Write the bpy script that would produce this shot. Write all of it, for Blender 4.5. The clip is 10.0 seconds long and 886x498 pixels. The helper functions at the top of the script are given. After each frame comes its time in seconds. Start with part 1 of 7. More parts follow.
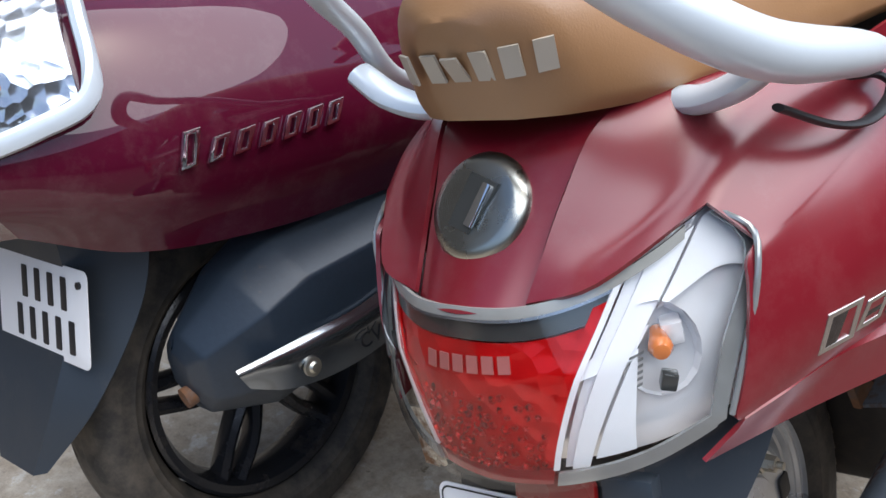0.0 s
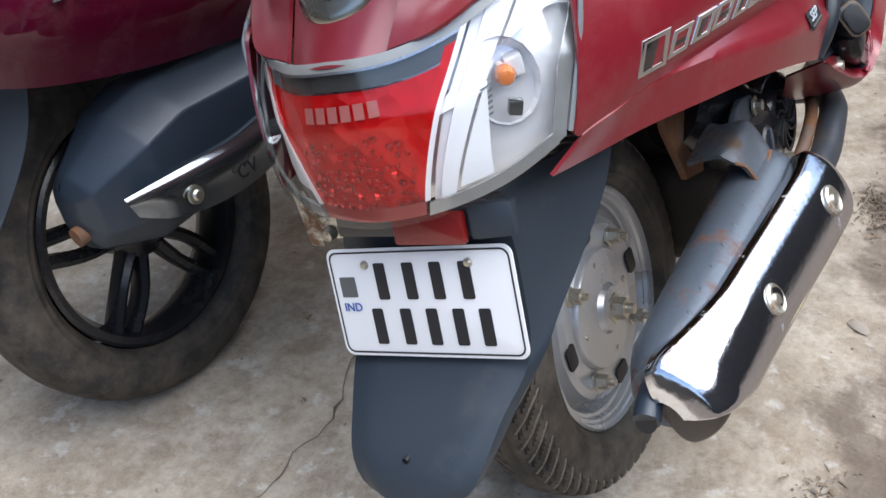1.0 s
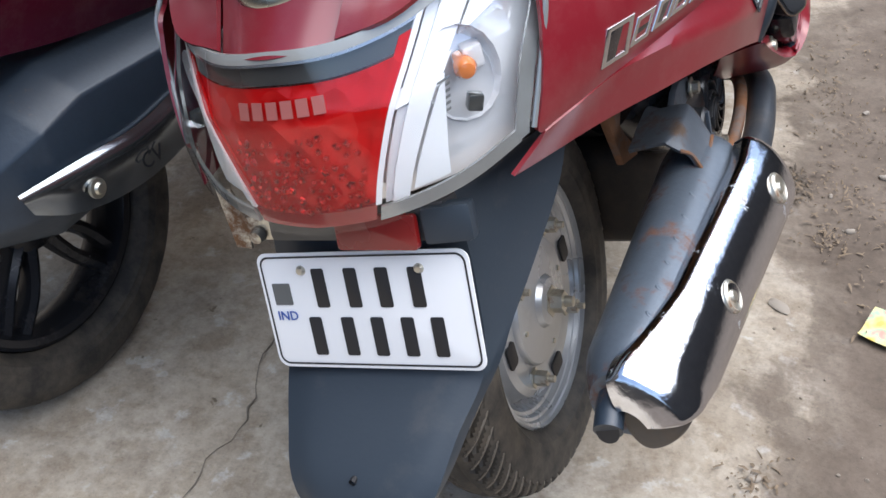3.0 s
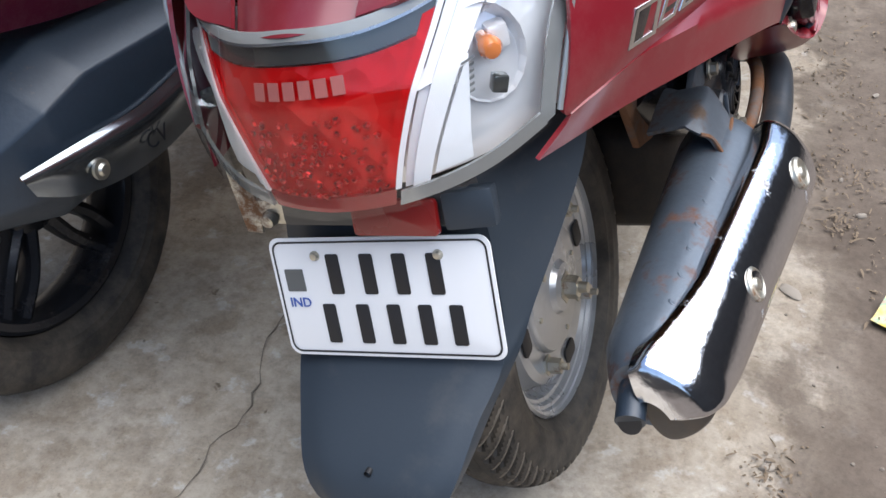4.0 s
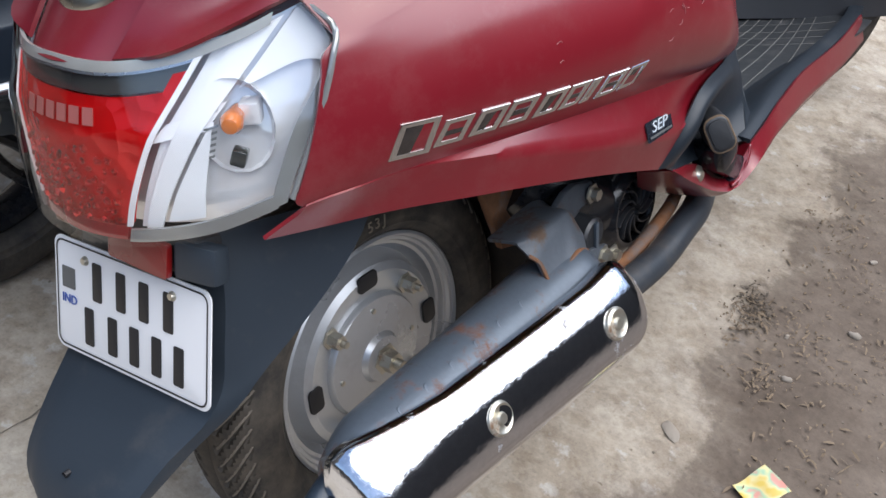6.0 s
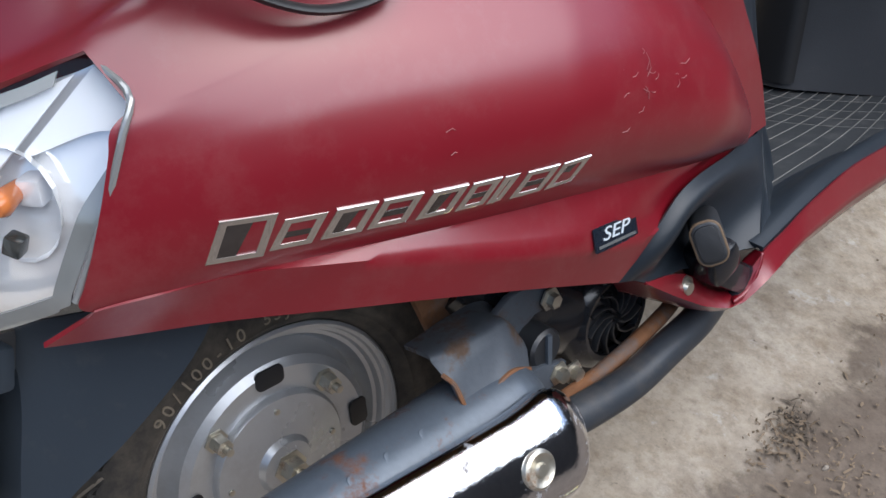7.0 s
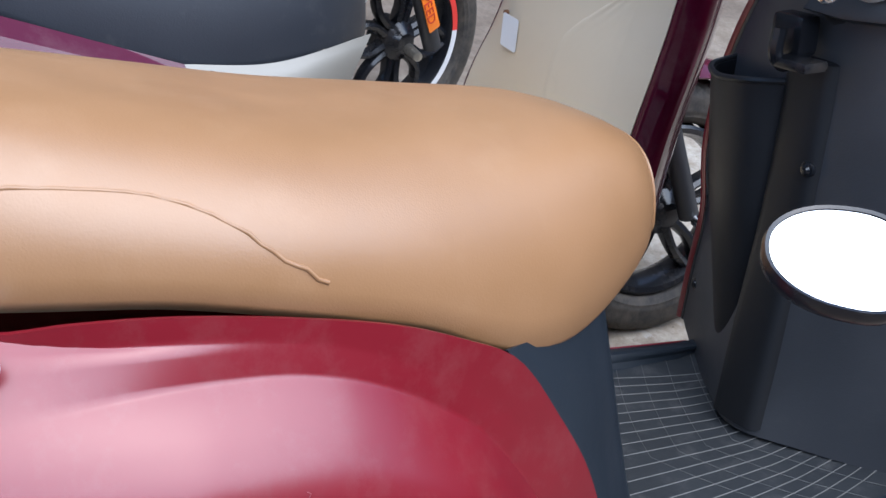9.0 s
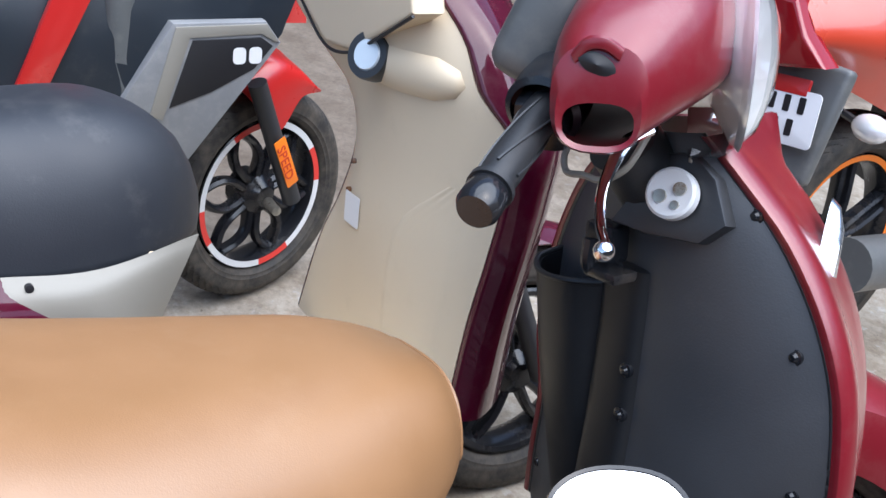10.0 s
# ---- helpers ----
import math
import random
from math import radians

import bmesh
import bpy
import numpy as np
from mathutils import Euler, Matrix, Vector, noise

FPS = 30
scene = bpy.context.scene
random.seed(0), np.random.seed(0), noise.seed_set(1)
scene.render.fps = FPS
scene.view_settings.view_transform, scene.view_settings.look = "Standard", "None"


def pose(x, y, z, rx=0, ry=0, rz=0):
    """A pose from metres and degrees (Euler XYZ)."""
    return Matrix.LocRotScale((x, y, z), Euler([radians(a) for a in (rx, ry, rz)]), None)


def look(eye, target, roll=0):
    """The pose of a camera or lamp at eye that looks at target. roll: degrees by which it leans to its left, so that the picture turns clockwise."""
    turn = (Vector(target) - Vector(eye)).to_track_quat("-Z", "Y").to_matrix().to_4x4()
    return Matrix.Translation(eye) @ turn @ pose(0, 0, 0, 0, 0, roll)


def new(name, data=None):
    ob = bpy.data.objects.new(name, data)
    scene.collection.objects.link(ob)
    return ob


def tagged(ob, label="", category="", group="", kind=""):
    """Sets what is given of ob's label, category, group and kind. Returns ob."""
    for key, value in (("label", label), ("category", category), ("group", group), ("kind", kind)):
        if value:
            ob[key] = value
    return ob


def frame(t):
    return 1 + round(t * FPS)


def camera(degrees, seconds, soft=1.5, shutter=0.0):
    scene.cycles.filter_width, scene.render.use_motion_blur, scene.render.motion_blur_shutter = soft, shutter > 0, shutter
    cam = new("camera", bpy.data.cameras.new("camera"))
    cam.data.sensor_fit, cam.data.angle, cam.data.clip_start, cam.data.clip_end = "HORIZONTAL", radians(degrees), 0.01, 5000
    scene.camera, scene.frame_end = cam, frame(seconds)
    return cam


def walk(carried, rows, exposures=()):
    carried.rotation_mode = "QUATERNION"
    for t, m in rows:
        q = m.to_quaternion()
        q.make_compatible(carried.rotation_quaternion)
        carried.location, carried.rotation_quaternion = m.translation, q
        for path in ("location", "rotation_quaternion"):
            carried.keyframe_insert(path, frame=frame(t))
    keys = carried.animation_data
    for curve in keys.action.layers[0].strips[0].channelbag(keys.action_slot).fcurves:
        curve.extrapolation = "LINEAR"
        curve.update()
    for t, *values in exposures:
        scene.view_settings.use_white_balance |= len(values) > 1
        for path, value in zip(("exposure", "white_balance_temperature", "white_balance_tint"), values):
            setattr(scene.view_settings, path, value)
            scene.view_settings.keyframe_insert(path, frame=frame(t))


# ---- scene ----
cam = camera(43.8, 10.0)
PATH = [
    (0, (0.207, -0.796, 1.102), (-0.791, 0.557, 0.019), -3.9),
    (0.2, (0.216, -0.82, 1.062), (-0.724, 0.578, -0.016), -4.4),
    (0.4, (0.225, -0.846, 1.027), (-0.609, 0.614, -0.057), -4.1),
    (0.5, (0.243, -0.862, 1.023), (-0.562, 0.602, -0.078), -4.1),
    (0.6, (0.241, -0.891, 1.015), (-0.525, 0.592, -0.092), -3.9),
    (1, (0.289, -0.969, 1.022), (-0.474, 0.481, -0.125), -4.8),
    (1.5, (0.29, -1.04, 1.02), (-0.464, 0.399, -0.146), -4.9),
    (2, (0.274, -1.005, 1.038), (-0.471, 0.433, -0.136), -4.7),
    (2.5, (0.234, -0.949, 1.043), (-0.468, 0.5, -0.144), -3.9),
    (3, (0.19, -0.916, 1.012), (-0.333, 0.58, -0.208), -0.8),
    (3.2, (0.183, -0.912, 0.999), (-0.328, 0.572, -0.24), -0.7),
    (4.5, (0.153, -0.892, 1.001), (-0.323, 0.591, -0.254), 1.4),
    (5, (0.177, -0.879, 1.009), (-0.288, 0.603, -0.251), 5.0),
    (5.5, (0.265, -0.835, 1.021), (-0.256, 0.607, -0.264), 10.2),
    (6, (0.432, -0.728, 1.089), (-0.302, 0.629, -0.183), 11.0),
    (6.2, (0.474, -0.688, 1.098), (-0.303, 0.647, -0.173), 11.7),
    (7.3, (0.471, -0.381, 1.045), (-0.524, 0.768, -0.256), 10.7),
    (7.5, (0.483, -0.352, 1.045), (-0.545, 0.741, -0.278), 11.5),
    (8, (0.564, -0.258, 1.065), (-0.607, 0.655, -0.274), 10.2),
    (8.3, (0.575, -0.211, 1.085), (-0.642, 0.706, -0.21), 10.0),
    (8.5, (0.572, -0.165, 1.11), (-0.675, 0.774, -0.14), 10.0),
    (8.7, (0.564, -0.111, 1.142), (-0.721, 0.847, -0.056), 9.5),
    (9, (0.536, -0.042, 1.209), (-0.779, 0.934, 0.061), 10.0),
    (9.1, (0.526, -0.022, 1.238), (-0.791, 0.968, 0.104), 10.2),
    (9.2, (0.516, -0.004, 1.265), (-0.798, 1.007, 0.146), 10.4),
    (9.3, (0.511, 0.011, 1.291), (-0.804, 1.044, 0.192), 10.7),
    (9.4, (0.505, 0.026, 1.31), (-0.806, 1.083, 0.231), 10.9),
    (9.5, (0.504, 0.039, 1.323), (-0.804, 1.123, 0.267), 11.0),
    (9.6, (0.506, 0.048, 1.337), (-0.809, 1.141, 0.299), 11.1),
    (9.8, (0.508, 0.067, 1.349), (-0.808, 1.182, 0.336), 11.0),
    (10, (0.515, 0.06, 1.339), (-0.789, 1.203, 0.343), 11.2),
]
walk(cam, [(t, look(eye, target, roll)) for t, eye, target, roll in PATH], [(0, 1.60, 6500, 10), (1.2, 1.84, 6500, 10), (4.5, 1.82, 6500, 10), (5.5, 1.66, 6500, 10), (6.0, 1.52, 6480, 10), (6.5, 1.46, 6450, 10), (7.5, 1.41, 6400, 10), (8.0, 1.54, 6350, 10), (8.5, 1.64, 6050, 10), (9.0, 1.70, 5750, 10), (9.5, 1.64, 5850, 10), (10, 1.82, 6000, 10)])

# ---- light ----
world = bpy.data.worlds.new("sky")
scene.world = world
world.use_nodes = True
_nt = world.node_tree
_sky = _nt.nodes.new("ShaderNodeTexSky")
_sky.sky_type, _sky.sun_disc = "NISHITA", False
_sky.sun_elevation, _sky.sun_rotation = radians(66), radians(75)
_sky.air_density, _sky.dust_density, _sky.ozone_density = 1.0, 2.2, 1.2
_nt.links.new(_sky.outputs[0], _nt.nodes["Background"].inputs[0])
_nt.nodes["Background"].inputs[1].default_value = 0.085
sun = new("sun", bpy.data.lights.new("sun", "SUN"))
sun.data.energy, sun.data.angle, sun.data.color = 1.75, radians(88), (0.92, 0.960, 1.0)
sun.matrix_world = look((1.7, 0.6, 6), (0, 0.1, 0.0))
scene.view_settings.exposure = 1.35


# ---- materials ----
def shader(name):
    m = bpy.data.materials.new(name)
    m.use_nodes = True
    nt = m.node_tree
    return m, nt, nt.nodes["Principled BSDF"]


def link(nt, a, b):
    nt.links.new(a, b)


def noise_node(nt, scale, detail=4.0, rough=0.55, coord=None):
    n = nt.nodes.new("ShaderNodeTexNoise")
    n.inputs["Scale"].default_value, n.inputs["Detail"].default_value = scale, detail
    n.inputs["Roughness"].default_value = rough
    if coord is not None:
        link(nt, coord, n.inputs["Vector"])
    return n


def ramp(nt, src, stops):
    r = nt.nodes.new("ShaderNodeValToRGB")
    while len(r.color_ramp.elements) < len(stops):
        r.color_ramp.elements.new(0.5)
    for e, (p, c) in zip(r.color_ramp.elements, stops):
        e.position, e.color = p, (*c, 1) if len(c) == 3 else c
    link(nt, src, r.inputs[0])
    return r


def mixc(nt, fac, a, b, mode="MIX"):
    m = nt.nodes.new("ShaderNodeMix")
    m.data_type, m.blend_type = "RGBA", mode
    for sock, v in ((m.inputs[0], fac), (m.inputs[6], a), (m.inputs[7], b)):
        if hasattr(v, "is_linked"):
            link(nt, v, sock)
        elif isinstance(v, (tuple, list)):
            sock.default_value = (*v, 1)
        else:
            sock.default_value = v
    return m.outputs[2]


def bump(nt, bs, height, strength, dist):
    b = nt.nodes.new("ShaderNodeBump")
    b.inputs["Strength"].default_value, b.inputs["Distance"].default_value = strength, dist
    link(nt, height, b.inputs["Height"])
    link(nt, b.outputs[0], bs.inputs["Normal"])


def surface(name, col, rough=0.5, metal=0.0, vary=0.12, big=6.0, fine=220.0, relief=0.15, coat=0.0, dirt=None, dirt_amt=0.0, spec=0.5, rvar=0.1):
    """A painted, moulded or cast surface: two scales of colour change, dust in patches, fine relief."""
    m, nt, bs = shader(name)
    co = nt.nodes.new("ShaderNodeTexCoord").outputs["Object"]
    n1, n2 = noise_node(nt, big, 5, 0.6, co), noise_node(nt, fine, 3, 0.5, co)
    lo, hi = tuple(c * (1 - vary) for c in col), tuple(min(1, c * (1 + vary)) for c in col)
    c = mixc(nt, n1.outputs[0], lo, hi)
    if dirt:
        n3 = noise_node(nt, big * 2.3, 8, 0.7, co)
        f = ramp(nt, n3.outputs[0], [(0.62 - 0.35 * dirt_amt, (0, 0, 0)), (0.78, (dirt_amt,) * 3)])
        c = mixc(nt, f.outputs[0], c, dirt)
    link(nt, c, bs.inputs["Base Color"]) if hasattr(c, "is_linked") else None
    rr = ramp(nt, n1.outputs[0], [(0.25, (max(0, rough - rvar),) * 3), (0.75, (min(1, rough + rvar),) * 3)])
    link(nt, rr.outputs[0], bs.inputs["Roughness"])
    bs.inputs["Metallic"].default_value, bs.inputs["Coat Weight"].default_value = metal, coat
    bs.inputs["Coat Roughness"].default_value = 0.04
    bs.inputs["Specular IOR Level"].default_value = spec
    if relief:
        bump(nt, bs, n2.outputs[0], relief, 0.0006)
    return m


def clear_glass(name, tint=(1, 1, 1), gloss_rough=0.02):
    m = bpy.data.materials.new(name)
    m.use_nodes = True
    nt = m.node_tree
    nt.nodes.clear()
    out, mix, fr = (nt.nodes.new(k) for k in ("ShaderNodeOutputMaterial", "ShaderNodeMixShader", "ShaderNodeFresnel"))
    tr, gl = nt.nodes.new("ShaderNodeBsdfTransparent"), nt.nodes.new("ShaderNodeBsdfGlossy")
    tr.inputs[0].default_value, gl.inputs["Roughness"].default_value = (*tint, 1), gloss_rough
    fr.inputs[0].default_value = 1.5
    link(nt, fr.outputs[0], mix.inputs[0]), link(nt, tr.outputs[0], mix.inputs[1]), link(nt, gl.outputs[0], mix.inputs[2])
    link(nt, mix.outputs[0], out.inputs[0])
    return m


def satin_paint(name, col, rough, coat=0.0, coat_rough=0.05, scratch=0.0, flake=0.0, coat_ior=1.5):
    """Body paint with faint orange peel, dust film and a few pale scratches."""
    m, nt, bs = shader(name)
    co = nt.nodes.new("ShaderNodeTexCoord").outputs["Object"]
    n1, n2 = noise_node(nt, 5, 6, 0.65, co), noise_node(nt, 420, 2, 0.5, co)
    c = mixc(nt, n1.outputs[0], tuple(v * 0.9 for v in col), tuple(v * 1.1 for v in col))
    film = ramp(nt, noise_node(nt, 14, 9, 0.75, co).outputs[0], [(0.5, (0, 0, 0)), (0.85, (0.10,) * 3)])
    c = mixc(nt, film.outputs[0], c, (0.42, 0.34, 0.30))
    if scratch:
        mp = nt.nodes.new("ShaderNodeMapping")
        mp.inputs["Scale"].default_value, mp.inputs["Rotation"].default_value = (4, 4, 14), (0.5, 0.3, 0.7)
        link(nt, co, mp.inputs[0])
        s = noise_node(nt, 9, 2, 0.4, mp.outputs[0])
        s.inputs["Distortion"].default_value = 2.2
        thin = ramp(nt, s.outputs[0], [(0.493, (0, 0, 0)), (0.5, (scratch,) * 3), (0.507, (0, 0, 0))])
        area = ramp(nt, noise_node(nt, 4.2, 3, 0.5, co).outputs[0], [(0.6, (0, 0, 0)), (0.68, (1, 1, 1))])
        both = mixc(nt, 1.0, thin.outputs[0], area.outputs[0], "MULTIPLY")
        c = mixc(nt, both, c, (0.6, 0.4, 0.4))
    link(nt, c, bs.inputs["Base Color"])
    rr = ramp(nt, n1.outputs[0], [(0.3, (rough - 0.04,) * 3), (0.7, (rough + 0.06,) * 3)])
    link(nt, rr.outputs[0], bs.inputs["Roughness"])
    bs.inputs["Coat Weight"].default_value, bs.inputs["Coat Roughness"].default_value = coat, coat_rough
    bs.inputs["Metallic"].default_value, bs.inputs["Coat IOR"].default_value = flake, coat_ior
    bump(nt, bs, n2.outputs[0], 0.04, 0.0004)
    return m


def rusty(name, base, rust, amount, rough=0.45, metal=0.7):
    m, nt, bs = shader(name)
    co = nt.nodes.new("ShaderNodeTexCoord").outputs["Object"]
    n1, n2 = noise_node(nt, 16, 10, 0.72, co), noise_node(nt, 160, 5, 0.6, co)
    f = ramp(nt, n1.outputs[0], [(0.66 - 0.3 * amount, (0, 0, 0)), (0.72 - 0.22 * amount, (1, 1, 1))])
    r2 = mixc(nt, n2.outputs[0], tuple(v * 0.5 for v in rust), rust)
    b2 = mixc(nt, n2.outputs[0], tuple(v * 0.8 for v in base), tuple(v * 1.15 for v in base))
    link(nt, mixc(nt, f.outputs[0], b2, r2), bs.inputs["Base Color"])
    mm = ramp(nt, f.outputs[0], [(0, (metal,) * 3), (1, (0.05,) * 3)])
    rr = ramp(nt, f.outputs[0], [(0, (rough,) * 3), (1, (0.85,) * 3)])
    link(nt, mm.outputs[0], bs.inputs["Metallic"]), link(nt, rr.outputs[0], bs.inputs["Roughness"])
    bump(nt, bs, n2.outputs[0], 0.3, 0.0008)
    return m


MAROON = satin_paint("maroon_satin_paint", (0.182, 0.0052, 0.0128), 0.45, coat=0.95, coat_rough=0.25, flake=0.06, coat_ior=1.60)
MAROON.node_tree.nodes["Principled BSDF"].inputs["Specular IOR Level"].default_value = 0.22
WINE = satin_paint("wine_gloss_paint", (0.066, 0.0020, 0.0145), 0.55, coat=1.0, coat_rough=0.015, flake=0.0, coat_ior=1.50)
WINE.node_tree.nodes["Principled BSDF"].inputs["Specular IOR Level"].default_value = 0.05
GUARD = surface("blue_grey_plastic", (0.021, 0.030, 0.041), 0.48, dirt=(0.18, 0.155, 0.13), dirt_amt=0.18)
# GUARD's plastic in a darker copy, for footboard, lower panels and one body.
DARKGUARD = surface("darker_guard_plastic", (0.012, 0.0175, 0.0245), 0.46, dirt=(0.16, 0.145, 0.125), dirt_amt=0.16)
BLACK = surface("black_plastic", (0.017, 0.0185, 0.0215), 0.46, dirt=(0.14, 0.13, 0.12), dirt_amt=0.10, relief=0.3, spec=0.8)
# Leg shield black, its base raised to carry the sky's sheen.
SHEENBLACK = surface("sheen_lifted_black_plastic", (0.042, 0.044, 0.049), 0.46, vary=0.2, big=9, fine=420, relief=0.35, dirt=(0.14, 0.13, 0.12), dirt_amt=0.12, spec=0.9)
# Darker copy of the black plastic; cubby and spine carry their shade in it.
SHADEBLACK = surface("shaded_black_plastic", (0.009, 0.0095, 0.011), 0.5, dirt=(0.10, 0.095, 0.09), dirt_amt=0.08)
GLOSSBLACK = surface("black_gloss", (0.012, 0.013, 0.016), 0.22, dirt=(0.2, 0.16, 0.12), dirt_amt=0.25)
RUBBER = surface("tyre_rubber", (0.022, 0.0205, 0.019), 0.7, dirt=(0.17, 0.140, 0.105), dirt_amt=0.65, big=9, relief=0.5, vary=0.3)
GRIP = surface("grip_rubber", (0.02, 0.021, 0.023), 0.5, relief=0.4)
TAN = surface("tan_seat_vinyl", (0.298, 0.153, 0.064), 0.43, vary=0.14, big=7, fine=600, relief=0.22, dirt=(0.40, 0.24, 0.13), dirt_amt=0.25, spec=0.85)
SEATGREY = surface("grey_seat_vinyl", (0.022, 0.0255, 0.033), 0.5, fine=500, relief=0.3, dirt=(0.2, 0.19, 0.18), dirt_amt=0.2)
BEIGE = surface("beige_plastic", (0.72, 0.60, 0.43), 0.42, vary=0.05, dirt=(0.30, 0.22, 0.14), dirt_amt=0.12, relief=0.1)
WHITE = surface("white_plate_paint", (0.80, 0.80, 0.80), 0.35, vary=0.03, relief=0.05, dirt=(0.5, 0.45, 0.4), dirt_amt=0.1)
SILVERPAINT = surface("silver_white_rail_paint", (0.66, 0.73, 0.78), 0.34, metal=0.25, vary=0.05, relief=0.1)
REDINK = surface("red_ink", (0.55, 0.045, 0.015), 0.5, relief=0)
PINKMARK = surface("moulded_red_relief", (0.50, 0.17, 0.15), 0.4, relief=0)
# Black for print and dark pieces; also paints the shade inside holes and slots.
INK_AND_HOLE = surface("ink_and_hole_black", (0.012, 0.012, 0.014), 0.5, relief=0)
BLUEBLACK = surface("blue_black_film", (0.008, 0.012, 0.020), 0.3, relief=0)
BLUEINK = surface("blue_ink", (0.05, 0.10, 0.35), 0.5, relief=0)
GREYINK = surface("pale_grey_print", (0.48, 0.43, 0.35), 0.5, relief=0)
CAPSTEEL = surface("brushed_cap_steel", (0.40, 0.40, 0.36), 0.27, metal=1.0, vary=0.15, big=30, relief=0.1)
CHROME = surface("chrome", (0.86, 0.87, 0.88), 0.07, metal=1.0, vary=0.04, rvar=0.04, relief=0.03, fine=60)
BADGECHROME = surface("badge_chrome", (0.80, 0.80, 0.80), 0.05, metal=1.0, vary=0.10, big=60, rvar=0.05, relief=0.05)
# Dark base stands for the dark surroundings that the badge chrome reflects.
BADGECORE = surface("badge_reflection_dark", (0.15, 0.14, 0.14), 0.06, metal=0.9, vary=0.5, big=45, relief=0.05)
PITTED = rusty("pitted_chrome", (0.78, 0.80, 0.84), (0.10, 0.07, 0.05), 0.20, 0.08, 1.0)
SOOTY = surface("sooty_brown_steel", (0.085, 0.074, 0.064), 0.5, metal=0.2, vary=0.35, big=22, dirt=(0.12, 0.07, 0.04), dirt_amt=0.4, relief=0.3)
STEEL = rusty("zinc_steel", (0.55, 0.52, 0.44), (0.22, 0.11, 0.05), 0.35, 0.35, 0.9)
RIMSILVER = surface("silver_wheel_paint", (0.49, 0.505, 0.52), 0.30, metal=0.60, vary=0.12, dirt=(0.16, 0.13, 0.10), dirt_amt=0.3)
MUFFLER = rusty("heat_blued_muffler_paint", (0.090, 0.110, 0.135), (0.15, 0.065, 0.038), 0.40, 0.36, 0.25)
# Engine castings; the deep shade under the body is put into this base.
SHADECAST = surface("casting_with_bay_shade", (0.018, 0.015, 0.013), 0.65, vary=0.35, big=14, dirt=(0.07, 0.045, 0.03), dirt_amt=0.5, relief=0.5)
BRACKET = rusty("blue_grey_bracket_paint", (0.075, 0.088, 0.105), (0.12, 0.075, 0.05), 0.42, 0.5, 0.1)
FRAMEWORN = surface("worn_tan_rubber", (0.13, 0.085, 0.05), 0.7, dirt=(0.05, 0.045, 0.04), dirt_amt=0.4)
JMUF = rusty("blue_black_muffler_paint", (0.022, 0.033, 0.048), (0.22, 0.12, 0.07), 0.16, 0.36, 0.1)
SMOKEDCHROME = surface("darkened_trim_chrome", (0.40, 0.43, 0.46), 0.16, metal=0.95, vary=0.25, big=24, relief=0.1)
TRIMCHROME = surface("dull_trim_chrome", (0.50, 0.53, 0.57), 0.24, metal=0.9, vary=0.15, big=30, relief=0.1)
RUST = rusty("rusty_bracket", (0.12, 0.10, 0.09), (0.24, 0.105, 0.045), 1.0, 0.65, 0.1)
REDLENS = surface("red_lens", (0.62, 0.0045, 0.006), 0.16, metal=0.25, vary=0.35, big=40, relief=0.0, coat=0.0, spec=0.35)
REDBEAD = surface("red_lens_bead", (1.0, 0.03, 0.03), 0.07, metal=0.95, vary=0.3, big=60, relief=0.0)
REDCLEAR = surface("clear_red_plastic", (0.26, 0.008, 0.012), 0.08, relief=0.0, coat=0.5)
PALETRIM = surface("cream_grey_clear_plastic", (0.42, 0.42, 0.39), 0.16, metal=0.15, vary=0.15, big=40, relief=0.0, coat=0.4)
SMOKE = surface("clear_grey_plastic", (0.30, 0.31, 0.305), 0.14, metal=0.35, vary=0.15, big=50, relief=0.1, coat=0.5)
# Near-white, hardly metallic base: sky mirrored by the silvering is put into it.
WINGWHITE = surface("sky_white_silvering", (0.93, 0.95, 0.97), 0.18, metal=0.05, vary=0.04, relief=0.0)
LENS = clear_glass("clear_lens")
AMBER = surface("amber_bulb", (0.55, 0.17, 0.05), 0.15, relief=0, coat=0.5)
REFLECTOR = surface("lamp_reflector", (0.93, 0.94, 0.96), 0.10, metal=0.35, vary=0.05, big=40, relief=0.0)
DARKCHROME = surface("smoked_trim", (0.13, 0.135, 0.13), 0.16, metal=0.7, relief=0.05)
DARKRED = surface("dark_red_reflector", (0.20, 0.008, 0.008), 0.3, relief=0.05, coat=0.4)
REDPLASTIC = surface("red_gloss_plastic", (0.50, 0.018, 0.016), 0.3, relief=0.05, coat=0.4)
ORANGERED = surface("orange_red_paint", (0.52, 0.055, 0.025), 0.3, relief=0.05, coat=0.5)
GREYPANEL = surface("grey_body_plastic", (0.10, 0.105, 0.105), 0.42, dirt=(0.3, 0.28, 0.25), dirt_amt=0.3)
LIGHTGREY = surface("warm_grey_plastic", (0.25, 0.235, 0.20), 0.45, relief=0.1)
ORANGE = surface("orange_sticker", (0.85, 0.20, 0.01), 0.4, relief=0)
TAPE_W = surface("white_rim_tape", (0.65, 0.66, 0.66), 0.35, relief=0)
TAPE_R = surface("red_rim_tape", (0.65, 0.04, 0.03), 0.35, relief=0)
MIRROR = surface("mirror_glass", (0.95, 0.95, 0.95), 0.015, metal=1.0, vary=0.0, rvar=0.0, relief=0.0)
PALEMARK = surface("bare_scratch", (0.30, 0.12, 0.12), 0.6, relief=0)
HOSE = surface("dark_hose", (0.026, 0.032, 0.040), 0.5, dirt=(0.2, 0.16, 0.12), dirt_amt=0.35)
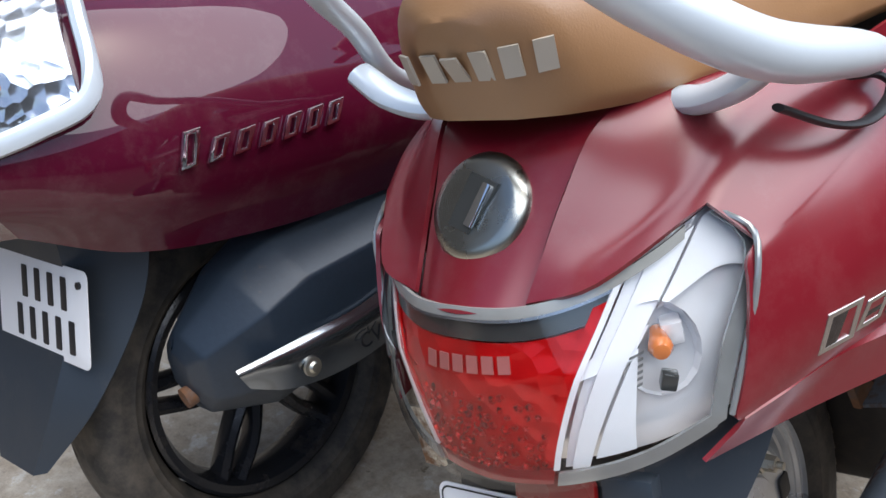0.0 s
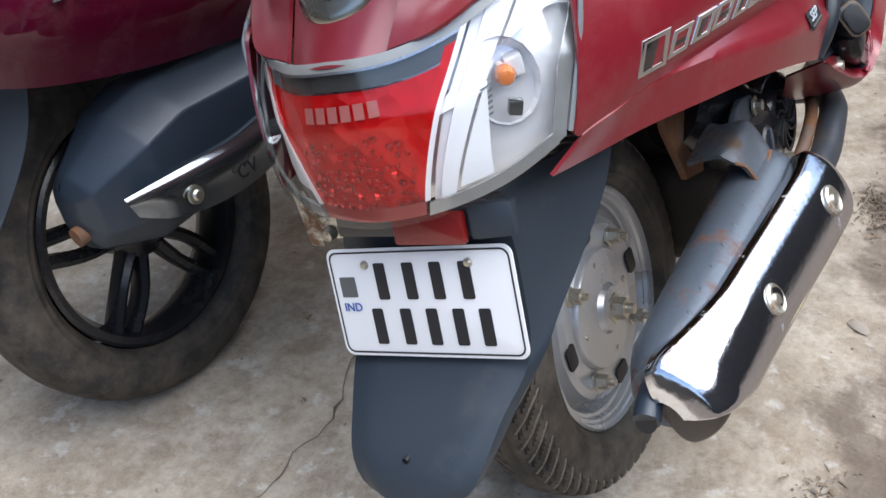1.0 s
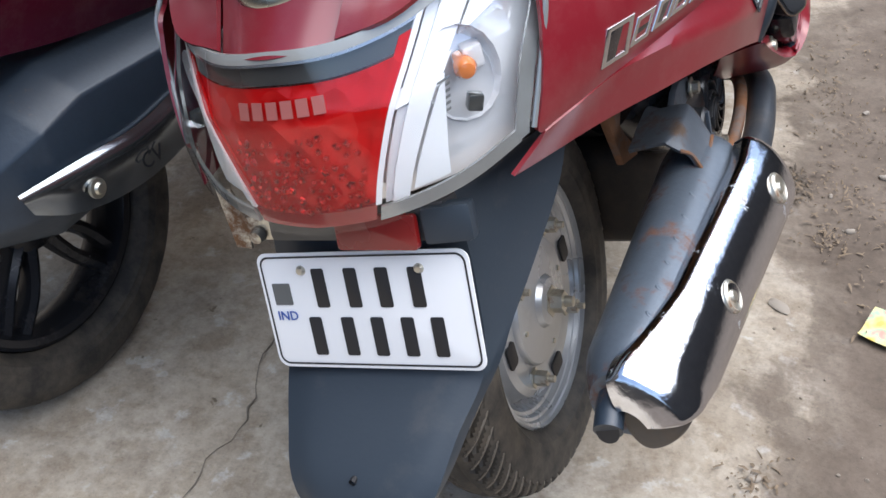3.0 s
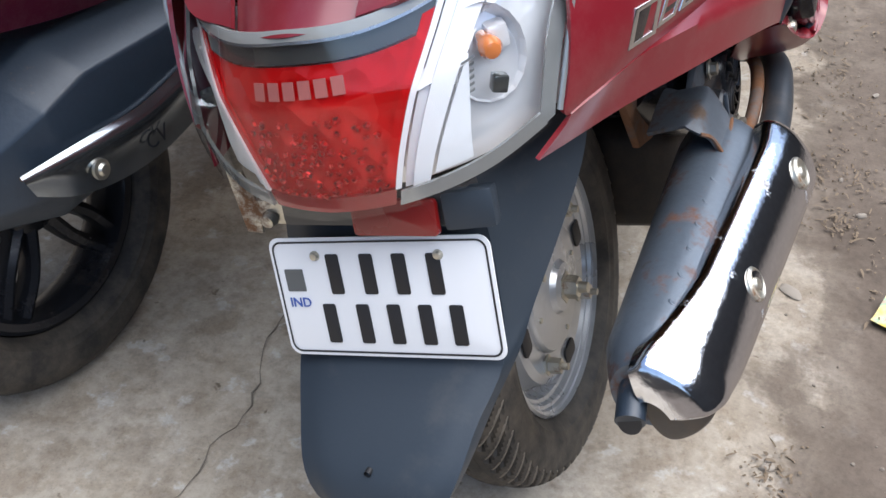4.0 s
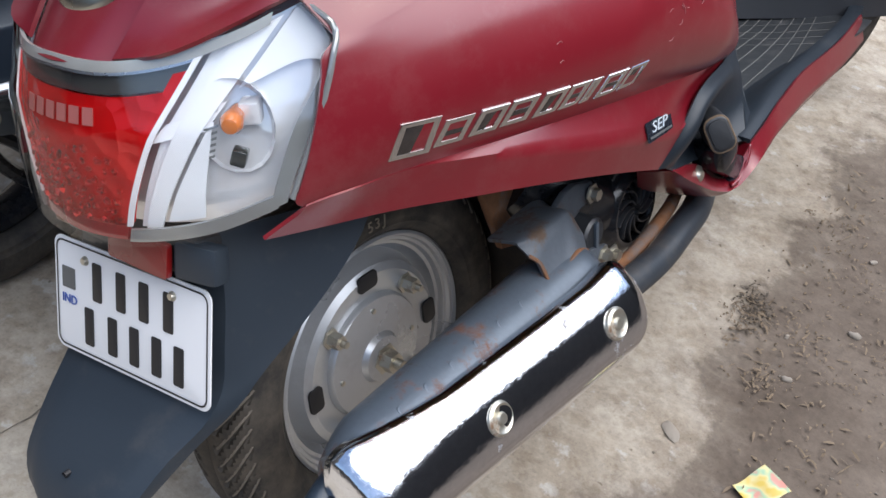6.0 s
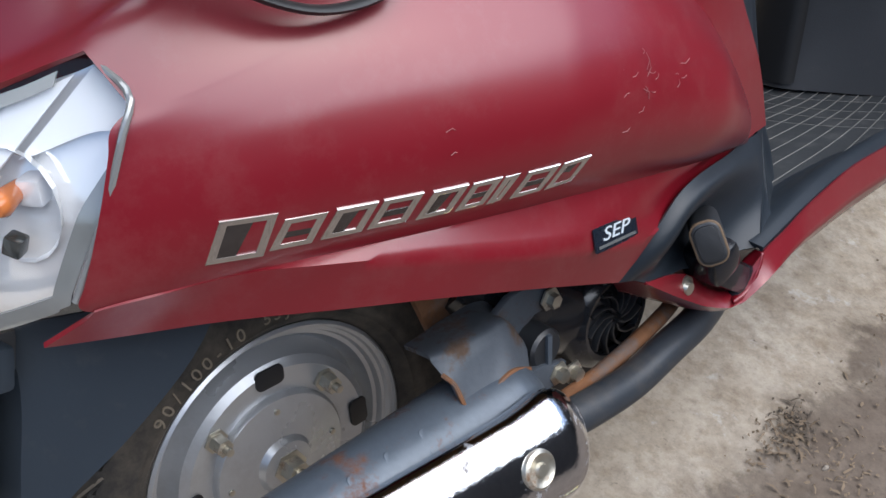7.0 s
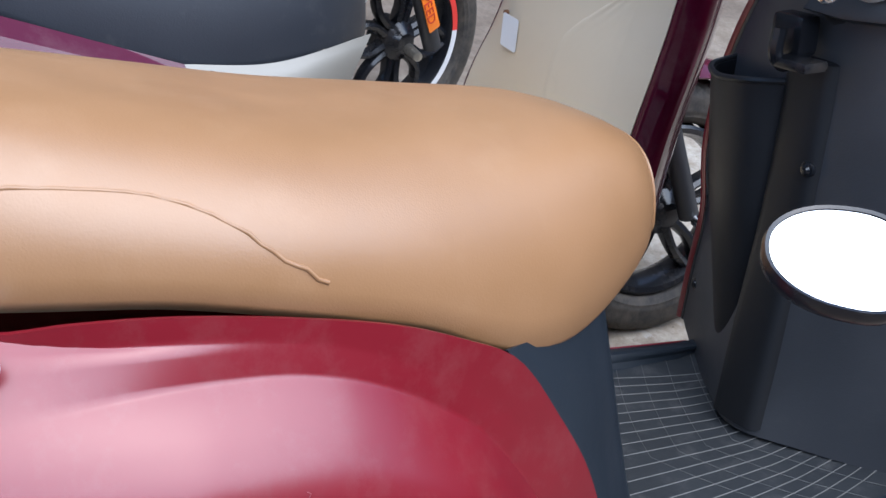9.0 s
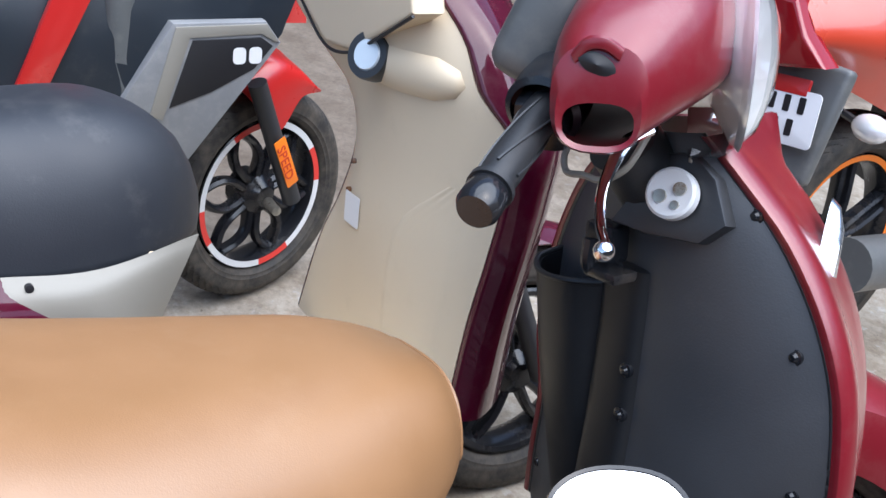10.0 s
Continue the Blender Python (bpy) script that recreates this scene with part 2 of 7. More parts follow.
MATRUBBER = surface("floor_mat", (0.026, 0.029, 0.032), 0.55, dirt=(0.22, 0.21, 0.20), dirt_amt=0.3, big=12, relief=0.5)
MATRIB = surface("floor_mat_rib", (0.115, 0.113, 0.108), 0.6, relief=0.3)


def facet_relief(m, scale, strength):
    nt = m.node_tree
    v = nt.nodes.new("ShaderNodeTexVoronoi")
    v.inputs["Scale"].default_value = scale
    link(nt, nt.nodes.new("ShaderNodeTexCoord").outputs["Object"], v.inputs["Vector"])
    bump(nt, nt.nodes["Principled BSDF"], v.outputs["Distance"], strength, 0.004)


facet_relief(REFLECTOR, 40, 0.12)
facet_relief(REDLENS, 55, 0.55)


# ---- geometry helpers: a geo is (verts, faces) ----
def resample(pts, n):
    """A smooth curve through pts, n points, even in chord length."""
    p = np.array(pts, float)
    if len(p) == 2:
        return p[0] + np.linspace(0, 1, n)[:, None] * (p[1] - p[0])
    d = np.r_[0, np.cumsum(np.sqrt(np.linalg.norm(np.diff(p, axis=0), axis=1)))]
    ext = np.vstack([2 * p[0] - p[1], p, 2 * p[-1] - p[-2]])
    tt = np.r_[-(d[1] - d[0]), d, 2 * d[-1] - d[-2]]
    fine = []
    for i in range(len(p) - 1):
        t0, t1, t2, t3 = tt[i : i + 4]
        p0, p1, p2, p3 = ext[i : i + 4]
        t = np.linspace(t1, t2, 24, endpoint=i == len(p) - 2)[:, None]
        a1, a2, a3 = ((t1 - t) * p0 + (t - t0) * p1) / (t1 - t0), ((t2 - t) * p1 + (t - t1) * p2) / (t2 - t1), ((t3 - t) * p2 + (t - t2) * p3) / (t3 - t2)
        b1, b2 = ((t2 - t) * a1 + (t - t0) * a2) / (t2 - t0), ((t3 - t) * a2 + (t - t1) * a3) / (t3 - t1)
        fine.append(((t2 - t) * b1 + (t - t1) * b2) / (t2 - t1))
    q = np.vstack(fine)
    s = np.r_[0, np.cumsum(np.linalg.norm(np.diff(q, axis=0), axis=1))]
    u = np.linspace(0, s[-1], n)
    return np.stack([np.interp(u, s, q[:, k]) for k in range(q.shape[1])], 1)


def curve1(knots):
    """A smooth function from (x, value) knots."""
    k = np.array(knots, float)
    q = resample(k, 200)
    o = np.argsort(q[:, 0])
    return lambda x: np.interp(x, q[o, 0], q[o, 1])


def grid(P, cu=False, cv=False):
    m, n = P.shape[:2]
    faces = []
    for i in range(m if cu else m - 1):
        for j in range(n if cv else n - 1):
            a, b = (i + 1) % m, (j + 1) % n
            faces.append((i * n + j, a * n + j, a * n + b, i * n + b))
    return [tuple(v) for v in P.reshape(-1, 3)], faces


def join(*geos):
    v, f = [], []
    for gv, gf in geos:
        k = len(v)
        v += list(gv)
        f += [tuple(i + k for i in q) for q in gf]
    return v, f


def moved(geo, m):
    return [tuple(m @ Vector(v)) for v in geo[0]], geo[1]


def mirrored(geo):
    return [(-x, y, z) for x, y, z in geo[0]], [tuple(reversed(q)) for q in geo[1]]


def loft(rails, nu=40, nv=5, straight=()):
    """A skin over lengthwise rails; straight names the spans that stay flat, so their ends are creases."""
    R = [resample(r, nu) for r in rails]
    rows = []
    for i in range(len(R) - 1):
        p1, p2 = R[i], R[i + 1]
        p0 = R[i - 1] if i and (i - 1) not in straight else 2 * p1 - p2
        p3 = R[i + 2] if i + 2 < len(R) and (i + 1) not in straight else 2 * p2 - p1
        for t in np.linspace(0, 1, nv, endpoint=False):
            if i in straight:
                rows.append(p1 + t * (p2 - p1))
            else:
                rows.append(0.5 * (2 * p1 + (p2 - p0) * t + (2 * p0 - 5 * p1 + 4 * p2 - p3) * t * t + (3 * p1 - p0 - 3 * p2 + p3) * t**3))
    rows.append(R[-1])
    return grid(np.array(rows))


def thick(geo, d):
    """A closed shell of thickness d under a grid skin."""
    bm = to_bm(geo)
    bmesh.ops.recalc_face_normals(bm, faces=bm.faces[:])
    bmesh.ops.solidify(bm, geom=bm.faces[:], thickness=d)
    return from_bm(bm)


def to_bm(geo):
    bm = bmesh.new()
    vs = [bm.verts.new(v) for v in geo[0]]
    for q in geo[1]:
        u = list(dict.fromkeys(q))
        if len(u) > 2:
            try:
                bm.faces.new([vs[i] for i in u])
            except ValueError:
                pass
    return bm


def from_bm(bm):
    bm.verts.index_update()
    g = [tuple(v.co) for v in bm.verts], [tuple(v.index for v in q.verts) for q in bm.faces]
    bm.free()
    return g


def tube(pts, r, n=12, samples=0, flat=1.0, up=(0, 0, 1), closed=False):
    """A pipe along pts; r is a number or one per resampled point; flat squeezes it along up."""
    p = resample(pts, samples) if samples else np.array(pts, float)
    r = np.broadcast_to(np.interp(np.linspace(0, 1, len(p)), np.linspace(0, 1, len(np.atleast_1d(r))), np.atleast_1d(r)), len(p))
    d = np.gradient(p, axis=0)
    if closed:
        d = np.roll(p, -1, 0) - np.roll(p, 1, 0)
    d /= np.linalg.norm(d, axis=1)[:, None] + 1e-12
    side = np.cross(d, np.array(up, float))
    bad = np.linalg.norm(side, axis=1) < 0.05
    side[bad] = np.cross(d[bad], (0.3, 1, 0.2))
    side /= np.linalg.norm(side, axis=1)[:, None]
    for i in range(1, len(side)):
        if side[i] @ side[i - 1] < 0:
            side[i] *= -1
    upv = np.cross(side, d)
    a = np.linspace(0, 2 * np.pi, n, endpoint=False)
    P = p[:, None] + r[:, None, None] * (np.cos(a)[None, :, None] * side[:, None] + flat * np.sin(a)[None, :, None] * upv[:, None])
    v, f = grid(P, cu=closed, cv=True)
    if not closed:
        f += [tuple(range(n - 1, -1, -1)), tuple(range(len(v) - n, len(v)))]
    return v, f


AX = {"x": Matrix(((0, 0, 1), (1, 0, 0), (0, 1, 0))).to_4x4(), "y": Matrix(((1, 0, 0), (0, 0, 1), (0, -1, 0))).to_4x4(), "z": Matrix.Identity(4)}


def lathe(profile, n=40, axis="x", at=(0, 0, 0), closed=False):
    """Turns (radius, along) pairs about an axis."""
    a = np.linspace(0, 2 * np.pi, n, endpoint=False)
    pr = np.array(profile, float)
    P = np.stack([pr[:, None, 0] * np.cos(a), pr[:, None, 0] * np.sin(a), np.repeat(pr[:, 1:2], n, 1)], -1)
    return moved(grid(P, cu=closed, cv=True), Matrix.Translation(at) @ AX[axis])


def block(sx, sy, sz, bevel=0.002, seg=2):
    bm = bmesh.new()
    bmesh.ops.create_cube(bm, size=1.0, matrix=Matrix.Diagonal((sx, sy, sz, 1)))
    if bevel:
        bmesh.ops.bevel(bm, geom=bm.edges[:], offset=min(bevel, 0.45 * min(sx, sy, sz)), segments=seg, affect="EDGES", profile=0.6)
    return from_bm(bm)


def slab(outline, depth, bevel=0.001, seg=2):
    """An upright plate: outline in x and z, its front face at y = 0, depth backwards."""
    bm = bmesh.new()
    vs = [bm.verts.new((x, 0, z)) for x, z in outline]
    q = bm.faces.new(vs)
    ext = bmesh.ops.extrude_face_region(bm, geom=[q])["geom"]
    for v in ext:
        if isinstance(v, bmesh.types.BMVert):
            v.co.y += depth
    bmesh.ops.recalc_face_normals(bm, faces=bm.faces[:])
    if bevel:
        edges = [e for e in bm.edges if all(abs(v.co.y) < 1e-6 for v in e.verts) or all(abs(v.co.y - depth) < 1e-6 for v in e.verts)]
        bmesh.ops.bevel(bm, geom=edges, offset=bevel, segments=seg, affect="EDGES", profile=0.6)
    return from_bm(bm)


def rounded(w, h, r, n=6):
    """A rectangle with round corners, as (x, z)."""
    out = []
    for cx, cz, a0 in ((w / 2 - r, h / 2 - r, 0), (r - w / 2, h / 2 - r, 90), (r - w / 2, r - h / 2, 180), (w / 2 - r, r - h / 2, 270)):
        for k in range(n + 1):
            a = radians(a0 + 90 * k / n)
            out.append((cx + r * math.cos(a), cz + r * math.sin(a)))
    return out


def part(name, geo, material, parent=None, label="", sharp=38, at=None):
    me = bpy.data.meshes.new(name)
    bm = to_bm(geo)
    bmesh.ops.remove_doubles(bm, verts=bm.verts[:], dist=1e-6)
    loose = [v for v in bm.verts if not v.link_faces]
    bmesh.ops.delete(bm, geom=loose, context="VERTS")
    bmesh.ops.recalc_face_normals(bm, faces=bm.faces[:])
    bm.to_mesh(me)
    bm.free()
    me.polygons.foreach_set("use_smooth", [True] * len(me.polygons))
    me.set_sharp_from_angle(angle=radians(sharp))
    me.materials.append(material)
    ob = new(name, me)
    if at is not None:
        ob.matrix_local = at
    if parent:
        ob.parent = parent
    if label:
        tagged(ob, label)
    return ob


def thing(name, m, label, category, group=""):
    ob = new(name)
    ob.empty_display_size = 0.1
    ob.matrix_world = m
    return tagged(ob, label, category, group)


def lettering(body, size, depth=0.0004, bold=1.0, shear=0.0, align="CENTER"):
    """Flat raised lettering in x and z, facing -y, as a geo."""
    cu = bpy.data.curves.new("lettering", "FONT")
    cu.body, cu.size, cu.extrude, cu.shear = body, size, depth, shear
    cu.align_x, cu.align_y, cu.offset = align, "CENTER", (bold - 1) * size * 0.05
    cu.resolution_u = 3
    ob = new("lettering", cu)
    dg = bpy.context.evaluated_depsgraph_get()
    me = bpy.data.meshes.new_from_object(ob.evaluated_get(dg))
    geo = [tuple(v.co) for v in me.vertices], [tuple(q.vertices) for q in me.polygons]
    bpy.data.objects.remove(ob), bpy.data.meshes.remove(me), bpy.data.curves.remove(cu)
    return moved(geo, pose(0, 0, 0, 90, 0, 0))


def arc_lettering(body, size, radius, mid, x, depth=0.0006):
    """Letters set round a wheel's flank (plane x), centred at the angle mid, tops outwards."""
    out = []
    step = size * 0.66 / radius
    for k, ch in enumerate(body):
        a = mid - (k - (len(body) - 1) / 2) * step
        g = lettering(ch, size, depth)
        turn = Matrix.Rotation(a - math.pi / 2, 4, "X") @ Matrix.Translation((0, 0, radius)) @ pose(0, 0, 0, 0, 0, 90)
        out.append(moved(g, Matrix.Translation((x, 0, 0)) @ turn))
    return join(*out)


def tyre(R, width, rim, n=240, groove=0.006, every=4, skew=2.0):
    """A moulded tyre about x, with slanting grooves cut into the shoulders."""
    rc, h = (R + rim) / 2, (R - rim) / 2
    al = np.radians(np.linspace(-150, 150, 61))
    P = np.zeros((n, len(al), 3))
    for i in range(n):
        th = 2 * math.pi * i / n
        for j, a in enumerate(al):
            x = width / 2 * math.copysign(abs(math.sin(a)) ** 0.8, a)
            r = rc + h * (math.copysign(abs(math.cos(a)) ** 0.75, math.cos(a)))
            deg = abs(math.degrees(a))
            if 10 < deg < 74 and (i + int(skew * deg / 12)) % every == 0:
                r -= groove * min(1, (78 - deg) / 20)
            if deg < 4:
                r -= groove * 0.6
            if 96 < deg < 103 or 112 < deg < 117:
                x += math.copysign(0.0012, x)
            P[i, j] = (x, r * math.cos(th), r * math.sin(th))
    return grid(P, cu=True)


def tread_dust(R, width, rim, n=240, every=4, skew=2.0, sink=0.004):
    """Pale dust lying in the tread grooves."""
    rc, h, out = (R + rim) / 2, (R - rim) / 2, []
    for k in range(0, n, every):
        for s in (-1, 1):
            pts = []
            for deg in range(12, 72, 6):
                a, th = math.radians(deg), 2 * math.pi * (k - int(skew * deg / 12)) / n
                r = rc + h * math.cos(a) ** 0.75 - sink * min(1, (78 - deg) / 20)
                pts.append((s * width / 2 * math.sin(a) ** 0.8, r * math.cos(th), r * math.sin(th)))
            out.append(tube(pts, 0.0016, 4))
    return join(*out)


# ---- ground ----
def ground_material():
    m, nt, bs = shader("worn_concrete_and_dirt")
    co = nt.nodes.new("ShaderNodeTexCoord").outputs["Object"]
    big, mid, fine = noise_node(nt, 1.9, 7, 0.62, co), noise_node(nt, 7, 8, 0.66, co), noise_node(nt, 75, 7, 0.66, co)
    conc = ramp(nt, mid.outputs[0], [(0.26, (0.290, 0.243, 0.188)), (0.45, (0.372, 0.323, 0.261)), (0.60, (0.420, 0.373, 0.311)), (0.76, (0.49, 0.450, 0.391))])
    tone = ramp(nt, big.outputs[0], [(0.32, (0.84, 0.81, 0.77)), (0.48, (0.97, 0.96, 0.94)), (0.66, (1.06, 1.06, 1.06))])
    conc_c = mixc(nt, 1.0, conc.outputs[0], tone.outputs[0], "MULTIPLY")
    soil = ramp(nt, noise_node(nt, 13, 9, 0.7, co).outputs[0], [(0.47, (0, 0, 0)), (0.60, (0.55,) * 3)])
    conc_c = mixc(nt, soil.outputs[0], conc_c, (0.215, 0.170, 0.125))
    chips = ramp(nt, noise_node(nt, 21, 5, 0.6, co).outputs[0], [(0.60, (0, 0, 0)), (0.66, (0.55,) * 3)])
    conc_c = mixc(nt, chips.outputs[0], conc_c, (0.50, 0.48, 0.45))
    blot = ramp(nt, noise_node(nt, 27, 7, 0.68, co).outputs[0], [(0.53, (1, 1, 1)), (0.56, (0.92, 0.905, 0.88)), (0.64, (0.86, 0.84, 0.81))])
    conc_c = mixc(nt, 1.0, conc_c, blot.outputs[0], "MULTIPLY")
    pits = ramp(nt, noise_node(nt, 48, 3, 0.5, co).outputs[0], [(0.24, (0.45, 0.42, 0.38)), (0.30, (1, 1, 1))])
    conc_c = mixc(nt, 1.0, conc_c, pits.outputs[0], "MULTIPLY")
    dirt = ramp(nt, mid.outputs[0], [(0.3, (0.074, 0.054, 0.039)), (0.5, (0.108, 0.082, 0.062)), (0.72, (0.152, 0.120, 0.094))])
    sep = nt.nodes.new("ShaderNodeSeparateXYZ")
    link(nt, co, sep.inputs[0])
    w = nt.nodes.new("ShaderNodeMath")
    w.operation = "MULTIPLY_ADD"
    w.inputs[1].default_value = 0.50
    slant = nt.nodes.new("ShaderNodeMath")
    slant.operation = "MULTIPLY_ADD"
    slant.inputs[1].default_value = 0.06
    wander = nt.nodes.new("ShaderNodeMath")
    wander.operation = "SINE"
    link(nt, sep.outputs[1], wander.inputs[0])
    swing = nt.nodes.new("ShaderNodeMath")
    swing.operation = "SUBTRACT"
    link(nt, wander.outputs[0], swing.inputs[0])
    swing.inputs[1].default_value = 0.55
    link(nt, swing.outputs[0], slant.inputs[0]), link(nt, sep.outputs[0], slant.inputs[2])
    link(nt, noise_node(nt, 4.6, 9, 0.68, co).outputs[0], w.inputs[0]), link(nt, slant.outputs[0], w.inputs[2])
    f = ramp(nt, w.outputs[0], [(0.40, (0, 0, 0)), (0.47, (0.30,) * 3), (0.505, (0.80,) * 3), (0.58, (1, 1, 1))])
    c = mixc(nt, f.outputs[0], conc_c, dirt.outputs[0])
    far = nt.nodes.new("ShaderNodeMath")
    far.operation = "MULTIPLY_ADD"
    far.inputs[1].default_value = -1.0
    link(nt, sep.outputs[0], far.inputs[0]), link(nt, noise_node(nt, 2.4, 8, 0.68, co).outputs[0], far.inputs[2])
    mr = nt.nodes.new("ShaderNodeMapRange")
    mr.inputs["From Min"].default_value, mr.inputs["From Max"].default_value, mr.inputs["To Max"].default_value = 1.55, 2.1, 0.9
    link(nt, far.outputs[0], mr.inputs["Value"])
    c = mixc(nt, mr.outputs[0], c, dirt.outputs[0])
    spec = ramp(nt, fine.outputs[0], [(0.30, (0.80,) * 3), (0.5, (1.0,) * 3), (0.68, (1.12,) * 3)])
    c = mixc(nt, 1.0, c, spec.outputs[0], "MULTIPLY")
    grit = ramp(nt, noise_node(nt, 260, 4, 0.6, co).outputs[0], [(0.28, (0.80,) * 3), (0.44, (0.99,) * 3), (0.60, (1.0,) * 3), (0.72, (1.15,) * 3)])
    c = mixc(nt, 1.0, c, grit.outputs[0], "MULTIPLY")
    link(nt, c, bs.inputs["Base Color"])
    bs.inputs["Roughness"].default_value = 0.9
    h = mixc(nt, 0.35, mid.outputs[0], fine.outputs[0])
    bump(nt, bs, h, 0.5, 0.005)
    return m


CRACK = resample([(-0.36, 0.35), (-0.403, 0.045), (-0.387, -0.011), (-0.369, -0.108), (-0.383, -0.145), (-0.382, -0.222), (-0.46, -0.34), (-0.50, -0.5), (-0.62, -0.75)], 60)


def ground_height(x, y):
    h = 0.004 * noise.noise((x * 2.2, y * 2.2, 0.3)) + 0.0022 * noise.noise((x * 9, y * 9, 1.7))
    dirt = min(1, max(0, (x - 0.25 + 0.2 * noise.noise((x * 2, y * 2, 5))) / 0.2))
    h += dirt * (0.006 * noise.noise((x * 14, y * 14, 2.2)) + 0.004 * noise.noise((x * 33, y * 33, 4.2)))
    if -0.75 < x < -0.2 and -0.85 < y < 0.4:
        d = np.min(np.hypot(CRACK[:, 0] - x + 0.012 * noise.noise((x * 25, y * 25, 3)), CRACK[:, 1] - y))
        h -= 0.010 * max(0, 1 - d / 0.010)
    return h - 0.006


def axis_steps(lo, hi, step):
    inner = np.arange(lo, hi + step / 2, step)
    far = np.array([0.15, 0.4, 0.9, 2, 5, 12, 30, 80, 250, 900])
    return np.r_[(lo - far)[::-1], inner, hi + far]


gx, gy = axis_steps(-1.3, 1.2, 0.0125), axis_steps(-0.95, 1.6, 0.0125)
gp = np.array([[(x, y, ground_height(x, y)) for y in gy] for x in gx])
ground = part("ground", grid(gp), ground_material(), sharp=180)
rng = random.Random(5)
cp = np.array([(x + 0.008 * noise.noise((x * 40, y * 40, 2)) + rng.uniform(-0.002, 0.002), y, ground_height(x, y) + 0.008) for x, y in CRACK])
cw = [0.0004 + 0.0050 * max(0, noise.noise((i * 0.31, 1, 1))) for i in range(len(cp))]
crack_geo = grid(np.array([[(p[0] + k * w_, p[1], max(ground_height(p[0] + q * 0.014, p[1]) for q in (-1, 1)) + 0.0006) for k in (-1, 1)] for p, w_ in zip(cp, cw)]))
part("crack", thick(crack_geo, 0.0008), surface("dirt_in_crack", (0.165, 0.14, 0.112), 0.95, vary=0.5, big=14), ground, sharp=180)
tagged(ground, "worn cracked concrete slab running out into brown dirt", "ground", kind="structure")


def rubble(n, seed, box_, size, material, name, label):
    rng = random.Random(seed)
    geos = []
    for _ in range(n):
        x, y = rng.uniform(box_[0], box_[1]), rng.uniform(box_[2], box_[3])
        if x < 0.30 + 0.12 * noise.noise((x * 3, y * 3, 7)) and rng.random() > 0.06:
            continue
        s = size * rng.uniform(0.3, 1.0) ** 2
        bm = bmesh.new()
        bmesh.ops.create_icosphere(bm, subdivisions=1, radius=s)
        for v in bm.verts:
            v.co *= rng.uniform(0.7, 1.25)
        g = from_bm(bm)
        geos.append(moved(g, Matrix.Translation((x, y, ground_height(x, y) + s * 0.25)) @ pose(0, 0, 0, 0, 0, rng.uniform(0, 360)) @ Matrix.Diagonal((1, rng.uniform(0.6, 1), rng.uniform(0.4, 0.8), 1))))
    ob = part(name, join(*geos), material, sharp=30)
    return tagged(ob, label, name, kind="stuff")


# Unseen walls, added to hold back low sky light and darken reflections.
def sky_block_wall(name, x0, y0, x1, y1, h, material):
    n = Vector((y1 - y0, x0 - x1)).normalized() * 0.1
    pts = [(x0, y0), (x1, y1), (x1 + n.x, y1 + n.y), (x0 + n.x, y0 + n.y)]
    v = [(x, y, -0.05) for x, y in pts] + [(x, y, h) for x, y in pts]
    ob = part(name, (v, [(0, 1, 2, 3), (4, 5, 6, 7), (0, 1, 5, 4), (1, 2, 6, 5), (2, 3, 7, 6), (3, 0, 4, 7)]), material)
    tagged(ob, "unseen plain dark wall added to block low sky", "wall", kind="structure")


WALLDARK = surface("unseen_wall_dark", (0.065, 0.058, 0.052), 0.9, vary=0.25, big=0.8, fine=40, relief=0.4, dirt=(0.07, 0.065, 0.06), dirt_amt=0.5)
sky_block_wall("wall_east", 4.2, -5.5, 4.2, 7.5, 3.2, WALLDARK)
sky_block_wall("wall_west", -4.5, 7.5, -4.5, -5.5, 5.0, WALLDARK)
sky_block_wall("wall_south", -4.5, -5.5, 4.2, -5.5, 1.6, WALLDARK)
sky_block_wall("wall_north", 4.2, 7.5, -4.5, 7.5, 4.0, WALLDARK)
PEBBLE = surface("pebble", (0.165, 0.138, 0.110), 0.85, vary=0.35, big=25)
STRAW = surface("dry_leaf", (0.165, 0.120, 0.078), 0.8, vary=0.4, big=30)
rubble(600, 3, (0.15, 1.1, -0.6, 1.6), 0.0036, PEBBLE, "gravel", "small stones and grit scattered over dirt")


def leaf_litter(spots, count, material, label, seed):
    rng = random.Random(seed)
    geos = []
    for cx, cy, sp in spots:
        for _ in range(count):
            x, y = rng.gauss(cx, sp * 0.6), rng.gauss(cy, sp * 0.8)
            ln, wd = 0.003 + 0.016 * rng.random() ** 3, rng.uniform(0.0005, 0.0018)
            pr = np.array([[(-wd, 0, 0), (wd, 0, 0)], [(-wd * 1.2, ln * 0.5, 0.002), (wd * 1.2, ln * 0.5, 0.0025)], [(-wd * 0.2, ln, 0.0005), (wd * 0.2, ln, 0.001)]])
            geos.append(moved(grid(pr), Matrix.Translation((x, y, ground_height(x, y) + rng.uniform(0.001, 0.006))) @ pose(0, 0, 0, rng.uniform(-25, 25), rng.uniform(-30, 30), rng.uniform(0, 360))))
    tagged(part("leaf_litter", join(*geos), material, sharp=180), label, "leaf litter", kind="stuff")


leaf_litter([(0.240, 0.625, 0.035), (0.232, 0.665, 0.03), (0.31, 0.68, 0.05), (0.306, 0.529, 0.03), (0.27, 0.99, 0.06), (0.30, 1.14, 0.08), (0.33, 0.85, 0.07), (0.40, 0.62, 0.09), (0.46, 0.75, 0.12), (0.25, 0.01, 0.035), (0.42, 0.42, 0.08)], 85, STRAW, "dry crumbled leaves and straw lying on dirt", 11)
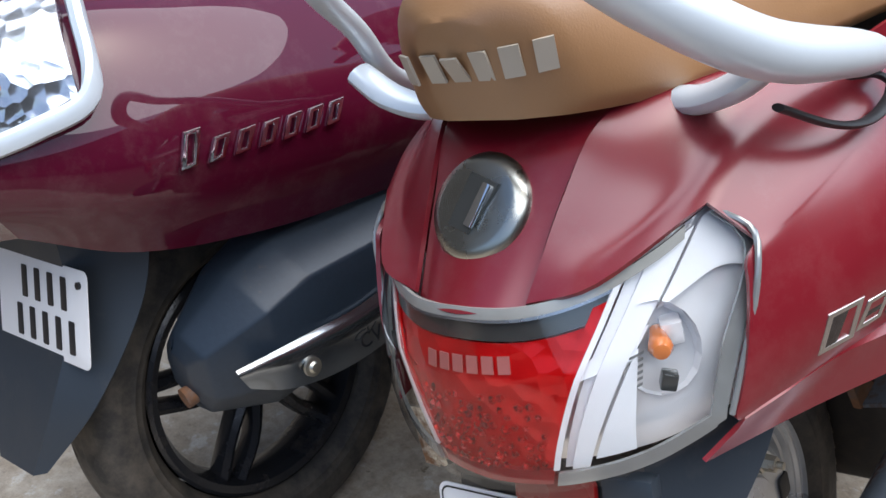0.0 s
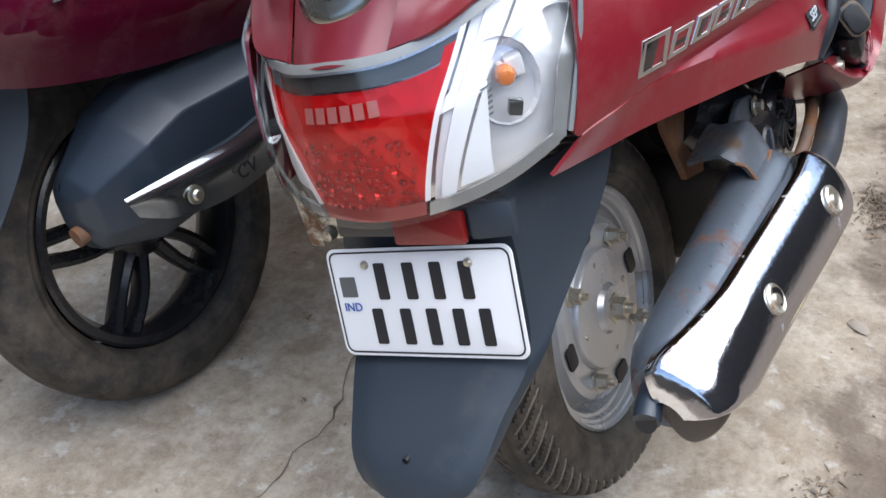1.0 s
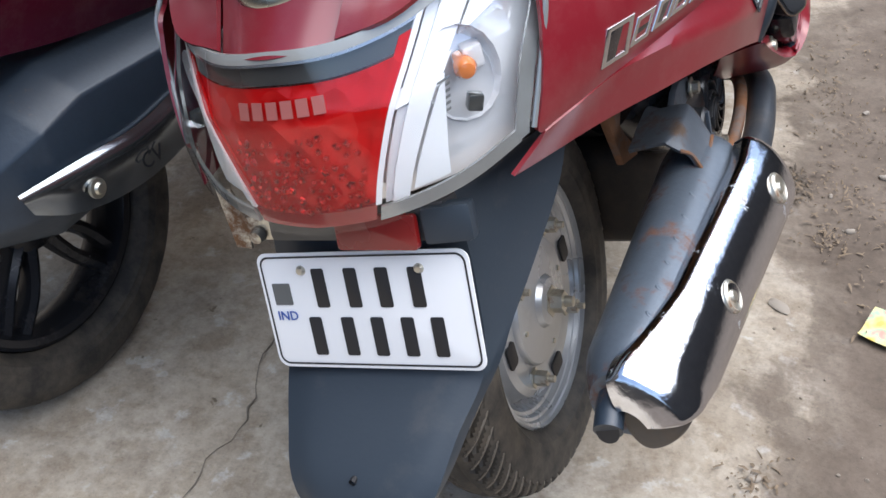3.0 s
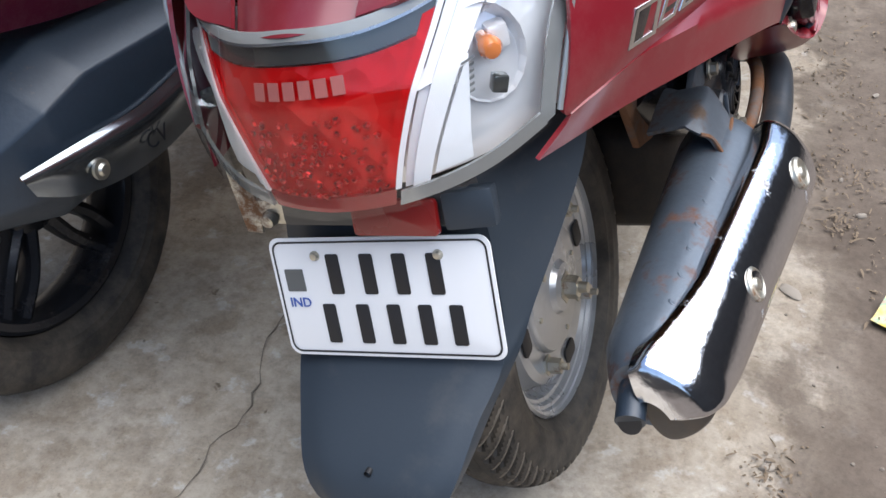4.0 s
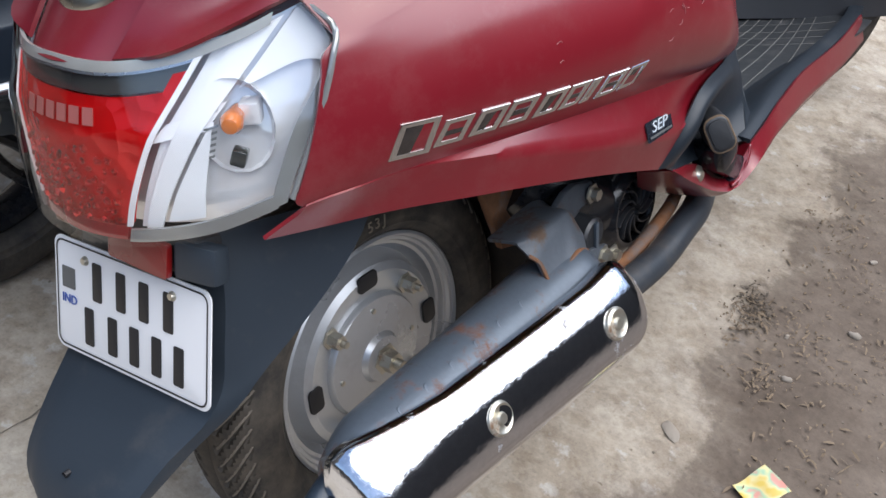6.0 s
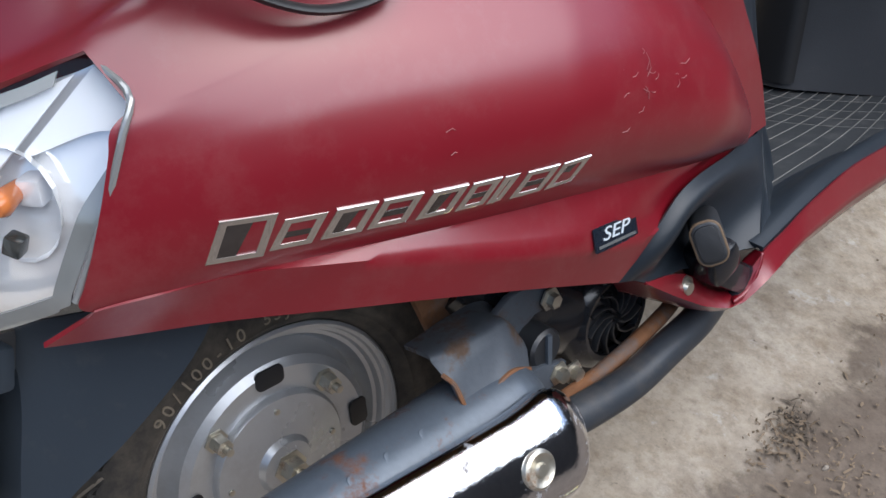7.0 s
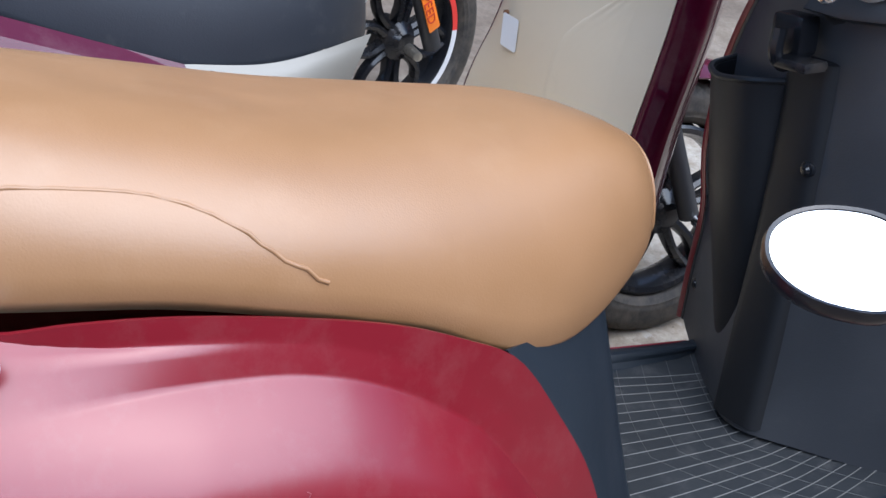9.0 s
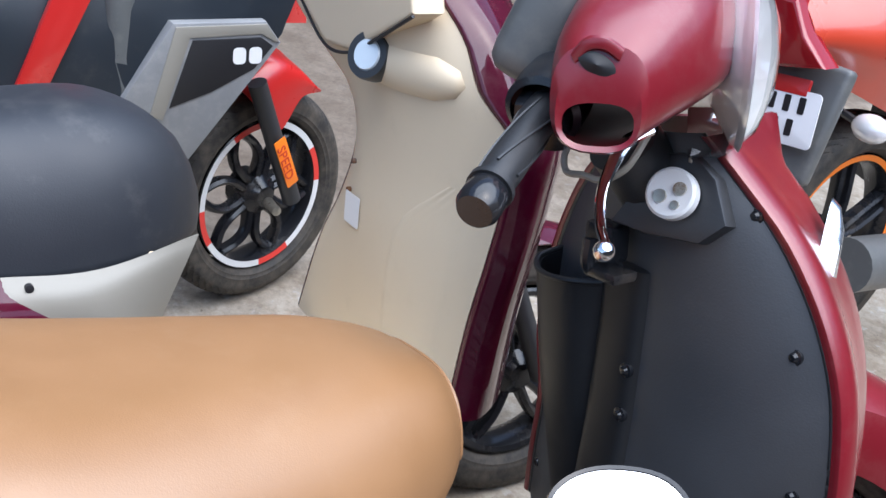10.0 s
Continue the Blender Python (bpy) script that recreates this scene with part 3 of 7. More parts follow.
leaf_litter([(0.224, 0.688, 0.026), (0.238, 0.672, 0.030)], 60, surface("dark_dry_leaf", (0.085, 0.066, 0.048), 0.8, vary=0.5, big=60), "dark rotting leaf crumbs on straw", 4)


def stone(x, y, size, flat, turn, material, seed):
    rng = random.Random(seed)
    bm = bmesh.new()
    bmesh.ops.create_icosphere(bm, subdivisions=2, radius=size)
    for v in bm.verts:
        v.co *= 1 + 0.28 * noise.noise(v.co * (1.6 / size) + Vector((seed, 0, 0))) + rng.uniform(-0.03, 0.03)
    ob = part("stone", moved(from_bm(bm), Matrix.Diagonal((1, 0.55, flat, 1))), material, sharp=50, at=pose(x, y, ground_height(x, y) + size * flat * 0.35, 0, 0, turn))
    tagged(ob, "small pale stone half sunk in dirt", "stone", group="loose stones")


PALESTONE = surface("pale_stone", (0.27, 0.235, 0.195), 0.85, vary=0.2, big=40)
for k, (x, y, size, flat, turn) in enumerate(((0.247, 0.350, 0.019, 0.22, -38), (0.334, 0.563, 0.009, 0.6, 30), (0.382, 0.732, 0.011, 0.55, 10), (0.300, 0.650, 0.006, 0.6, 80), (0.248, 0.020, 0.010, 0.4, 15), (0.345, 0.940, 0.008, 0.6, 50))):
    stone(x, y, size, flat, turn, PALESTONE, 20 + k)


def wrapper():
    w = thing("sweet_wrapper", pose(0.385, 0.335, 0.004, 0, 0, -20), "crumpled yellow and green printed plastic wrapper on dirt", "wrapper")
    P = np.array([[(x, y, 0.004 + 0.004 * math.sin(40 * x + 60 * y) + 0.003 * math.sin(95 * y)) for y in np.linspace(-0.03, 0.03, 12)] for x in np.linspace(-0.024, 0.024, 10)])
    m, nt, bs = shader("printed_foil")
    co = nt.nodes.new("ShaderNodeTexCoord").outputs["Object"]
    r = ramp(nt, noise_node(nt, 38, 2, 0.5, co).outputs[0], [(0.40, (0.58, 0.42, 0.09)), (0.5, (0.60, 0.52, 0.26)), (0.58, (0.30, 0.46, 0.30)), (0.66, (0.55, 0.25, 0.20))])
    link(nt, r.outputs[0], bs.inputs["Base Color"])
    bs.inputs["Roughness"].default_value = 0.35
    part("foil", thick(grid(P), 0.0006), m, w)


wrapper()


# ---- wheels ----
LETTERDUST = surface("dusty_raised_letters", (0.24, 0.20, 0.15), 0.85, vary=0.3, big=40)
PLASTERDUST = surface("pale_dust", (0.19, 0.165, 0.135), 0.9, vary=0.3, big=20)


def pressed_steel_wheel(parent, at):
    """Small tubeless wheel with a drum behind a pressed disc, four studs and an axle nut."""
    wheel = part("wheel", join(lathe([(0.139, 0.036), (0.142, 0.0335), (0.139, 0.030), (0.135, 0.0295), (0.133, 0.0255), (0.1295, 0.025), (0.127, 0.019), (0.123, 0.018), (0.1205, 0.009), (0.115, 0.004), (0.110, 0.012), (0.106, 0.026), (0.098, 0.031), (0.086, 0.029), (0.072, 0.027), (0.070, 0.022)], 72), lathe([(0.139, 0.036), (0.1395, -0.036), (0.132, -0.034), (0.115, 0.0)], 72)), RIMSILVER, parent, at=Matrix.Translation(at))
    tyre_ = part("tyre", tyre(0.217, 0.096, 0.136), RUBBER, wheel)
    tagged(part("tread_dust", tread_dust(0.217, 0.096, 0.136, sink=0.0025), PLASTERDUST, tyre_), kind="stuff")
    part("hub", lathe([(0.072, 0.016), (0.072, 0.030), (0.069, 0.034), (0.045, 0.036), (0.030, 0.038), (0.026, 0.044), (0.017, 0.046), (0.0, 0.046)], 48), RIMSILVER, wheel)
    for k in range(4):
        a = radians(46 + 91 * k)
        y, z = 0.085 * math.cos(a), 0.085 * math.sin(a)
        nut = part("wheel_nut", join(lathe([(0.0, 0.047), (0.0085, 0.046), (0.009, 0.040), (0.009, 0.033), (0.012, 0.032), (0.012, 0.029)], 6), lathe([(0.0, 0.055), (0.004, 0.054), (0.004, 0.044)], 10)), STEEL, wheel)
        nut.matrix_local = Matrix.Translation((0, y, z))
        s = a + radians(44)
        # Slots aren't cut: a black plate on the disc paints their shade.
        part("slot", moved(slab(rounded(0.030, 0.020, 0.006), 0.003, 0.0008), Matrix.Rotation(s - math.pi / 2, 4, "X") @ Matrix.Translation((0.0325, 0, 0.094)) @ pose(0, 0, 0, 0, 0, 90)), INK_AND_HOLE, wheel)
        part("rivet", lathe([(0, 0.0375), (0.003, 0.037), (0.003, 0.033)], 10, at=(0, 0.058 * math.cos(s), 0.058 * math.sin(s))), STEEL, wheel)
    part("axle_nut", join(lathe([(0.0, 0.062), (0.012, 0.061), (0.013, 0.056), (0.013, 0.048), (0.018, 0.047), (0.018, 0.044)], 6), lathe([(0, 0.072), (0.006, 0.071), (0.0065, 0.058)], 12)), STEEL, wheel)
    part("lettering", arc_lettering("90/100-10", 0.0185, 0.166, radians(118), 0.0490), LETTERDUST, wheel)
    part("lettering", arc_lettering("53J", 0.0165, 0.167, radians(88), 0.0490), LETTERDUST, wheel)
    return wheel


def alloy_wheel(parent, at, R=0.225, width=0.09, rim=0.152, spokes=5, material=GLOSSBLACK, tape=None, name="wheel", dusty=False, cut=(4, 0.006), petal=False):
    wheel = part(name, lathe([(rim - 0.003, 0.036), (rim + 0.002, 0.033), (rim - 0.004, 0.026), (rim - 0.016, 0.012), (rim - 0.016, -0.012), (rim - 0.004, -0.026), (rim + 0.002, -0.033), (rim - 0.003, -0.036), (rim - 0.012, -0.034), (rim - 0.022, -0.012), (rim - 0.022, 0.012), (rim - 0.012, 0.034)], 72, closed=True), material, parent, at=Matrix.Translation(at))
    tyre_ = part("tyre", tyre(R, width, rim, every=cut[0], groove=cut[1]), RUBBER, wheel)
    if dusty:
        tagged(part("tread_dust", tread_dust(R, width, rim, every=cut[0], sink=cut[1] * 0.7), PLASTERDUST, tyre_), kind="stuff")
    part("hub", lathe([(0.0, 0.05), (0.022, 0.048), (0.03, 0.036), (0.042, 0.028), (0.044, -0.028), (0.03, -0.036), (0.0, -0.05)], 32), material, wheel)
    for k in range(spokes):
        a = 2 * math.pi * k / spokes + 0.35
        for sgn in (-1, 1):
            p0 = (0.012, 0.034 * math.cos(a + sgn * 0.25), 0.034 * math.sin(a + sgn * 0.25))
            p1 = (0.016, 0.09 * math.cos(a + sgn * 0.20), 0.09 * math.sin(a + sgn * 0.20))
            p2 = (0.010, (rim - 0.018) * math.cos(a + sgn * 0.10), (rim - 0.018) * math.sin(a + sgn * 0.10))
            if petal:
                p1 = (0.018, 0.085 * math.cos(a + sgn * 0.16), 0.085 * math.sin(a + sgn * 0.16))
                pm = (0.015, 0.112 * math.cos(a + sgn * 0.27), 0.112 * math.sin(a + sgn * 0.27))
                p2 = (0.010, (rim - 0.018) * math.cos(a + sgn * 0.45), (rim - 0.018) * math.sin(a + sgn * 0.45))
                part("spoke", tube([p0, p1, pm, p2], [0.012, 0.010, 0.0095, 0.010], 8, 16, up=(1, 0, 0), flat=1.5), material, wheel)
                continue
            part("spoke", tube([p0, p1, p2], [0.012, 0.010, 0.011], 8, 8, up=(1, 0, 0), flat=1.6), material, wheel)
    if tape:
        for k in range(12):
            a0, a1 = 2 * math.pi * k / 12, 2 * math.pi * (k + 1) / 12
            P = np.array([[(0.0365 + (0.0005 if j else -0.0005), r * math.cos(a), r * math.sin(a)) for a in np.linspace(a0, a1, 8)] for j, r in enumerate((rim - 0.012, rim + 0.001))])
            part("rim_tape", thick(grid(P), 0.0006), tape[k % len(tape)], wheel)
    return wheel


# ---- the maroon scooter with the tan seat ----
SCOOTER = thing("scooter", pose(0.010, 0, 0.004, 0, -15, -2.8), "maroon satin scooter with tan seat leaning on its side stand", "scooter")


def side_cowl():
    """Right side panel: tail facets, a crease that runs along the top and bends down at the front, a bulging flank, a groove and a wedge-shaped ledge."""
    top = [(0.052, -0.262, 0.6495), (0.062, -0.205, 0.708), (0.074, -0.156, 0.746), (0.115, -0.07, 0.750), (0.150, -0.01, 0.741), (0.178, 0.036, 0.729), (0.195, 0.083, 0.732), (0.205, 0.142, 0.728), (0.209, 0.224, 0.711), (0.209, 0.295, 0.690), (0.206, 0.350, 0.665), (0.202, 0.397, 0.637), (0.198, 0.444, 0.570), (0.198, 0.475, 0.514), (0.197, 0.500, 0.444)]
    upper = [(0.150, -0.167, 0.686), (0.151, -0.135, 0.706), (0.157, -0.090, 0.718), (0.168, -0.040, 0.722), (0.190, 0.025, 0.712), (0.204, 0.09, 0.710), (0.210, 0.150, 0.705), (0.212, 0.22, 0.692), (0.212, 0.285, 0.668), (0.211, 0.335, 0.638), (0.208, 0.375, 0.604), (0.206, 0.415, 0.556), (0.205, 0.448, 0.505), (0.203, 0.471, 0.447)]
    crease = [(0.176, -0.157, 0.655), (0.183, -0.142, 0.657), (0.195, -0.098, 0.666), (0.206, -0.033, 0.678), (0.214, 0.036, 0.683), (0.217, 0.115, 0.684), (0.217, 0.171, 0.680), (0.217, 0.215, 0.673), (0.217, 0.261, 0.657), (0.216, 0.311, 0.628), (0.214, 0.358, 0.590), (0.213, 0.390, 0.549), (0.212, 0.420, 0.501), (0.210, 0.444, 0.449)]
    groove = [(0.166, -0.201, 0.536), (0.175, -0.182, 0.538), (0.187, -0.150, 0.538), (0.197, -0.118, 0.537), (0.216, -0.050, 0.534), (0.232, 0.022, 0.529), (0.243, 0.102, 0.520), (0.249, 0.193, 0.507), (0.247, 0.304, 0.487), (0.232, 0.377, 0.470), (0.214, 0.441, 0.451)]
    ledge = [(0.167, -0.202, 0.535), (0.176, -0.183, 0.537), (0.199, -0.119, 0.5365), (0.2125, -0.086, 0.534), (0.2325, -0.019, 0.5215), (0.250, 0.055, 0.500), (0.260, 0.116, 0.482), (0.263, 0.187, 0.460), (0.262, 0.232, 0.450)]
    bottom = [(0.146, -0.230, 0.515), (0.162, -0.185, 0.509), (0.190, -0.121, 0.503), (0.215, -0.054, 0.491), (0.236, 0.018, 0.476), (0.249, 0.099, 0.453), (0.252, 0.171, 0.427), (0.251, 0.205, 0.413)]
    ft, fu, fc, fg = (resample(r, 70) for r in (top, upper, crease, groove))
    between = 0.5 * (ft + fu)
    for k in range(22):
        between[k] += np.array((0, 0, 0.008 * math.sin(math.pi * k / 22))) + (np.array((0.101, -0.243, 0.6585)) - between[0]) * max(0, 1 - k / 9)
    u = np.linspace(0, 1, 70)
    swell = np.interp(u, [0, 0.15, 0.45, 0.75, 0.9, 1], [0.007, 0.022, 0.041, 0.037, 0.020, 0.0])
    flank = []
    for k in (0.07, 0.18, 0.32, 0.50, 0.68, 0.84, 0.94):
        r = fc + (fg - fc) * k
        r[:, 0] += swell * (1 - (1 - k / 0.5) ** 2 if k < 0.5 else 1 - (2 * k - 1) ** 2.2)
        for n, w in ((0, 1.0), (1, 0.7), (2, 0.4), (3, 0.15)):
            r[n] += np.array((-0.003, -0.012, 0)) * w
        flank.append(r)
    return loft([ft, between, fu, fc, *flank, fg, ledge, bottom], 70, 5, straight=(2, 11, 12))


COWL = np.array(side_cowl()[0])


def cowl_x(y, z):
    """How far out the right side panel lies at a height and station."""
    d = np.hypot(COWL[:, 1] - y, COWL[:, 2] - z) + 1e-5
    k = np.argsort(d)[:6]
    return float((COWL[k, 0] / d[k] ** 2).sum() / (1 / d[k] ** 2).sum()) + 0.004


part("side_panel", thick(side_cowl(), -0.004), MAROON, SCOOTER, "satin maroon side panel with light scratches", sharp=50)
part("side_panel", thick(mirrored(side_cowl()), -0.004), MAROON, SCOOTER, sharp=50)


def tail_panel():
    l = lambda s: [(s * 0.050, -0.263, 0.6475), (s * 0.060, -0.206, 0.707), (s * 0.072, -0.157, 0.747), (s * 0.075, -0.10, 0.752)]
    mid = [(0, -0.283, 0.649), (0, -0.226, 0.700), (0, -0.176, 0.740), (0, -0.10, 0.757)]
    q = [(0.028, -0.277, 0.649), (0.032, -0.220, 0.702), (0.038, -0.171, 0.743), (0.04, -0.10, 0.757)]
    return loft([l(-1), [(-x, y, z) for x, y, z in q], mid, q, l(1)], 24, 6)


part("tail_panel", thick(tail_panel(), 0.003), MAROON, SCOOTER)
cap_at = Matrix.Translation((-0.004, -0.217, 0.700)) @ pose(0, 0, 0, 48, 0, 0) @ Matrix.Diagonal((1.36, 1.36, 1, 1))
cap = part("fuel_cap", lathe([(0.0, 0.014), (0.024, 0.014), (0.029, 0.012), (0.032, 0.007), (0.032, -0.006)], 48, "z"), CAPSTEEL, SCOOTER, "round brushed steel fuel cap", at=cap_at)
part("cap_ring", lathe([(0.032, 0.0), (0.036, -0.001), (0.038, -0.006), (0.038, -0.016)], 48, "z"), GLOSSBLACK, cap)
part("key_cover", moved(slab([(-0.010, -0.016), (0.006, -0.016), (0.011, 0.016), (-0.011, 0.016)], 0.003, 0.001), pose(0, 0.0, 0.0165, -90, 0, -18)), DARKCHROME, cap)
part("key_cover_ridge", moved(block(0.006, 0.026, 0.004, 0.0015), pose(0.005, -0.001, 0.018, 0, 0, -18)), CHROME, cap)


# tail lamp
lamp_top = curve1([(0, 0.656), (0.06, 0.655), (0.1, 0.661), (0.128, 0.672), (0.151, 0.684), (0.166, 0.672), (0.184, 0.652)])
lamp_low = curve1([(0, 0.506), (0.065, 0.510), (0.11, 0.517), (0.132, 0.524), (0.165, 0.541), (0.184, 0.556)])


def lamp_y(x, z):
    return -0.302 + (0.09 + max(0, z - 0.547) * 0.36) * (abs(x) / 0.17) ** 2.1 + max(0, z - 0.6) * 0.3


def lamp_patch(left, right, low, high, inset, nu=30, nv=14):
    """A patch of the lamp's curved face, between two sides x(v) and two heights (0 to 1), set back by inset."""
    P = np.zeros((nv, nu, 3))
    for i, v in enumerate(np.linspace(low, high, nv)):
        for j, u in enumerate(np.linspace(0, 1, nu)):
            x = left(v) + u * (right(v) - left(v))
            z = lamp_low(abs(x)) + v * (lamp_top(abs(x)) - lamp_low(abs(x)))
            P[i, j] = (x, lamp_y(x, z) + inset, z)
    return grid(P)


wing = curve1([(0, 0.163), (0.4, 0.172), (0.75, 0.179), (0.9, 0.175), (1.0, 0.154)])
red = curve1([(0, 0.052), (0.2, 0.061), (0.5, 0.078), (0.8, 0.098), (1.0, 0.110)])
lamp = part("tail_lamp", thick(lamp_patch(lambda v: -wing(v) + 0.004, lambda v: wing(v) - 0.004, 0.02, 0.98, 0.040, 50), 0.004), REFLECTOR, SCOOTER, "wide tail lamp with red centre and clear wings", sharp=60)
lens = part("lens", lamp_patch(lambda v: -wing(v), wing, 0.0, 1.0, 0.0, 60, 24), LENS, lamp, "clear outer lens with fine scratches", sharp=60)
lens.visible_shadow = False
part("red_lens", thick(lamp_patch(lambda v: -red(v), red, 0.10, 0.80, 0.012, 40, 20), 0.004), REDLENS, lamp, sharp=60)
part("red_sill", thick(lamp_patch(lambda v: -red(v), red, 0.015, 0.10, 0.008, 40, 6), 0.004), REDCLEAR, lamp, sharp=60)
part("trim_band", thick(lamp_patch(lambda v: -red(v) * 0.98, lambda v: red(v) * 0.98, 0.815, 0.915, 0.010, 40, 6), 0.004), DARKCHROME, lamp, sharp=60)
part("trim_line", thick(lamp_patch(lambda v: -red(v), red, 0.915, 0.93, 0.006, 40, 3), 0.003), TRIMCHROME, lamp, sharp=60)
part("upper_trim", thick(lamp_patch(lambda v: -0.14, lambda v: 0.14, 0.93, 0.985, 0.006, 50, 4), 0.003), PALETRIM, lamp, sharp=60)
for s in (1, -1):
    lo = lambda v: s * (red(v) + 0.002)
    gap = lambda v: s * (red(v) + 0.009 + 0.004 * v)
    mid = lambda v: s * (red(v) + 0.021 + 0.014 * v)
    out = lambda v: s * (wing(v) - 0.010)
    end = lambda v: s * (wing(v) - 0.001)
    part("silver_edge", thick(lamp_patch(lambda v: s * (red(v) - 0.0005), lambda v: s * (red(v) + 0.004), 0.10, 0.94, 0.007, 4, 20), 0.002), WINGWHITE, lamp, sharp=60)
    part("red_stripe", thick(lamp_patch(lambda v: s * (red(v) - 0.009), lambda v: s * (red(v) - 0.001), 0.11, 0.88, 0.009, 5, 20), 0.002), REDLENS, lamp, sharp=60)
    part("wing_gap", thick(lamp_patch(lo, gap, 0.06, 0.95, 0.020, 6, 20), 0.003), WINGWHITE, lamp, sharp=60)
    part("wing_flank", thick(lamp_patch(gap, mid, 0.06, 0.95, 0.016, 8, 20), 0.003), WINGWHITE, lamp, sharp=60)
    part("reflector_panel", thick(lamp_patch(lambda v: s * (red(v) + 0.022 + 0.014 * v), lambda v: s * (0.104 + 0.018 * v), 0.09, 0.66, 0.021, 12, 16), 0.002), WINGWHITE, lamp, sharp=60)
    for k in range(6):
        q = 0.40 + 0.03 * k
        part("reflector_rib", thick(lamp_patch(lambda v: s * (0.102 + 0.014 * v), lambda v: s * (0.109 + 0.016 * v), q, q + 0.012, 0.0195, 6, 3), 0.001), SMOKE, lamp, sharp=60)
    part("bulb_shade", moved(block(0.012, 0.012, 0.013, 0.002), pose(s * 0.130, -0.226, 0.577, 0, 20, s * 35)), DARKCHROME, lamp)
    part("wing_border", thick(lamp_patch(out, end, 0.02, 0.97, 0.006, 8, 20), 0.003), SMOKE, lamp, sharp=60)
    part("wing_foot", thick(lamp_patch(lambda v: s * (red(v) + 0.004), lambda v: s * (wing(v) - 0.006), 0.01, 0.085, 0.006, 20, 4), 0.003), SMOKE, lamp, sharp=60)
    part("wing_top", thick(lamp_patch(mid, out, 0.70, 0.955, 0.026, 14, 8), 0.003), WINGWHITE, lamp, sharp=60)
    edge = [(0.158, -0.163, 0.680), (0.177, -0.158, 0.664), (0.183, -0.170, 0.645), (0.178, -0.185, 0.605), (0.166, -0.212, 0.545)]
    part("lens_rim", tube([(s * x, y, z) for x, y, z in edge], 0.0025, 8, 24), SMOKE, lamp)
    part("reflector_bowl", moved(lathe([(0.034, 0.004), (0.031, 0.012), (0.023, 0.021), (0.010, 0.026), (0.0, 0.026)], 18, "y"), pose(s * 0.124, -0.222, 0.597, 0, 0, s * 35) @ Matrix.Diagonal((0.9, 1, 1.15, 1))), REFLECTOR, lamp, sharp=10)
    if s > 0:
        part("bulb", moved(lathe([(0.0, -0.018), (0.006, -0.016), (0.009, -0.010), (0.008, -0.002), (0.006, 0.014)], 16, "y"), pose(s * 0.126, -0.222, 0.606, 0, 0, s * 35)), AMBER, lamp)
    part("bulb_holder", moved(block(0.016, 0.02, 0.018, 0.003), pose(s * 0.126, -0.204, 0.606, 0, 0, s * 35)), REFLECTOR, lamp)
beads = []
rng = random.Random(21)
for row in range(8):
    for col in range(13):
        v, x = 0.13 + 0.056 * row + rng.uniform(-0.012, 0.012), (col - 6 + 0.5 * (row % 2)) * 0.0084 + rng.uniform(-0.0012, 0.0012)
        if abs(x) > red(v) - 0.008 or rng.random() < 0.06 + 0.05 * row:
            continue
        z, q = lamp_low(abs(x)) + v * (lamp_top(abs(x)) - lamp_low(abs(x))), rng.uniform(0.6, 1.1)
        beads.append(moved(lathe([(0.0, -0.0030), (0.0022, -0.0022), (0.0042, 0.0)], 5, "y"), pose(x, lamp_y(x, z) + 0.0082, z, rng.uniform(-30, 10), 0, x * 500 + rng.uniform(-15, 15)) @ Matrix.Rotation(rng.uniform(0, 6), 4, "Y") @ Matrix.Diagonal((q, q, q, 1))))
tagged(part("optic_beads", join(*beads), REDBEAD, lamp, sharp=15), kind="stuff")
for k in range(6):
    part("moulded_mark", moved(slab([(0, 0), (0.0095, 0), (0.0105, 0.0135), (0.001, 0.0135)], 0.001, 0), pose(-0.036 + k * 0.0132, lamp_y(-0.03 + k * 0.0132, 0.61) + 0.007, 0.604, -14, 0, (k - 2.4) * 6)), PINKMARK, lamp)


# rear guard and plate
def rear_guard():
    secs = [(0.500, -0.235, 0.085, -0.10, 0.150), (0.455, -0.240, 0.095, -0.130, 0.144), (0.40, -0.254, 0.098, -0.180, 0.124), (0.365, -0.264, 0.098, -0.225, 0.110), (0.345, -0.284, 0.097, -0.250, 0.104), (0.32, -0.325, 0.084, -0.295, 0.090), (0.29, -0.362, 0.072, -0.338, 0.075), (0.272, -0.374, 0.060, -0.356, 0.062), (0.262, -0.379, 0.042, -0.366, 0.044), (0.257, -0.380, 0.015, -0.372, 0.016)]
    left = [(-d, c, a) for a, b, w, c, d in secs]
    lc = [(-w, b + 0.004, a) for a, b, w, c, d in secs]
    li = [(-w * 0.55, b - 0.004, a) for a, b, w, c, d in secs]
    mirror_ = lambda r: [(-x, y, z) for x, y, z in r]
    return loft([left, lc, li, mirror_(li), mirror_(lc), mirror_(left)], 30, 5, straight=(0, 4))


guard = part("rear_mudguard", thick(rear_guard(), 0.003), GUARD, SCOOTER, "dark blue-grey plastic mudguard with dusty edges", sharp=30)
# Black stud in place of the guard's small hole, painting its dark inside.
for x, z in ((-0.004, 0.297),):
    part("rivet", lathe([(0, 0.003), (0.003, 0.002), (0.003, -0.004)], 10, "y", at=(x, -0.361 if x < 0 else -0.352, z)), INK_AND_HOLE, guard)
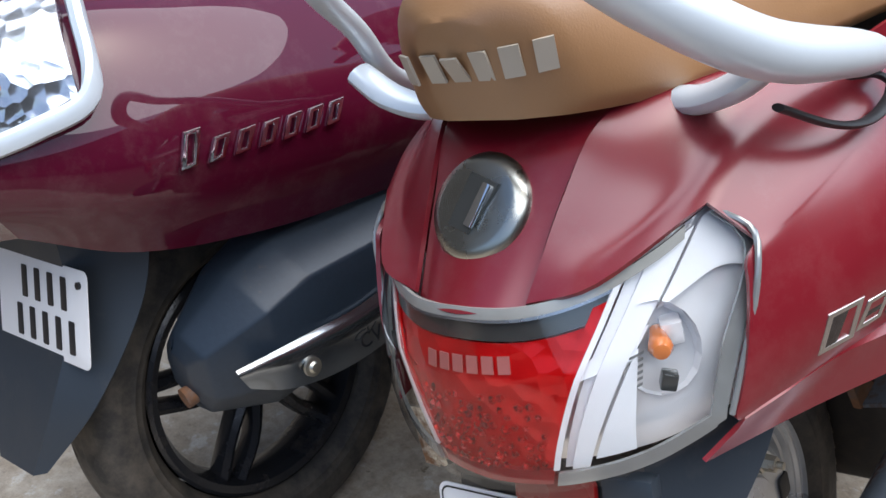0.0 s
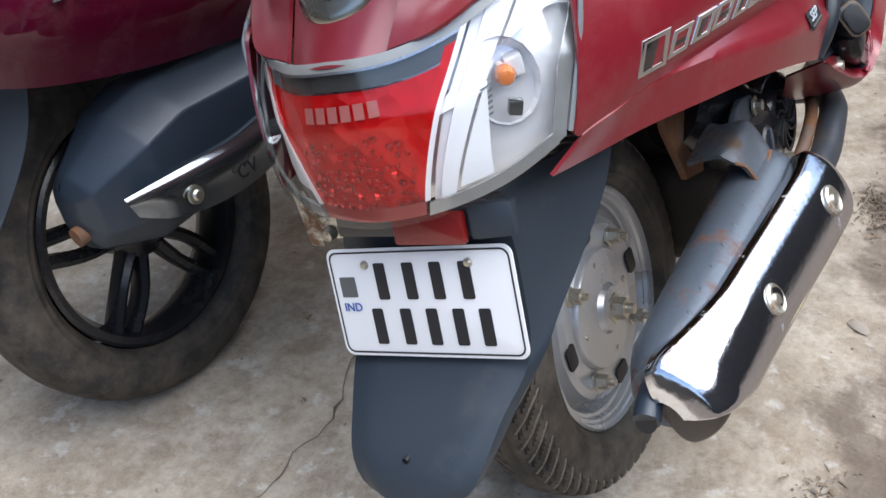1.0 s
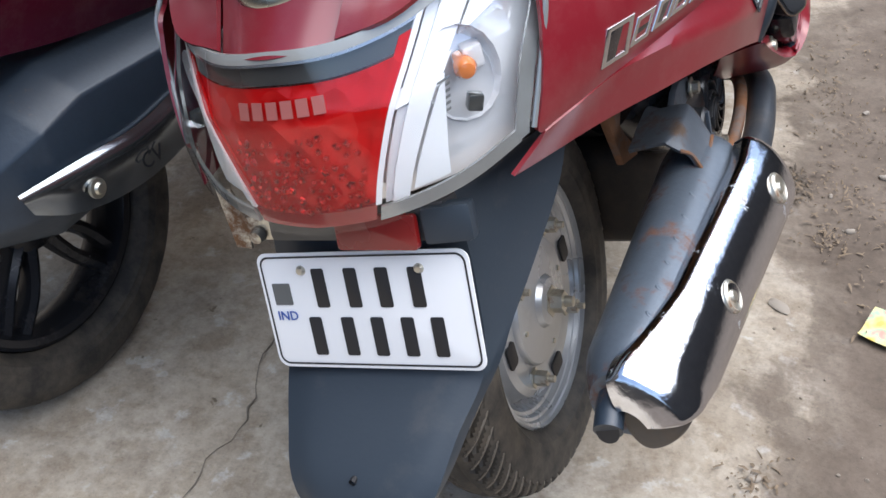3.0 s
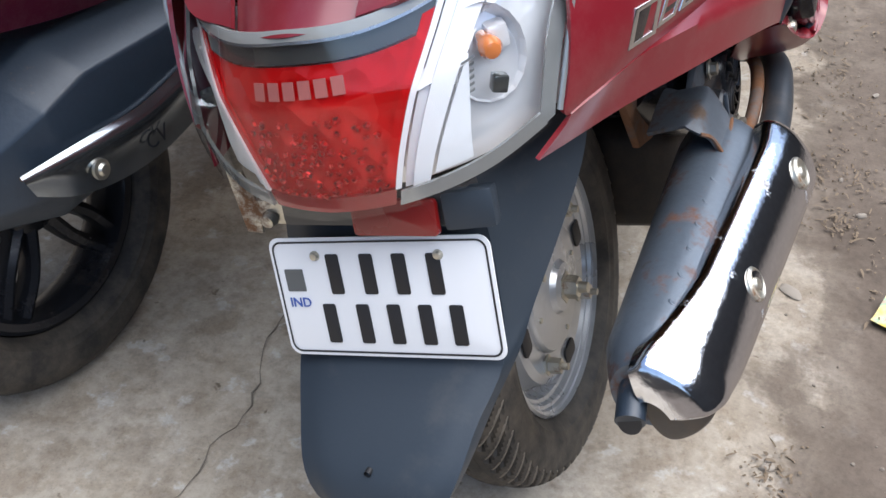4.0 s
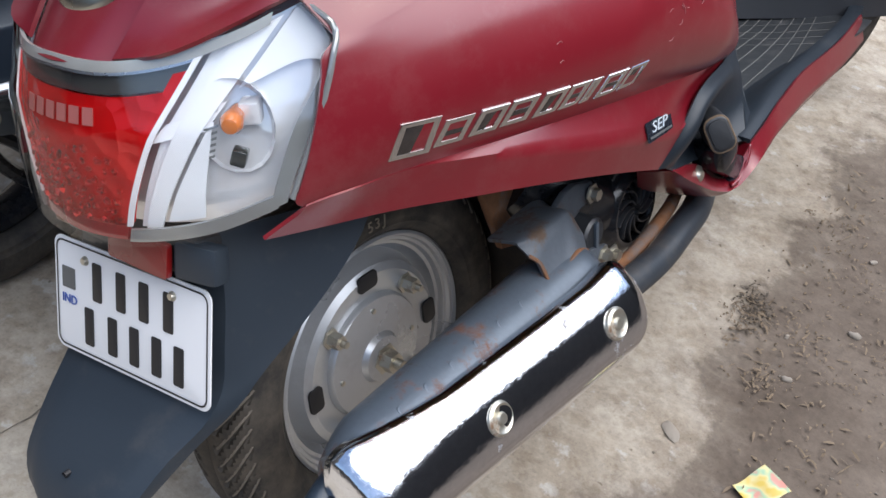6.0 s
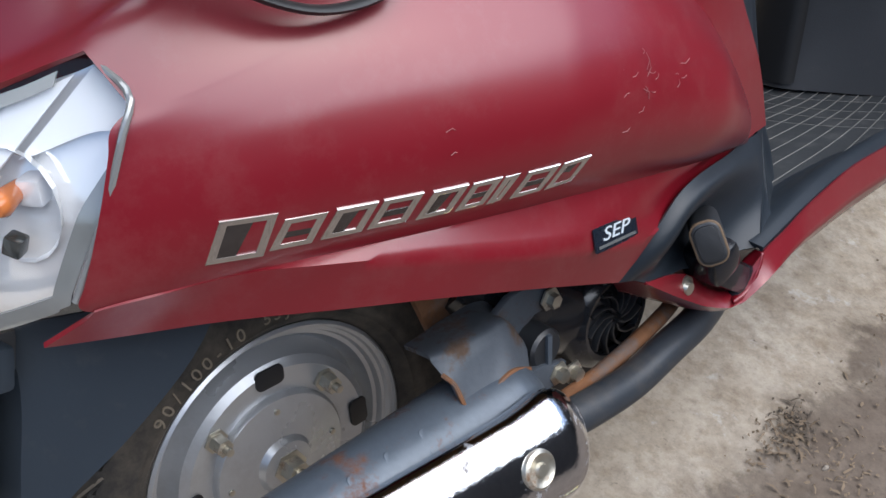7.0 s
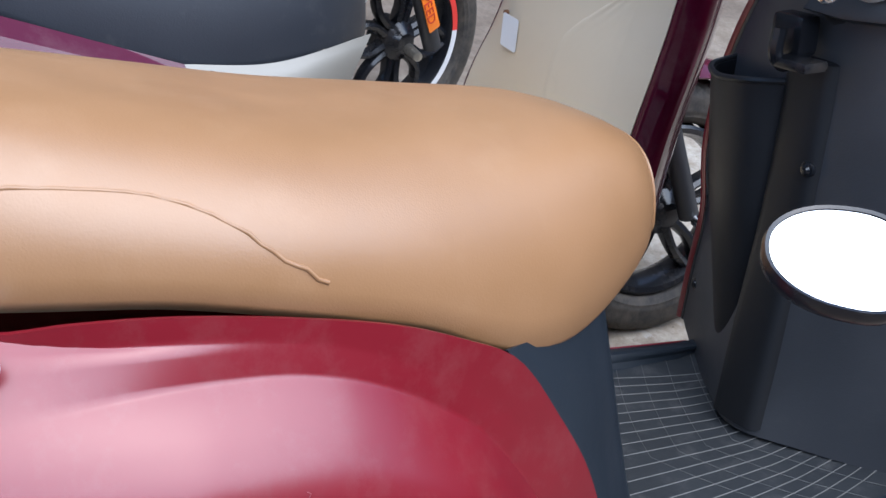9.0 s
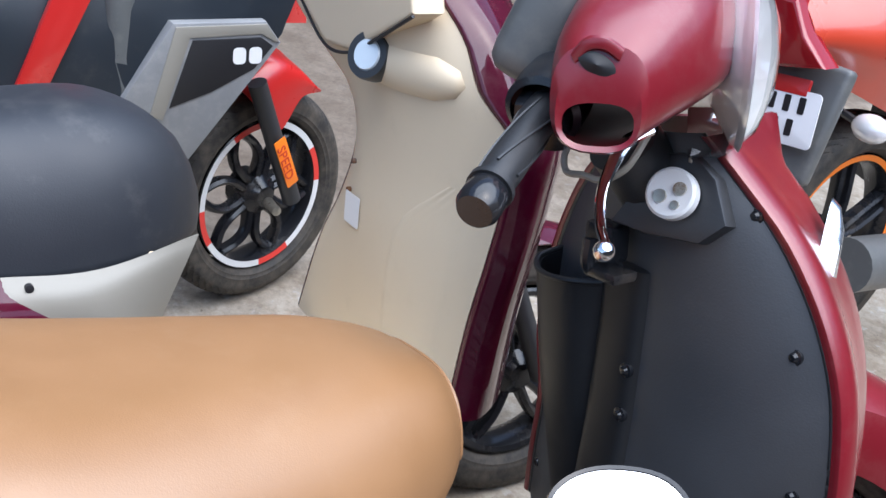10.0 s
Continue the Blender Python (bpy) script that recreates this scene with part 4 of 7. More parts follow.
part("helmet_hook", join(moved(slab([(-0.012, -0.030), (0.002, -0.034), (0.008, -0.010), (0.004, 0.030), (-0.010, 0.032)], 0.004, 0.001), pose(-0.128, -0.232, 0.478, 0, 0, 12)), moved(block(0.030, 0.020, 0.026, 0.005), pose(-0.108, -0.222, 0.466))), STEEL, SCOOTER, "small steel helmet hook")
part("hook_bolt", lathe([(0, -0.008), (0.006, -0.007), (0.008, 0.0)], 14, "y", at=(-0.110, -0.234, 0.462)), STEEL, SCOOTER)
part("reflector", moved(slab(rounded(0.075, 0.030, 0.004), 0.006, 0.001), pose(0.035, -0.270, 0.487, -14, 0, 0)), DARKRED, guard, "flat red rear reflector")
part("lamp_bracket", moved(block(0.17, 0.03, 0.035, 0.006), pose(0.01, -0.245, 0.487, -14, 0, 0)), BLACK, guard)
part("bracket_box", moved(block(0.042, 0.02, 0.032, 0.005), pose(0.095, -0.253, 0.487, -14, 0, 10)), GUARD, guard)
plate_at = pose(0.005, -0.2735, 0.410, -14.5, -1.0, 1.5)
plate = part("number_plate", slab(rounded(0.204, 0.108, 0.010), 0.0015, 0.0005), WHITE, SCOOTER, "white metal number plate with black border, slightly bent", at=plate_at)
rim_out, rim_in = rounded(0.198, 0.102, 0.009), rounded(0.1945, 0.0985, 0.0075)
nn = len(rim_out)
part("border", (([(x, -0.0006, z) for x, z in rim_out] + [(x, -0.0006, z) for x, z in rim_in]), [(i, (i + 1) % nn, nn + (i + 1) % nn, nn + i) for i in range(nn)]), INK_AND_HOLE, plate)
for row, xs in ((0.0215, (-0.042, -0.010, 0.020, 0.051)), (-0.0235, (-0.054, -0.022, 0.007, 0.036, 0.064))):
    for k, x in enumerate(xs):
        part("character_bar", moved(slab(rounded(0.0125, 0.036, 0.002), 0.0008, 0.0003), pose(x, -0.001, row, 0, 0, 0)), INK_AND_HOLE, plate)
part("emblem_square", moved(slab(rounded(0.018, 0.020, 0.001), 0.0006, 0), pose(-0.082, -0.0008, 0.016)), GREYPANEL, plate)
part("country_code", moved(lettering("IND", 0.012), pose(-0.081, -0.0009, -0.0045)), BLUEINK, plate)
for x in (-0.058, 0.056):
    part("screw", lathe([(0, -0.004), (0.003, -0.0035), (0.0045, -0.001), (0.0045, 0.002)], 14, "y", at=(x, 0, 0.038)), STEEL, plate)

pressed_steel_wheel(SCOOTER, (0, -0.006, 0.219))


# seat
def seat_shell(out=0.0):
    hw = curve1([(-0.20, 0.035), (-0.18, 0.075), (-0.12, 0.110), (-0.03, 0.150), (0.05, 0.180), (0.2, 0.205), (0.33, 0.200), (0.43, 0.184), (0.50, 0.160), (0.55, 0.136), (0.60, 0.106), (0.63, 0.075), (0.650, 0.04), (0.660, 0.012)])
    zb = curve1([(-0.20, 0.778), (-0.10, 0.758), (0.025, 0.748), (0.08, 0.743), (0.145, 0.735), (0.223, 0.715), (0.28, 0.696), (0.33, 0.677), (0.378, 0.650), (0.43, 0.628), (0.478, 0.622), (0.535, 0.632), (0.60, 0.654), (0.66, 0.685)])
    zt = curve1([(-0.20, 0.845), (-0.17, 0.868), (-0.10, 0.878), (0.0, 0.868), (0.1, 0.846), (0.2, 0.824), (0.3, 0.804), (0.43, 0.788), (0.55, 0.771), (0.62, 0.742), (0.66, 0.690)])
    ys = np.r_[np.linspace(-0.20, -0.17, 8)[:-1], np.linspace(-0.17, 0.60, 46)[:-1], np.linspace(0.60, 0.66, 14)]
    an = np.radians(np.linspace(-22.4, 202.4, 41))
    P = np.zeros((len(ys), len(an), 3))
    for i, y in enumerate(ys):
        w, b, t = hw(y) + out, zb(y), zt(y) + out
        for j, a in enumerate(an):
            c, s = math.cos(a), math.sin(a)
            x = w * math.copysign(abs(c) ** 0.62, c)
            h = b + (t - b) * (max(0, s) ** 0.80) if s > 0 else b + 0.035 * s
            if s <= 0:
                x *= 1 + 0.12 * s
            lean = -0.018 * max(0, s) * (y < -0.1)
            P[i, j] = (x, y + lean, h)
    return P


SP = seat_shell()
v_, f_ = grid(SP)
n_ = SP.shape[1]
f_ += [tuple(range(n_)), tuple(range(len(v_) - n_, len(v_)))]
seat = part("seat", (v_, f_), TAN, SCOOTER, "tan vinyl dual seat with stitched seams", sharp=60)
piping = SP[-9, 2:-2]
part("piping", tube([tuple(p) for p in piping], 0.0022, 6), TAN, seat)


def on_seat(x, y):
    i = int(np.argmin(abs(SP[:, 0, 1] - y)))
    row = SP[i, 4 : SP.shape[1] // 2 + 1]
    o = np.argsort(row[:, 0])
    return float(np.interp(x, row[o, 0], row[o, 2]))


seam_xy = resample([(0.2045, 0.246), (0.203, 0.229), (0.199, 0.208), (0.192, 0.190), (0.183, 0.165), (0.176, 0.140), (0.168, 0.09), (0.160, 0.04), (0.140, -0.03)], 40)
part("seam", tube([(x, y, on_seat(x, y) - 0.0016) for x, y in seam_xy], 0.0017, 10), TAN, seat)


def seat_back(x, z):
    pts = SP[:12].reshape(-1, 3)
    d = np.hypot(pts[:, 0] - x, pts[:, 2] - z) + 1e-4
    k = np.argsort(d)[:5]
    return float((pts[k, 1] / d[k]).sum() / (1 / d[k]).sum())


for k in range(6):
    xm = -0.054 + k * 0.0222
    ya, yb_, yt = seat_back(xm, 0.80), seat_back(xm + 0.016, 0.80), seat_back(xm + 0.008, 0.822)
    part("printed_mark", moved(slab([(0.001, 0), (0.016, 0), (0.017, 0.024), (0.002, 0.024)], 0.002, 0), pose(xm, min(ya, yb_) - 0.0015, 0.797, -math.degrees(math.atan2(yt - (ya + yb_) / 2, 0.022)), 0, math.degrees(math.atan2(yb_ - ya, 0.016)))), GREYINK, seat)


# grab rail
rail_half = [(0.206, 0.034, 0.719), (0.212, 0.012, 0.727), (0.220, -0.06, 0.753), (0.198, -0.145, 0.788), (0.164, -0.206, 0.842), (0.112, -0.256, 0.912)]
rail = part("grab_rail", tube(rail_half + [(0.02, -0.27, 0.945)] + [(-0.95 * x, y + 0.03 * (z > 0.78), z + 0.03 * (z > 0.78)) for x, y, z in rail_half[::-1]], [0.010, 0.020, 0.025, 0.026, 0.026, 0.025, 0.025, 0.022, 0.016, 0.012, 0.011, 0.011, 0.010], 18, 90, flat=0.8), SILVERPAINT, SCOOTER, "white painted tubular grab rail")
for s in (1, -1):
    part("rail_mount", tube([(s * 0.20, -0.115, 0.778), (s * 0.165, -0.118, 0.755), (s * 0.125, -0.112, 0.742), (s * 0.085, -0.098, 0.745)], [0.014, 0.016, 0.015, 0.013], 12, 14, flat=0.7), SILVERPAINT, rail)
cord = thing("elastic_cord", SCOOTER.matrix_world @ pose(0, 0, 0), "black elastic luggage cord looped under the grab rail", "cord")
for d in (0.004,):
    part("strand", tube([(0.200, -0.02, 0.722), (0.211, 0.008, 0.712), (0.219, 0.012, 0.702), (0.220, -0.010, 0.695), (0.217, -0.046, 0.696), (0.208, -0.078, 0.708), (0.190, -0.12, 0.738)], 0.0062, 10, 40, flat=0.5), GRIP, cord)


# exhaust
def muffler_shell(r, a0, a1, y0, y1, cx, cz, n=40, m=24, ez=1.0, p=1.0, tail=0.10, nose=0.10, top=(0, 0), fold=0.30):
    """Rings along y; each of r, cx, cz is (rear, front); top shifts the upper edge's angle, rear and front."""
    P = np.zeros((n, m, 3))
    for i, t in enumerate(np.linspace(0, 1, n)):
        s = 1 - fold * max(0, (tail - t) / tail) ** 1.2 - 0.45 * max(0, (t - 1 + nose) / nose) ** 2
        an = np.radians(np.linspace(a0, a1 + top[0] + (top[1] - top[0]) * t, m))
        c, q = np.cos(an), np.sin(an)
        rr, x, z = (k[0] + (k[1] - k[0]) * t for k in (r, cx, cz))
        P[i, :, 0], P[i, :, 1], P[i, :, 2] = x + rr * s * np.sign(c) * abs(c) ** p, y0 + (y1 - y0) * t, z + ez * rr * s * np.sign(q) * abs(q) ** p
    return P


mb = muffler_shell((0.045, 0.048), 0, 345, -0.228, 0.150, (0.196, 0.200), (0.280, 0.298), 30, 24, 1.12)
v_, f_ = grid(mb, cv=True)
f_ += [tuple(range(24)), tuple(range(len(v_) - 24, len(v_)))]
exhaust = part("exhaust", (v_, f_), MUFFLER, SCOOTER, "heat-blued muffler with rust spots")


for k in range(6):
    y, t = -0.165 + 0.036 * k, (0.063 + 0.036 * k) / 0.378
    a, r, cx, cz = radians(58), 0.0428 + 0.003 * t, 0.196 + 0.004 * t, 0.280 + 0.018 * t
    part("embossing", moved(slab(rounded(0.011, 0.030, 0.005), 0.004, 0.0016, 3), pose(cx + (r + 0.0006) * math.cos(a), y, cz + 1.12 * (r + 0.0006) * math.sin(a), 0, 0, 90) @ pose(0, 0, 0, -55, 14, 0)), MUFFLER, exhaust)


def shield_skin():
    """Pressed shield: narrow top strip, sloping face, side face and rolled lower edge, swinging inwards and closing at both ends."""
    knots = [(0.229, 0.330), (0.246, 0.340), (0.268, 0.318), (0.281, 0.276), (0.270, 0.250), (0.262, 0.245)]
    ts = np.r_[np.linspace(0, 0.1, 26)[:-1], np.linspace(0.1, 0.9, 26)[:-1], np.linspace(0.9, 1, 20)]
    P = np.zeros((len(ts), 41, 3))
    for i, t in enumerate(ts):
        k = 1 - 0.34 * max(0, (0.09 - t) / 0.09) ** 2.2 - 0.5 * max(0, (t - 0.90) / 0.10) ** 2
        k *= 0.45 + 0.55 * min(1, t / 0.022) ** 0.5
        swing = -0.026 * max(0, 1 - t / 0.30) ** 1.3 - 0.016 * max(0, (t - 0.80) / 0.20) ** 1.5
        pts = [np.array((0.225 + k * (x + swing * (1, 1, 0.5, 0.1, 0, 0)[n] - 0.225) + 0.040 * (t - 0.55), 0.285 + k * (z - 0.285) + 0.018 * (t - 0.55))) for n, (x, z) in enumerate(knots)]
        pts = [p + np.array((0, (0, 0, 0, 0.010, 0.024, 0.030)[n] * k * k * max(0, (0.20 - t) / 0.20))) for n, p in enumerate(pts)]
        open_ = min(1, t / 0.16)
        pts[4:] = [pts[3] + (p - pts[3]) * (0.06 + 0.94 * open_) for p in pts[4:]]
        for _ in range(3):
            pts = [pts[0]] + [a + (b - a) * u for a, b in zip(pts, pts[1:]) for u in (0.24, 0.76)] + [pts[-1]]
        row = resample(pts, 41)
        for n, (x, z) in enumerate(row):
            P[i, n] = (x, -0.246 + 0.395 * t, z)
    return grid(P)


part("heat_shield", thick(shield_skin(), -0.002), PITTED, exhaust, "pitted chrome heat shield", sharp=60)
def end_shell():
    """Dished rear end of the muffler box, rounded all round its lower edge."""
    ring = [(0.188, 0.280), (0.185, 0.250), (0.203, 0.219), (0.228, 0.229), (0.250, 0.254), (0.252, 0.275), (0.240, 0.292), (0.222, 0.300), (0.198, 0.298)]
    for _ in range(3):
        ring = [(a[0] + (b[0] - a[0]) * u, a[1] + (b[1] - a[1]) * u) for a, b in zip(ring, ring[1:] + ring[:1]) for u in (0.25, 0.75)]
    cx, cz = 0.218, 0.262
    rows = [(-0.2300, 0.05), (-0.2300, 0.60), (-0.2280, 0.84), (-0.2235, 0.96), (-0.216, 1.0), (-0.195, 0.97), (-0.16, 0.84), (-0.11, 0.62)]
    return grid(np.array([[(cx + k * (x - cx) + 0.03 * (y + 0.25), y, cz + k * (z - cz) + 0.05 * (y + 0.25)) for x, z in ring] for y, k in rows]), cv=True)


part("end_plate", end_shell(), SOOTY, exhaust, sharp=50)
part("tail_pipe", join(tube([(0.186, -0.205, 0.290), (0.186, -0.235, 0.284), (0.188, -0.258, 0.276)], 0.0130, 16, 8)), JMUF, exhaust)
# Black disc paints the shade inside the pipe.
part("pipe_mouth", moved(lathe([(0.0, 0.0), (0.0105, 0.0)], 20, "y"), pose(0.188, -0.2592, 0.2756, -14, 0, 0)), INK_AND_HOLE, exhaust)
for at_ in ((0.2665, -0.097, 0.300), (0.2845, 0.074, 0.309)):
    b = part("shield_bolt", lathe([(0.0, 0.004), (0.005, 0.0038), (0.0065, 0.001), (0.011, 0.001), (0.014, 0.003), (0.0165, 0.001), (0.018, -0.006)], 28, "x"), STEEL, exhaust)
    b.matrix_local = Matrix.Translation(at_) @ pose(0, 0, 0, 0, -20, 0)
part("header_pipe", tube([(0.235, 0.13, 0.286), (0.236, 0.18, 0.279), (0.233, 0.257, 0.272), (0.227, 0.316, 0.275), (0.213, 0.39, 0.270), (0.17, 0.48, 0.25), (0.08, 0.54, 0.225), (0.0, 0.55, 0.22)], 0.0175, 16, 40), HOSE, exhaust)
part("header_pipe_inner", tube([(0.205, 0.16, 0.272), (0.208, 0.23, 0.277), (0.206, 0.30, 0.286), (0.192, 0.37, 0.286), (0.16, 0.44, 0.275)], 0.008, 12, 24), RUST, exhaust)
saddle = [[(0.197, 0.053, 0.368), (0.206, 0.057, 0.362), (0.215, 0.065, 0.337), (0.215, 0.090, 0.341), (0.214, 0.115, 0.347), (0.211, 0.130, 0.341), (0.206, 0.147, 0.330)],
          [(0.186, 0.052, 0.376), (0.192, 0.060, 0.376), (0.197, 0.072, 0.375), (0.198, 0.093, 0.376), (0.197, 0.115, 0.375), (0.195, 0.133, 0.373), (0.198, 0.152, 0.345)],
          [(0.178, 0.054, 0.378), (0.182, 0.062, 0.380), (0.186, 0.074, 0.381), (0.187, 0.093, 0.382), (0.186, 0.115, 0.381), (0.184, 0.135, 0.379), (0.186, 0.155, 0.352)],
          [(0.140, 0.062, 0.366), (0.140, 0.074, 0.367), (0.140, 0.085, 0.368), (0.140, 0.100, 0.370), (0.140, 0.120, 0.371), (0.140, 0.142, 0.371), (0.140, 0.160, 0.366)]]
bracket = part("muffler_bracket", thick(loft(saddle, 36, 5, straight=(0,)), 0.004), BRACKET, exhaust, "blue-grey steel hanger bracket, rusty at its edges", sharp=60)
part("bracket_flange", tube(saddle[0], 0.0022, 6, 30), RUST, exhaust)
part("bracket_stay", moved(slab([(0.140, 0.372), (0.158, 0.382), (0.178, 0.384), (0.214, 0.372), (0.214, 0.350), (0.190, 0.350), (0.172, 0.338), (0.162, 0.318), (0.160, 0.285), (0.140, 0.285)], 0.008, 0.002), pose(0.172, 0, 0, 0, 0, 90)), BRACKET, exhaust)
part("bracket_foot", moved(slab([(0.150, 0.318), (0.175, 0.315), (0.205, 0.305), (0.205, 0.288), (0.160, 0.282)], 0.008, 0.002), pose(0.198, 0, 0, 0, 0, 90)), BRACKET, exhaust)
part("inner_stay", moved(slab([(0.15, 0.30), (0.125, 0.38), (0.13, 0.44), (0.20, 0.43), (0.24, 0.36), (0.20, 0.28)], 0.010, 0.003), pose(0.110, 0, 0, 0, -4, 90)), RUST, exhaust)
for y, z in ((0.206, 0.362), (0.194, 0.297), (0.214, 0.288)):
    part("bolt", lathe([(0.0, 0.008), (0.007, 0.007), (0.0075, 0.0), (0.012, -0.001), (0.012, -0.003)], 6, "x", at=(0.178 + 0.022 * (z < 0.33), y, z)), STEEL, exhaust)

# engine under the body
engine = part("engine", moved(block(0.20, 0.22, 0.17, 0.03), pose(-0.02, 0.345, 0.31)), SHADECAST, SCOOTER)
part("gearbox", moved(block(0.10, 0.34, 0.12, 0.03), pose(-0.12, 0.05, 0.25)), SHADECAST, engine)
part("air_box", moved(block(0.12, 0.20, 0.06, 0.02), pose(0.02, 0.27, 0.43)), SHADECAST, engine)
part("crankcase", moved(block(0.15, 0.22, 0.15, 0.035, 3), pose(0.045, 0.315, 0.215)), SHADECAST, engine)
FAN = (0.176, 0.299, 0.300)
fan = part("fan_cover", lathe([(0.060, -0.09), (0.060, -0.012), (0.056, -0.002), (0.046, 0.004), (0.041, 0.003), (0.039, -0.004)], 44, "x", at=FAN), GLOSSBLACK, engine, "black engine fan cover with curved fins")
part("fan_back", lathe([(0.0, -0.008), (0.040, -0.008)], 32, "x", at=FAN), INK_AND_HOLE, fan)
for k in range(11):
    a = 2 * math.pi * k / 11
    pts = [(FAN[0] + 0.001, FAN[1] + r * math.cos(a + 26 * r), FAN[2] + r * math.sin(a + 26 * r)) for r in (0.007, 0.017, 0.028, 0.039)]
    part("fin", tube(pts, 0.0017, 6, 10, up=(1, 0, 0), flat=2.5), BLACK, fan)
part("intake_hose", tube([(0.09, 0.17, 0.38), (0.118, 0.215, 0.345), (0.122, 0.250, 0.318), (0.12, 0.295, 0.300)], [0.046, 0.054, 0.056, 0.054], 20, 20), GLOSSBLACK, engine)
cvc = part("oil_cap", lathe([(0.0, 0.008), (0.017, 0.008), (0.020, 0.005), (0.020, -0.04)], 28, "x", at=(0.186, 0.183, 0.326)), BLACK, engine)
part("cap_slot", moved(block(0.005, 0.006, 0.034, 0.001), pose(0.195, 0.183, 0.326)), MUFFLER, cvc)

# foot area
def board_rail(dx, dz):
    return [(0.264 + dx, 0.412, 0.364 + dz), (0.261 + dx, 0.455, 0.371 + dz), (0.254 + dx, 0.51, 0.374 + dz), (0.241 + dx, 0.60, 0.370 + dz), (0.220 + dx, 0.80, 0.350 + dz), (0.200 + dx, 0.95, 0.340 + dz), (0.180 + dx, 1.03, 0.350 + dz)]


mir = lambda r: [(-x, y, z) for x, y, z in r]
inner = [(0.17, 0.44, 0.358), (0.17, 0.50, 0.350), (0.17, 0.62, 0.345), (0.17, 0.80, 0.330), (0.17, 0.92, 0.322), (0.17, 1.0, 0.330)]
mid_b = [(0.0, 0.44, 0.352), (0.0, 0.52, 0.346), (0.0, 0.62, 0.340), (0.0, 0.76, 0.325), (0.0, 0.86, 0.315), (0.0, 0.98, 0.32)]
part("footboard", thick(loft([board_rail(0.0, -0.03), board_rail(0, 0), board_rail(-0.022, 0.002), inner, mid_b, mir(inner), mir(board_rail(-0.022, 0.002)), mir(board_rail(0, 0)), mir(board_rail(0, -0.03))], 40, 4, straight=(0, 7)), 0.004), DARKGUARD, SCOOTER, "dark moulded footboard", sharp=30)
def sill(s):
    """Maroon sill under the footboard, dipping under the footrest to a pointed rear end."""
    rails = [[(0.251, 0.246, 0.392), (0.247, 0.293, 0.379), (0.245, 0.325, 0.362), (0.246, 0.356, 0.334), (0.254, 0.385, 0.324), (0.266, 0.408, 0.360), (0.266, 0.448, 0.368), (0.262, 0.500, 0.373), (0.257, 0.555, 0.372), (0.251, 0.624, 0.369), (0.244, 0.80, 0.350), (0.23, 0.95, 0.340)],
             [(0.253, 0.246, 0.391), (0.253, 0.280, 0.366), (0.255, 0.303, 0.350), (0.259, 0.340, 0.327), (0.268, 0.371, 0.318), (0.276, 0.392, 0.331), (0.276, 0.430, 0.342), (0.273, 0.472, 0.347), (0.267, 0.551, 0.343), (0.260, 0.625, 0.335), (0.252, 0.80, 0.315), (0.238, 0.95, 0.30)],
             [(0.240, 0.247, 0.388), (0.232, 0.285, 0.350), (0.232, 0.310, 0.335), (0.235, 0.345, 0.312), (0.240, 0.375, 0.300), (0.242, 0.400, 0.305), (0.242, 0.44, 0.308), (0.240, 0.48, 0.306), (0.236, 0.55, 0.300), (0.230, 0.625, 0.292), (0.22, 0.80, 0.275), (0.21, 0.95, 0.26)],
             [(0.20, 0.26, 0.37), (0.18, 0.30, 0.33), (0.16, 0.34, 0.30), (0.15, 0.38, 0.285), (0.15, 0.42, 0.28), (0.15, 0.46, 0.275), (0.15, 0.50, 0.27), (0.15, 0.55, 0.265), (0.15, 0.62, 0.26), (0.15, 0.70, 0.255), (0.15, 0.80, 0.25), (0.15, 0.95, 0.245)]]
    return loft([[(s * (x - 0.055 * max(0, y - 0.44)), y, z) for x, y, z in r] for r in rails], 44, 5, straight=(0,))


for s in (1, -1):
    part("lower_fairing", thick(sill(s), 0.003), MAROON, SCOOTER, sharp=60)
    ledge = [[(0.267, 0.366, 0.322), (0.268, 0.388, 0.326), (0.269, 0.402, 0.343), (0.267, 0.411, 0.359)], [(0.246, 0.385, 0.316), (0.246, 0.400, 0.326), (0.246, 0.412, 0.342), (0.254, 0.419, 0.354)]]
    part("fairing_ledge", thick(loft([[(s * x, y, z) for x, y, z in r] for r in ledge], 24, 8), 0.003), MAROON, SCOOTER, sharp=180)
def shoulder(s):
    """Dark panel round the footrest: arched rim against the side panel, ridge, recess and lower lip."""
    rails = [[(0.203, 0.483, 0.442), (0.223, 0.422, 0.457), (0.240, 0.374, 0.467), (0.256, 0.300, 0.475), (0.261, 0.269, 0.471), (0.263, 0.242, 0.454), (0.260, 0.219, 0.435), (0.255, 0.202, 0.413)],
             [(0.222, 0.467, 0.420), (0.240, 0.408, 0.439), (0.256, 0.355, 0.456), (0.267, 0.302, 0.460), (0.270, 0.276, 0.454), (0.271, 0.255, 0.439), (0.266, 0.234, 0.424), (0.257, 0.214, 0.410)],
             [(0.238, 0.445, 0.388), (0.232, 0.407, 0.392), (0.230, 0.365, 0.402), (0.232, 0.325, 0.409), (0.238, 0.294, 0.405), (0.243, 0.275, 0.399), (0.248, 0.256, 0.397), (0.253, 0.229, 0.402)],
             [(0.258, 0.418, 0.360), (0.247, 0.395, 0.360), (0.242, 0.367, 0.352), (0.242, 0.335, 0.365), (0.244, 0.308, 0.376), (0.246, 0.288, 0.380), (0.248, 0.269, 0.386), (0.250, 0.245, 0.392)]]
    return loft([[(s * x, y, z) for x, y, z in r] for r in rails], 30, 6)


